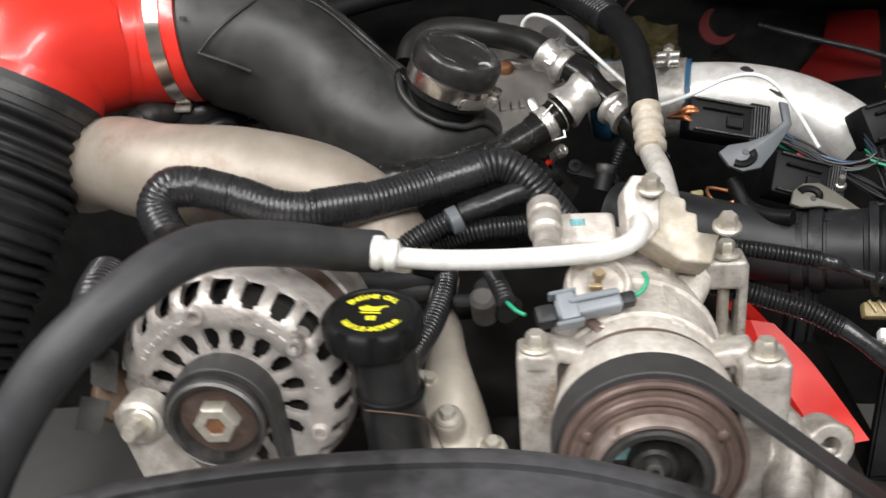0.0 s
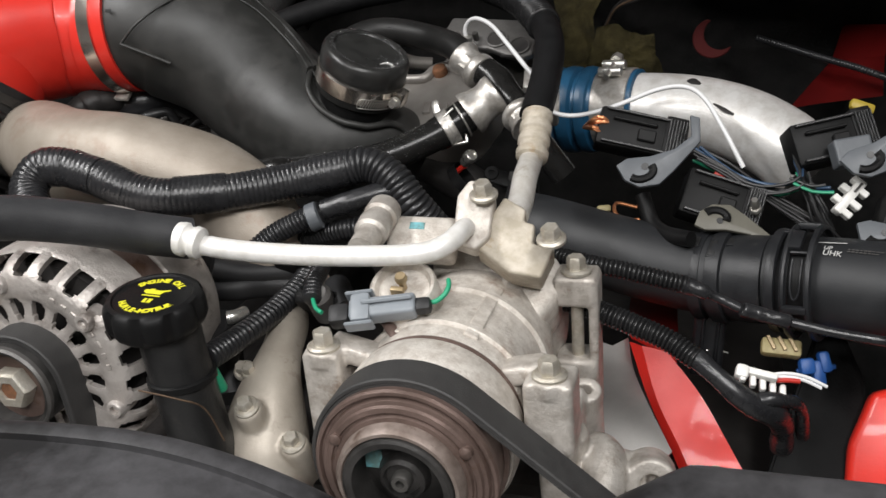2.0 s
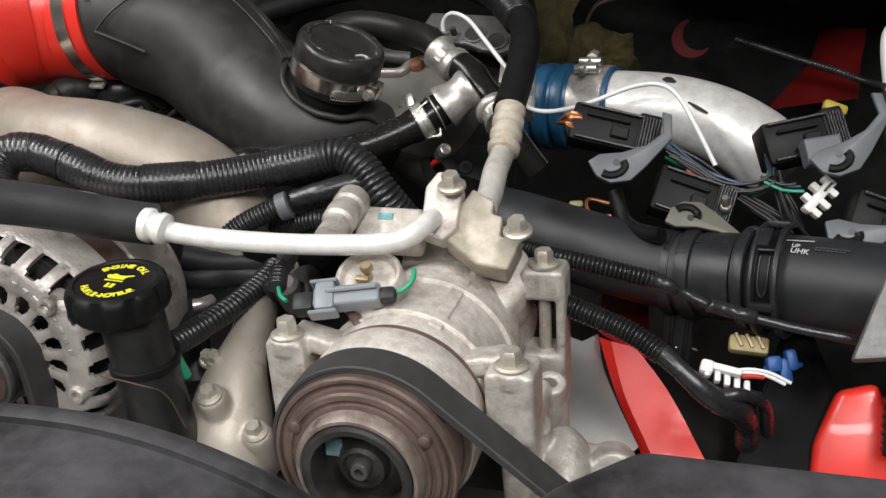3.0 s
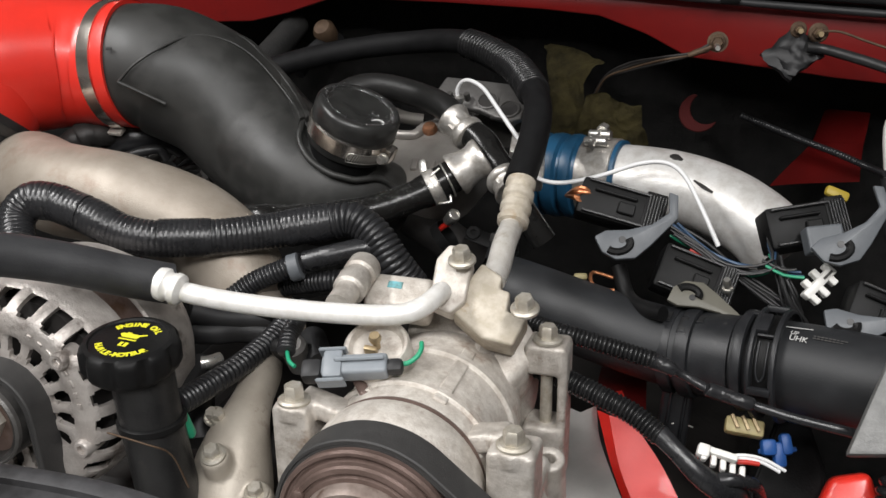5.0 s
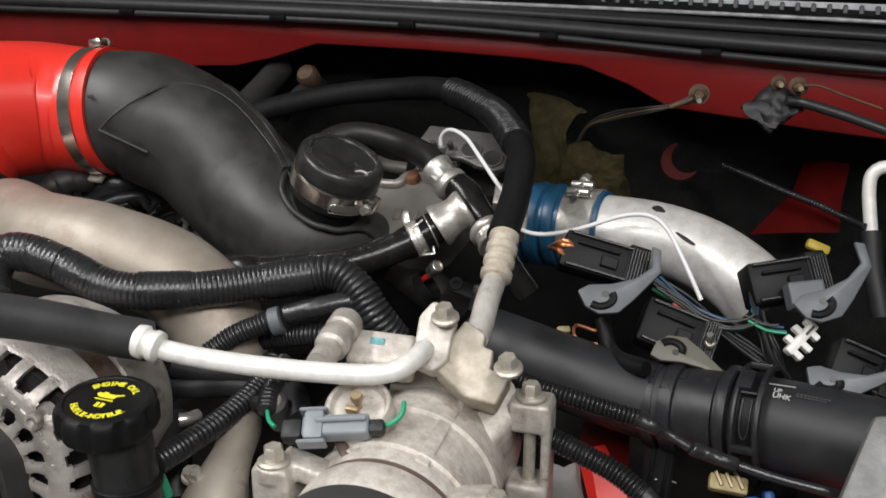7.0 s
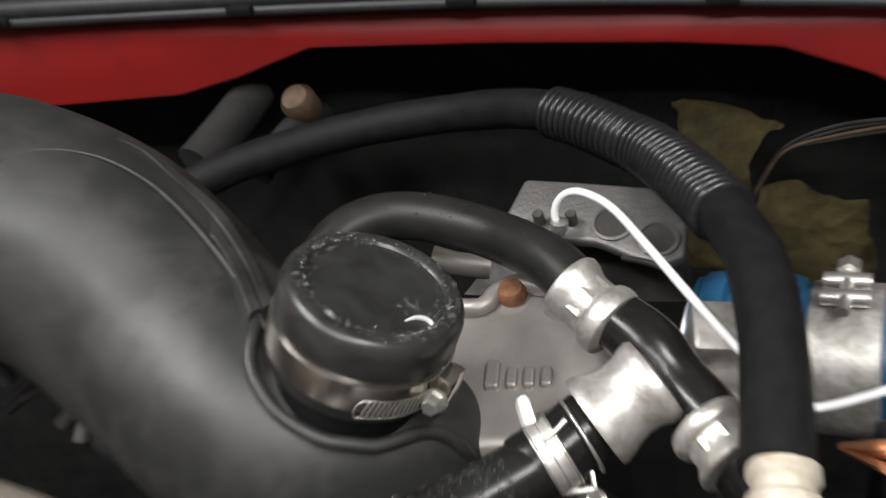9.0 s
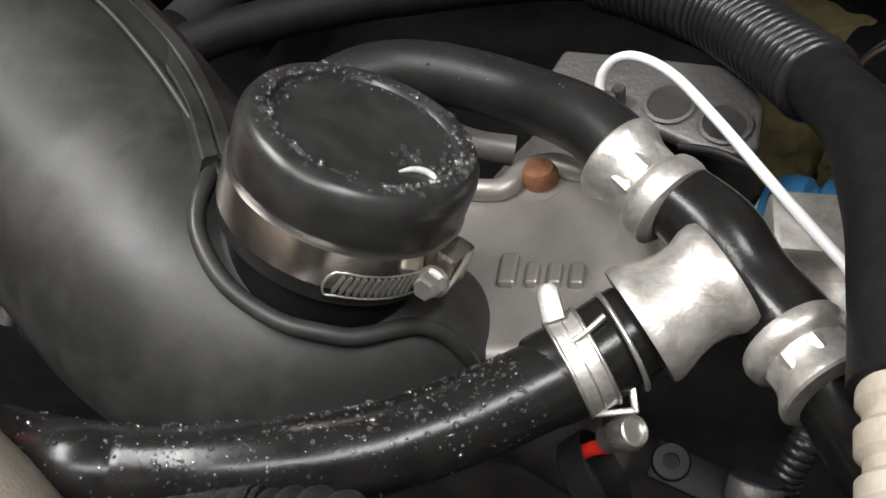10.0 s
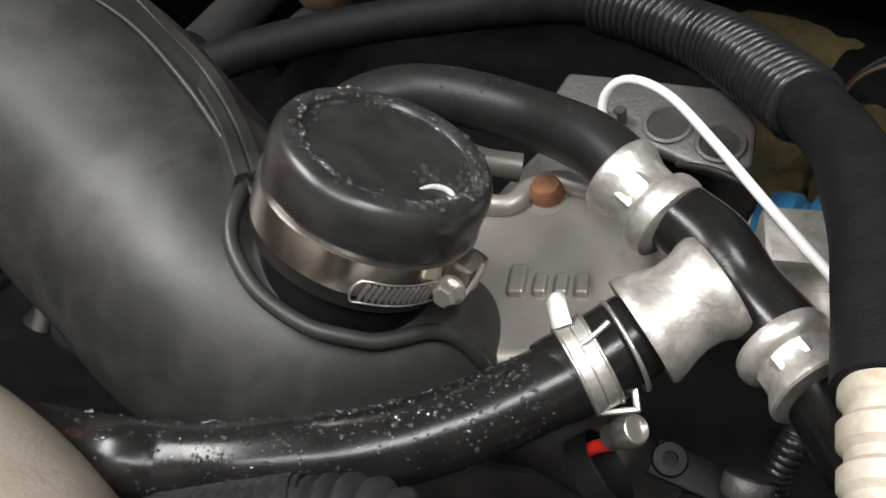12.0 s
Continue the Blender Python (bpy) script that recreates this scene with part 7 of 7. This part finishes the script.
bundle = thing("wire_bundle", "bundle of blue, green and black engine wires", "wiring")
rnd = random.Random(5)
RUNS = ([(0.3963, 0.9361, 1.3098), (0.4183, 0.9340, 1.2969), (0.4403, 0.9297, 1.2847), (0.4633, 0.9274, 1.2816), (0.4805, 0.9298, 1.2891), (0.4769, 0.9495, 1.2984), (0.4869, 0.9577, 1.3089)],
    [(0.3988, 0.9356, 1.3077), (0.4257, 0.9329, 1.2937), (0.4550, 0.9304, 1.2748), (0.4794, 0.9278, 1.2610), (0.5015, 0.9239, 1.2470)],
    [(0.4828, 0.9294, 1.2891), (0.4862, 0.9234, 1.2766), (0.4943, 0.9158, 1.2632), (0.5036, 0.9170, 1.2453)],
    [(0.4761, 0.9296, 1.2882), (0.4900, 0.9262, 1.2833), (0.5032, 0.9246, 1.2831)])
for r_i, run in enumerate(RUNS):
    for k in range((9, 6, 9, 4)[r_i]):
        off = Vector((rnd.uniform(-1, 1), rnd.uniform(-1, 1), rnd.uniform(-1, 1))) * 0.006
        mtl = (wire_blue, wire_black, wire_black, wire_green)[rnd.randrange(4)] if r_i in (0, 3) else wire_black
        smooth(part("wire", tube([(Vector(q) + off + Vector((rnd.uniform(-1, 1), 0, rnd.uniform(-1, 1))) * 0.002)[:] for q in run], 0.0013, 7, 0.006), mtl, bundle), 50)
smooth(part("coil_wire", tube([(0.3499, 0.9154, 1.2678), (0.3323, 0.9154, 1.2711), (0.3331, 0.9034, 1.2660), (0.3419, 0.9021, 1.2607), (0.3530, 0.9031, 1.2615)], 0.0016, 8), copper, bundle, "salmon looped wire"), 50)
tagged(smooth(part("wire_tag", box(0.012, 0.006, 0.010, basis((0.3216, 0.9137, 1.2660), V5, (1, 0, 0.2)), 0.002), cream_plastic), 40), "small cream plastic wire tag", "tag")
tagged(smooth(part("wire_tag", box(0.022, 0.010, 0.008, basis((0.5351, 1.0481, 1.3196), V5, (1, 0, -0.35)), 0.003), yellow_plastic), 40), "yellow plastic tag on a cable", "tag")
ycon = thing("cream_connector", "cream plastic connector with brass pins", "connector")
ym = basis((0.4670, 0.8433, 1.1802), (0.05, -0.7, 0.7), (1, 0, -0.05))
smooth(part("body", box(0.030, 0.014, 0.012, ym, 0.003), cream_plastic, ycon), 40)
for k in range(3):
    part("pin", box(0.003, 0.012, 0.002, ym @ Matrix.Translation((-0.008 + 0.008 * k, 0.002, 0.0068)) @ Matrix.Rotation(0.5, 4, "Z"), 0.0005, 1), brass, ycon)
tagged(smooth(part("blue_connector", join(box(0.012, 0.013, 0.010, basis((0.4862, 0.8380, 1.1684), V5, (1, 0, 0.2)), 0.003), box(0.010, 0.020, 0.010, basis((0.4947, 0.8385, 1.1629), V5, (1, 0, 0.2)), 0.003), box(0.009, 0.017, 0.010, basis((0.4990, 0.8427, 1.1707), V5, (1, 0, 0.3)), 0.003), box(0.030, 0.004, 0.005, basis((0.4935, 0.8432, 1.1639), V5, (1, 0, 0.25)), 0.001)), blue_plastic), 40), "small blue plastic connector", "connector")

# bent line at the far side
ul = thing("hard_line", "bent bare metal line beside the inner fender", "pipe")
smooth(part("line", tube([(0.5910, 1.1221, 1.3188), (0.5858, 1.1327, 1.3552), (0.5874, 1.1370, 1.3728), (0.5991, 1.1366, 1.3805), (0.6219, 1.1316, 1.3791)], 0.0065, 16), pipe_white, ul), 50)
ribbed("cable_sleeve", [(0.4481, 1.2684, 1.3443), (0.4794, 1.2542, 1.3359), (0.5140, 1.2190, 1.3299), (0.5464, 1.1899, 1.3246), (0.5736, 1.1700, 1.3176), (0.5851, 1.1182, 1.3235)], 0.0034, 0.0034, 0.0009, loom_black, ul, "", 12)
smooth(part("boot", tube([(0.5910, 1.1221, 1.3188), (0.5965, 1.1086, 1.2815), (0.6068, 1.0919, 1.2411)], 0.010, 16), rubber, ul), 50)
tagged(smooth(part("grey_bracket", prism([(-0.028, -0.024), (0.02, -0.032), (0.045, 0.03), (0.018, 0.036)], 0.012, basis((0.5423, 0.7492, 1.2580), (0.0, -0.75, 0.65), (0.9, 0.1, 0.3)), 0.004), bracket_grey), 40), "pale grey cast bracket end", "bracket")

# red inner structure low at the side
rs = thing("red_bracket", "bright red painted steel bracket with folded faces", "bracket")
def folded_face(left, ridge, right, thick, name, material, parent, label):
    """A pressed panel with a fold running down it."""
    bm = bmesh.new()
    rows_ = [[bm.verts.new(v) for v in spline([(*q, 0) for q in rail], 0.006)[:22, :3]] for rail in (left, ridge, right)]
    n = min(len(r) for r in rows_)
    for a, b in zip(rows_, rows_[1:]):
        for k in range(n - 1):
            bm.faces.new((a[k], a[k + 1], b[k + 1], b[k]))
    for r in rows_:
        for v in r[n:]:
            bm.verts.remove(v)
    bmesh.ops.recalc_face_normals(bm, faces=bm.faces)
    bmesh.ops.solidify(bm, geom=bm.faces[:], thickness=thick)
    return smooth(part(name, bm, material, parent, label), 25)


folded_face([(0.3498, 0.8503, 1.1733), (0.3671, 0.8222, 1.1390), (0.3897, 0.7953, 1.1032), (0.4040, 0.7760, 1.0807)], [(0.3605, 0.8440, 1.1738), (0.3746, 0.8161, 1.1424), (0.3954, 0.7912, 1.1126), (0.4099, 0.7719, 1.0899)], [(0.3803, 0.8444, 1.1699), (0.4083, 0.8243, 1.1434), (0.4355, 0.7964, 1.1092), (0.4549, 0.7751, 1.0834)], 0.004, "broad_face", red_plastic, rs, "glossy bright red folded face")
sheet([(0.3417, 0.8765, 1.1718), (0.3511, 0.8539, 1.1757), (0.3887, 0.8531, 1.1556), (0.3651, 0.8976, 1.1687)], 0.004, red_plastic, "upper_face", rs, "", 0.002, 6)
sheet([(0.3413, 0.9036, 1.1619), (0.3875, 0.8982, 1.1312), (0.3821, 0.9399, 1.1683), (0.3423, 0.9402, 1.1717)], 0.004, red_paint, "rear_face", rs, "", 0.004, 6)
hex_bolt(rs, (0.4222, 0.7708, 1.1038), (0.1, -0.8, 0.5), 0.014, 0.010, 0.010, brass)
duct = thing("cast_duct", "smooth grey cast duct beside the red bracket", "duct")
folded_face([(0.3172, 0.8625, 1.1671), (0.3216, 0.8355, 1.1499), (0.3294, 0.7943, 1.1330), (0.3364, 0.7556, 1.1077)], [(0.3345, 0.8612, 1.1625), (0.3437, 0.8371, 1.1482), (0.3594, 0.8001, 1.1352), (0.3772, 0.7656, 1.1111)], [(0.3467, 0.8710, 1.1658), (0.3539, 0.8454, 1.1497), (0.3709, 0.8087, 1.1362), (0.3924, 0.7765, 1.1146)], 0.004, "duct_face", duct_cast, duct, "smooth grey cast face with a bright bevel")
rb_ = thing("terminal_cover", "red plastic battery terminal cover", "terminal cover")
smooth(part("cover", prism([(-0.036, -0.040), (-0.030, 0.000), (-0.010, 0.040), (0.018, 0.046), (0.030, 0.000), (0.032, -0.069), (-0.034, -0.069)], 0.03, basis((0.5480, 0.8241, 1.1129), (-0.05, -0.86, 0.5), (0.97, 0.0, 0.1)), 0.006, 3), red_silicone, rb_), 40)
ribbed("cable_loom", [(0.6049, 0.8250, 1.1804), (0.5857, 0.8176, 1.1760), (0.5748, 0.8108, 1.1669), (0.5726, 0.8032, 1.1485), (0.5732, 0.7946, 1.1254)], 0.0115, 0.0058, 0.0030, loom_gloss, rb_, "black corrugated battery cable loom", 20)
bp_ = tagged(smooth(part("relay_box", prism([(-0.05, -0.09), (0.045, -0.09), (0.045, 0.03), (0.03, 0.075), (0.012, 0.075)], 0.01, basis((0.4896, 0.8404, 1.1196), (0.05, -0.75, 0.65), (0.97, 0.1, 0)), 0.003), matte_black), 40), "black plastic relay box beside the terminal cover", "relay box")
smooth(part("lid", prism([(-0.046, -0.086), (0.041, -0.086), (0.041, 0.028), (0.028, 0.070), (0.013, 0.070)], 0.003, basis((0.4899, 0.8355, 1.1239), (0.05, -0.75, 0.65), (0.97, 0.1, 0)), 0.001), matte_black, bp_), 40)
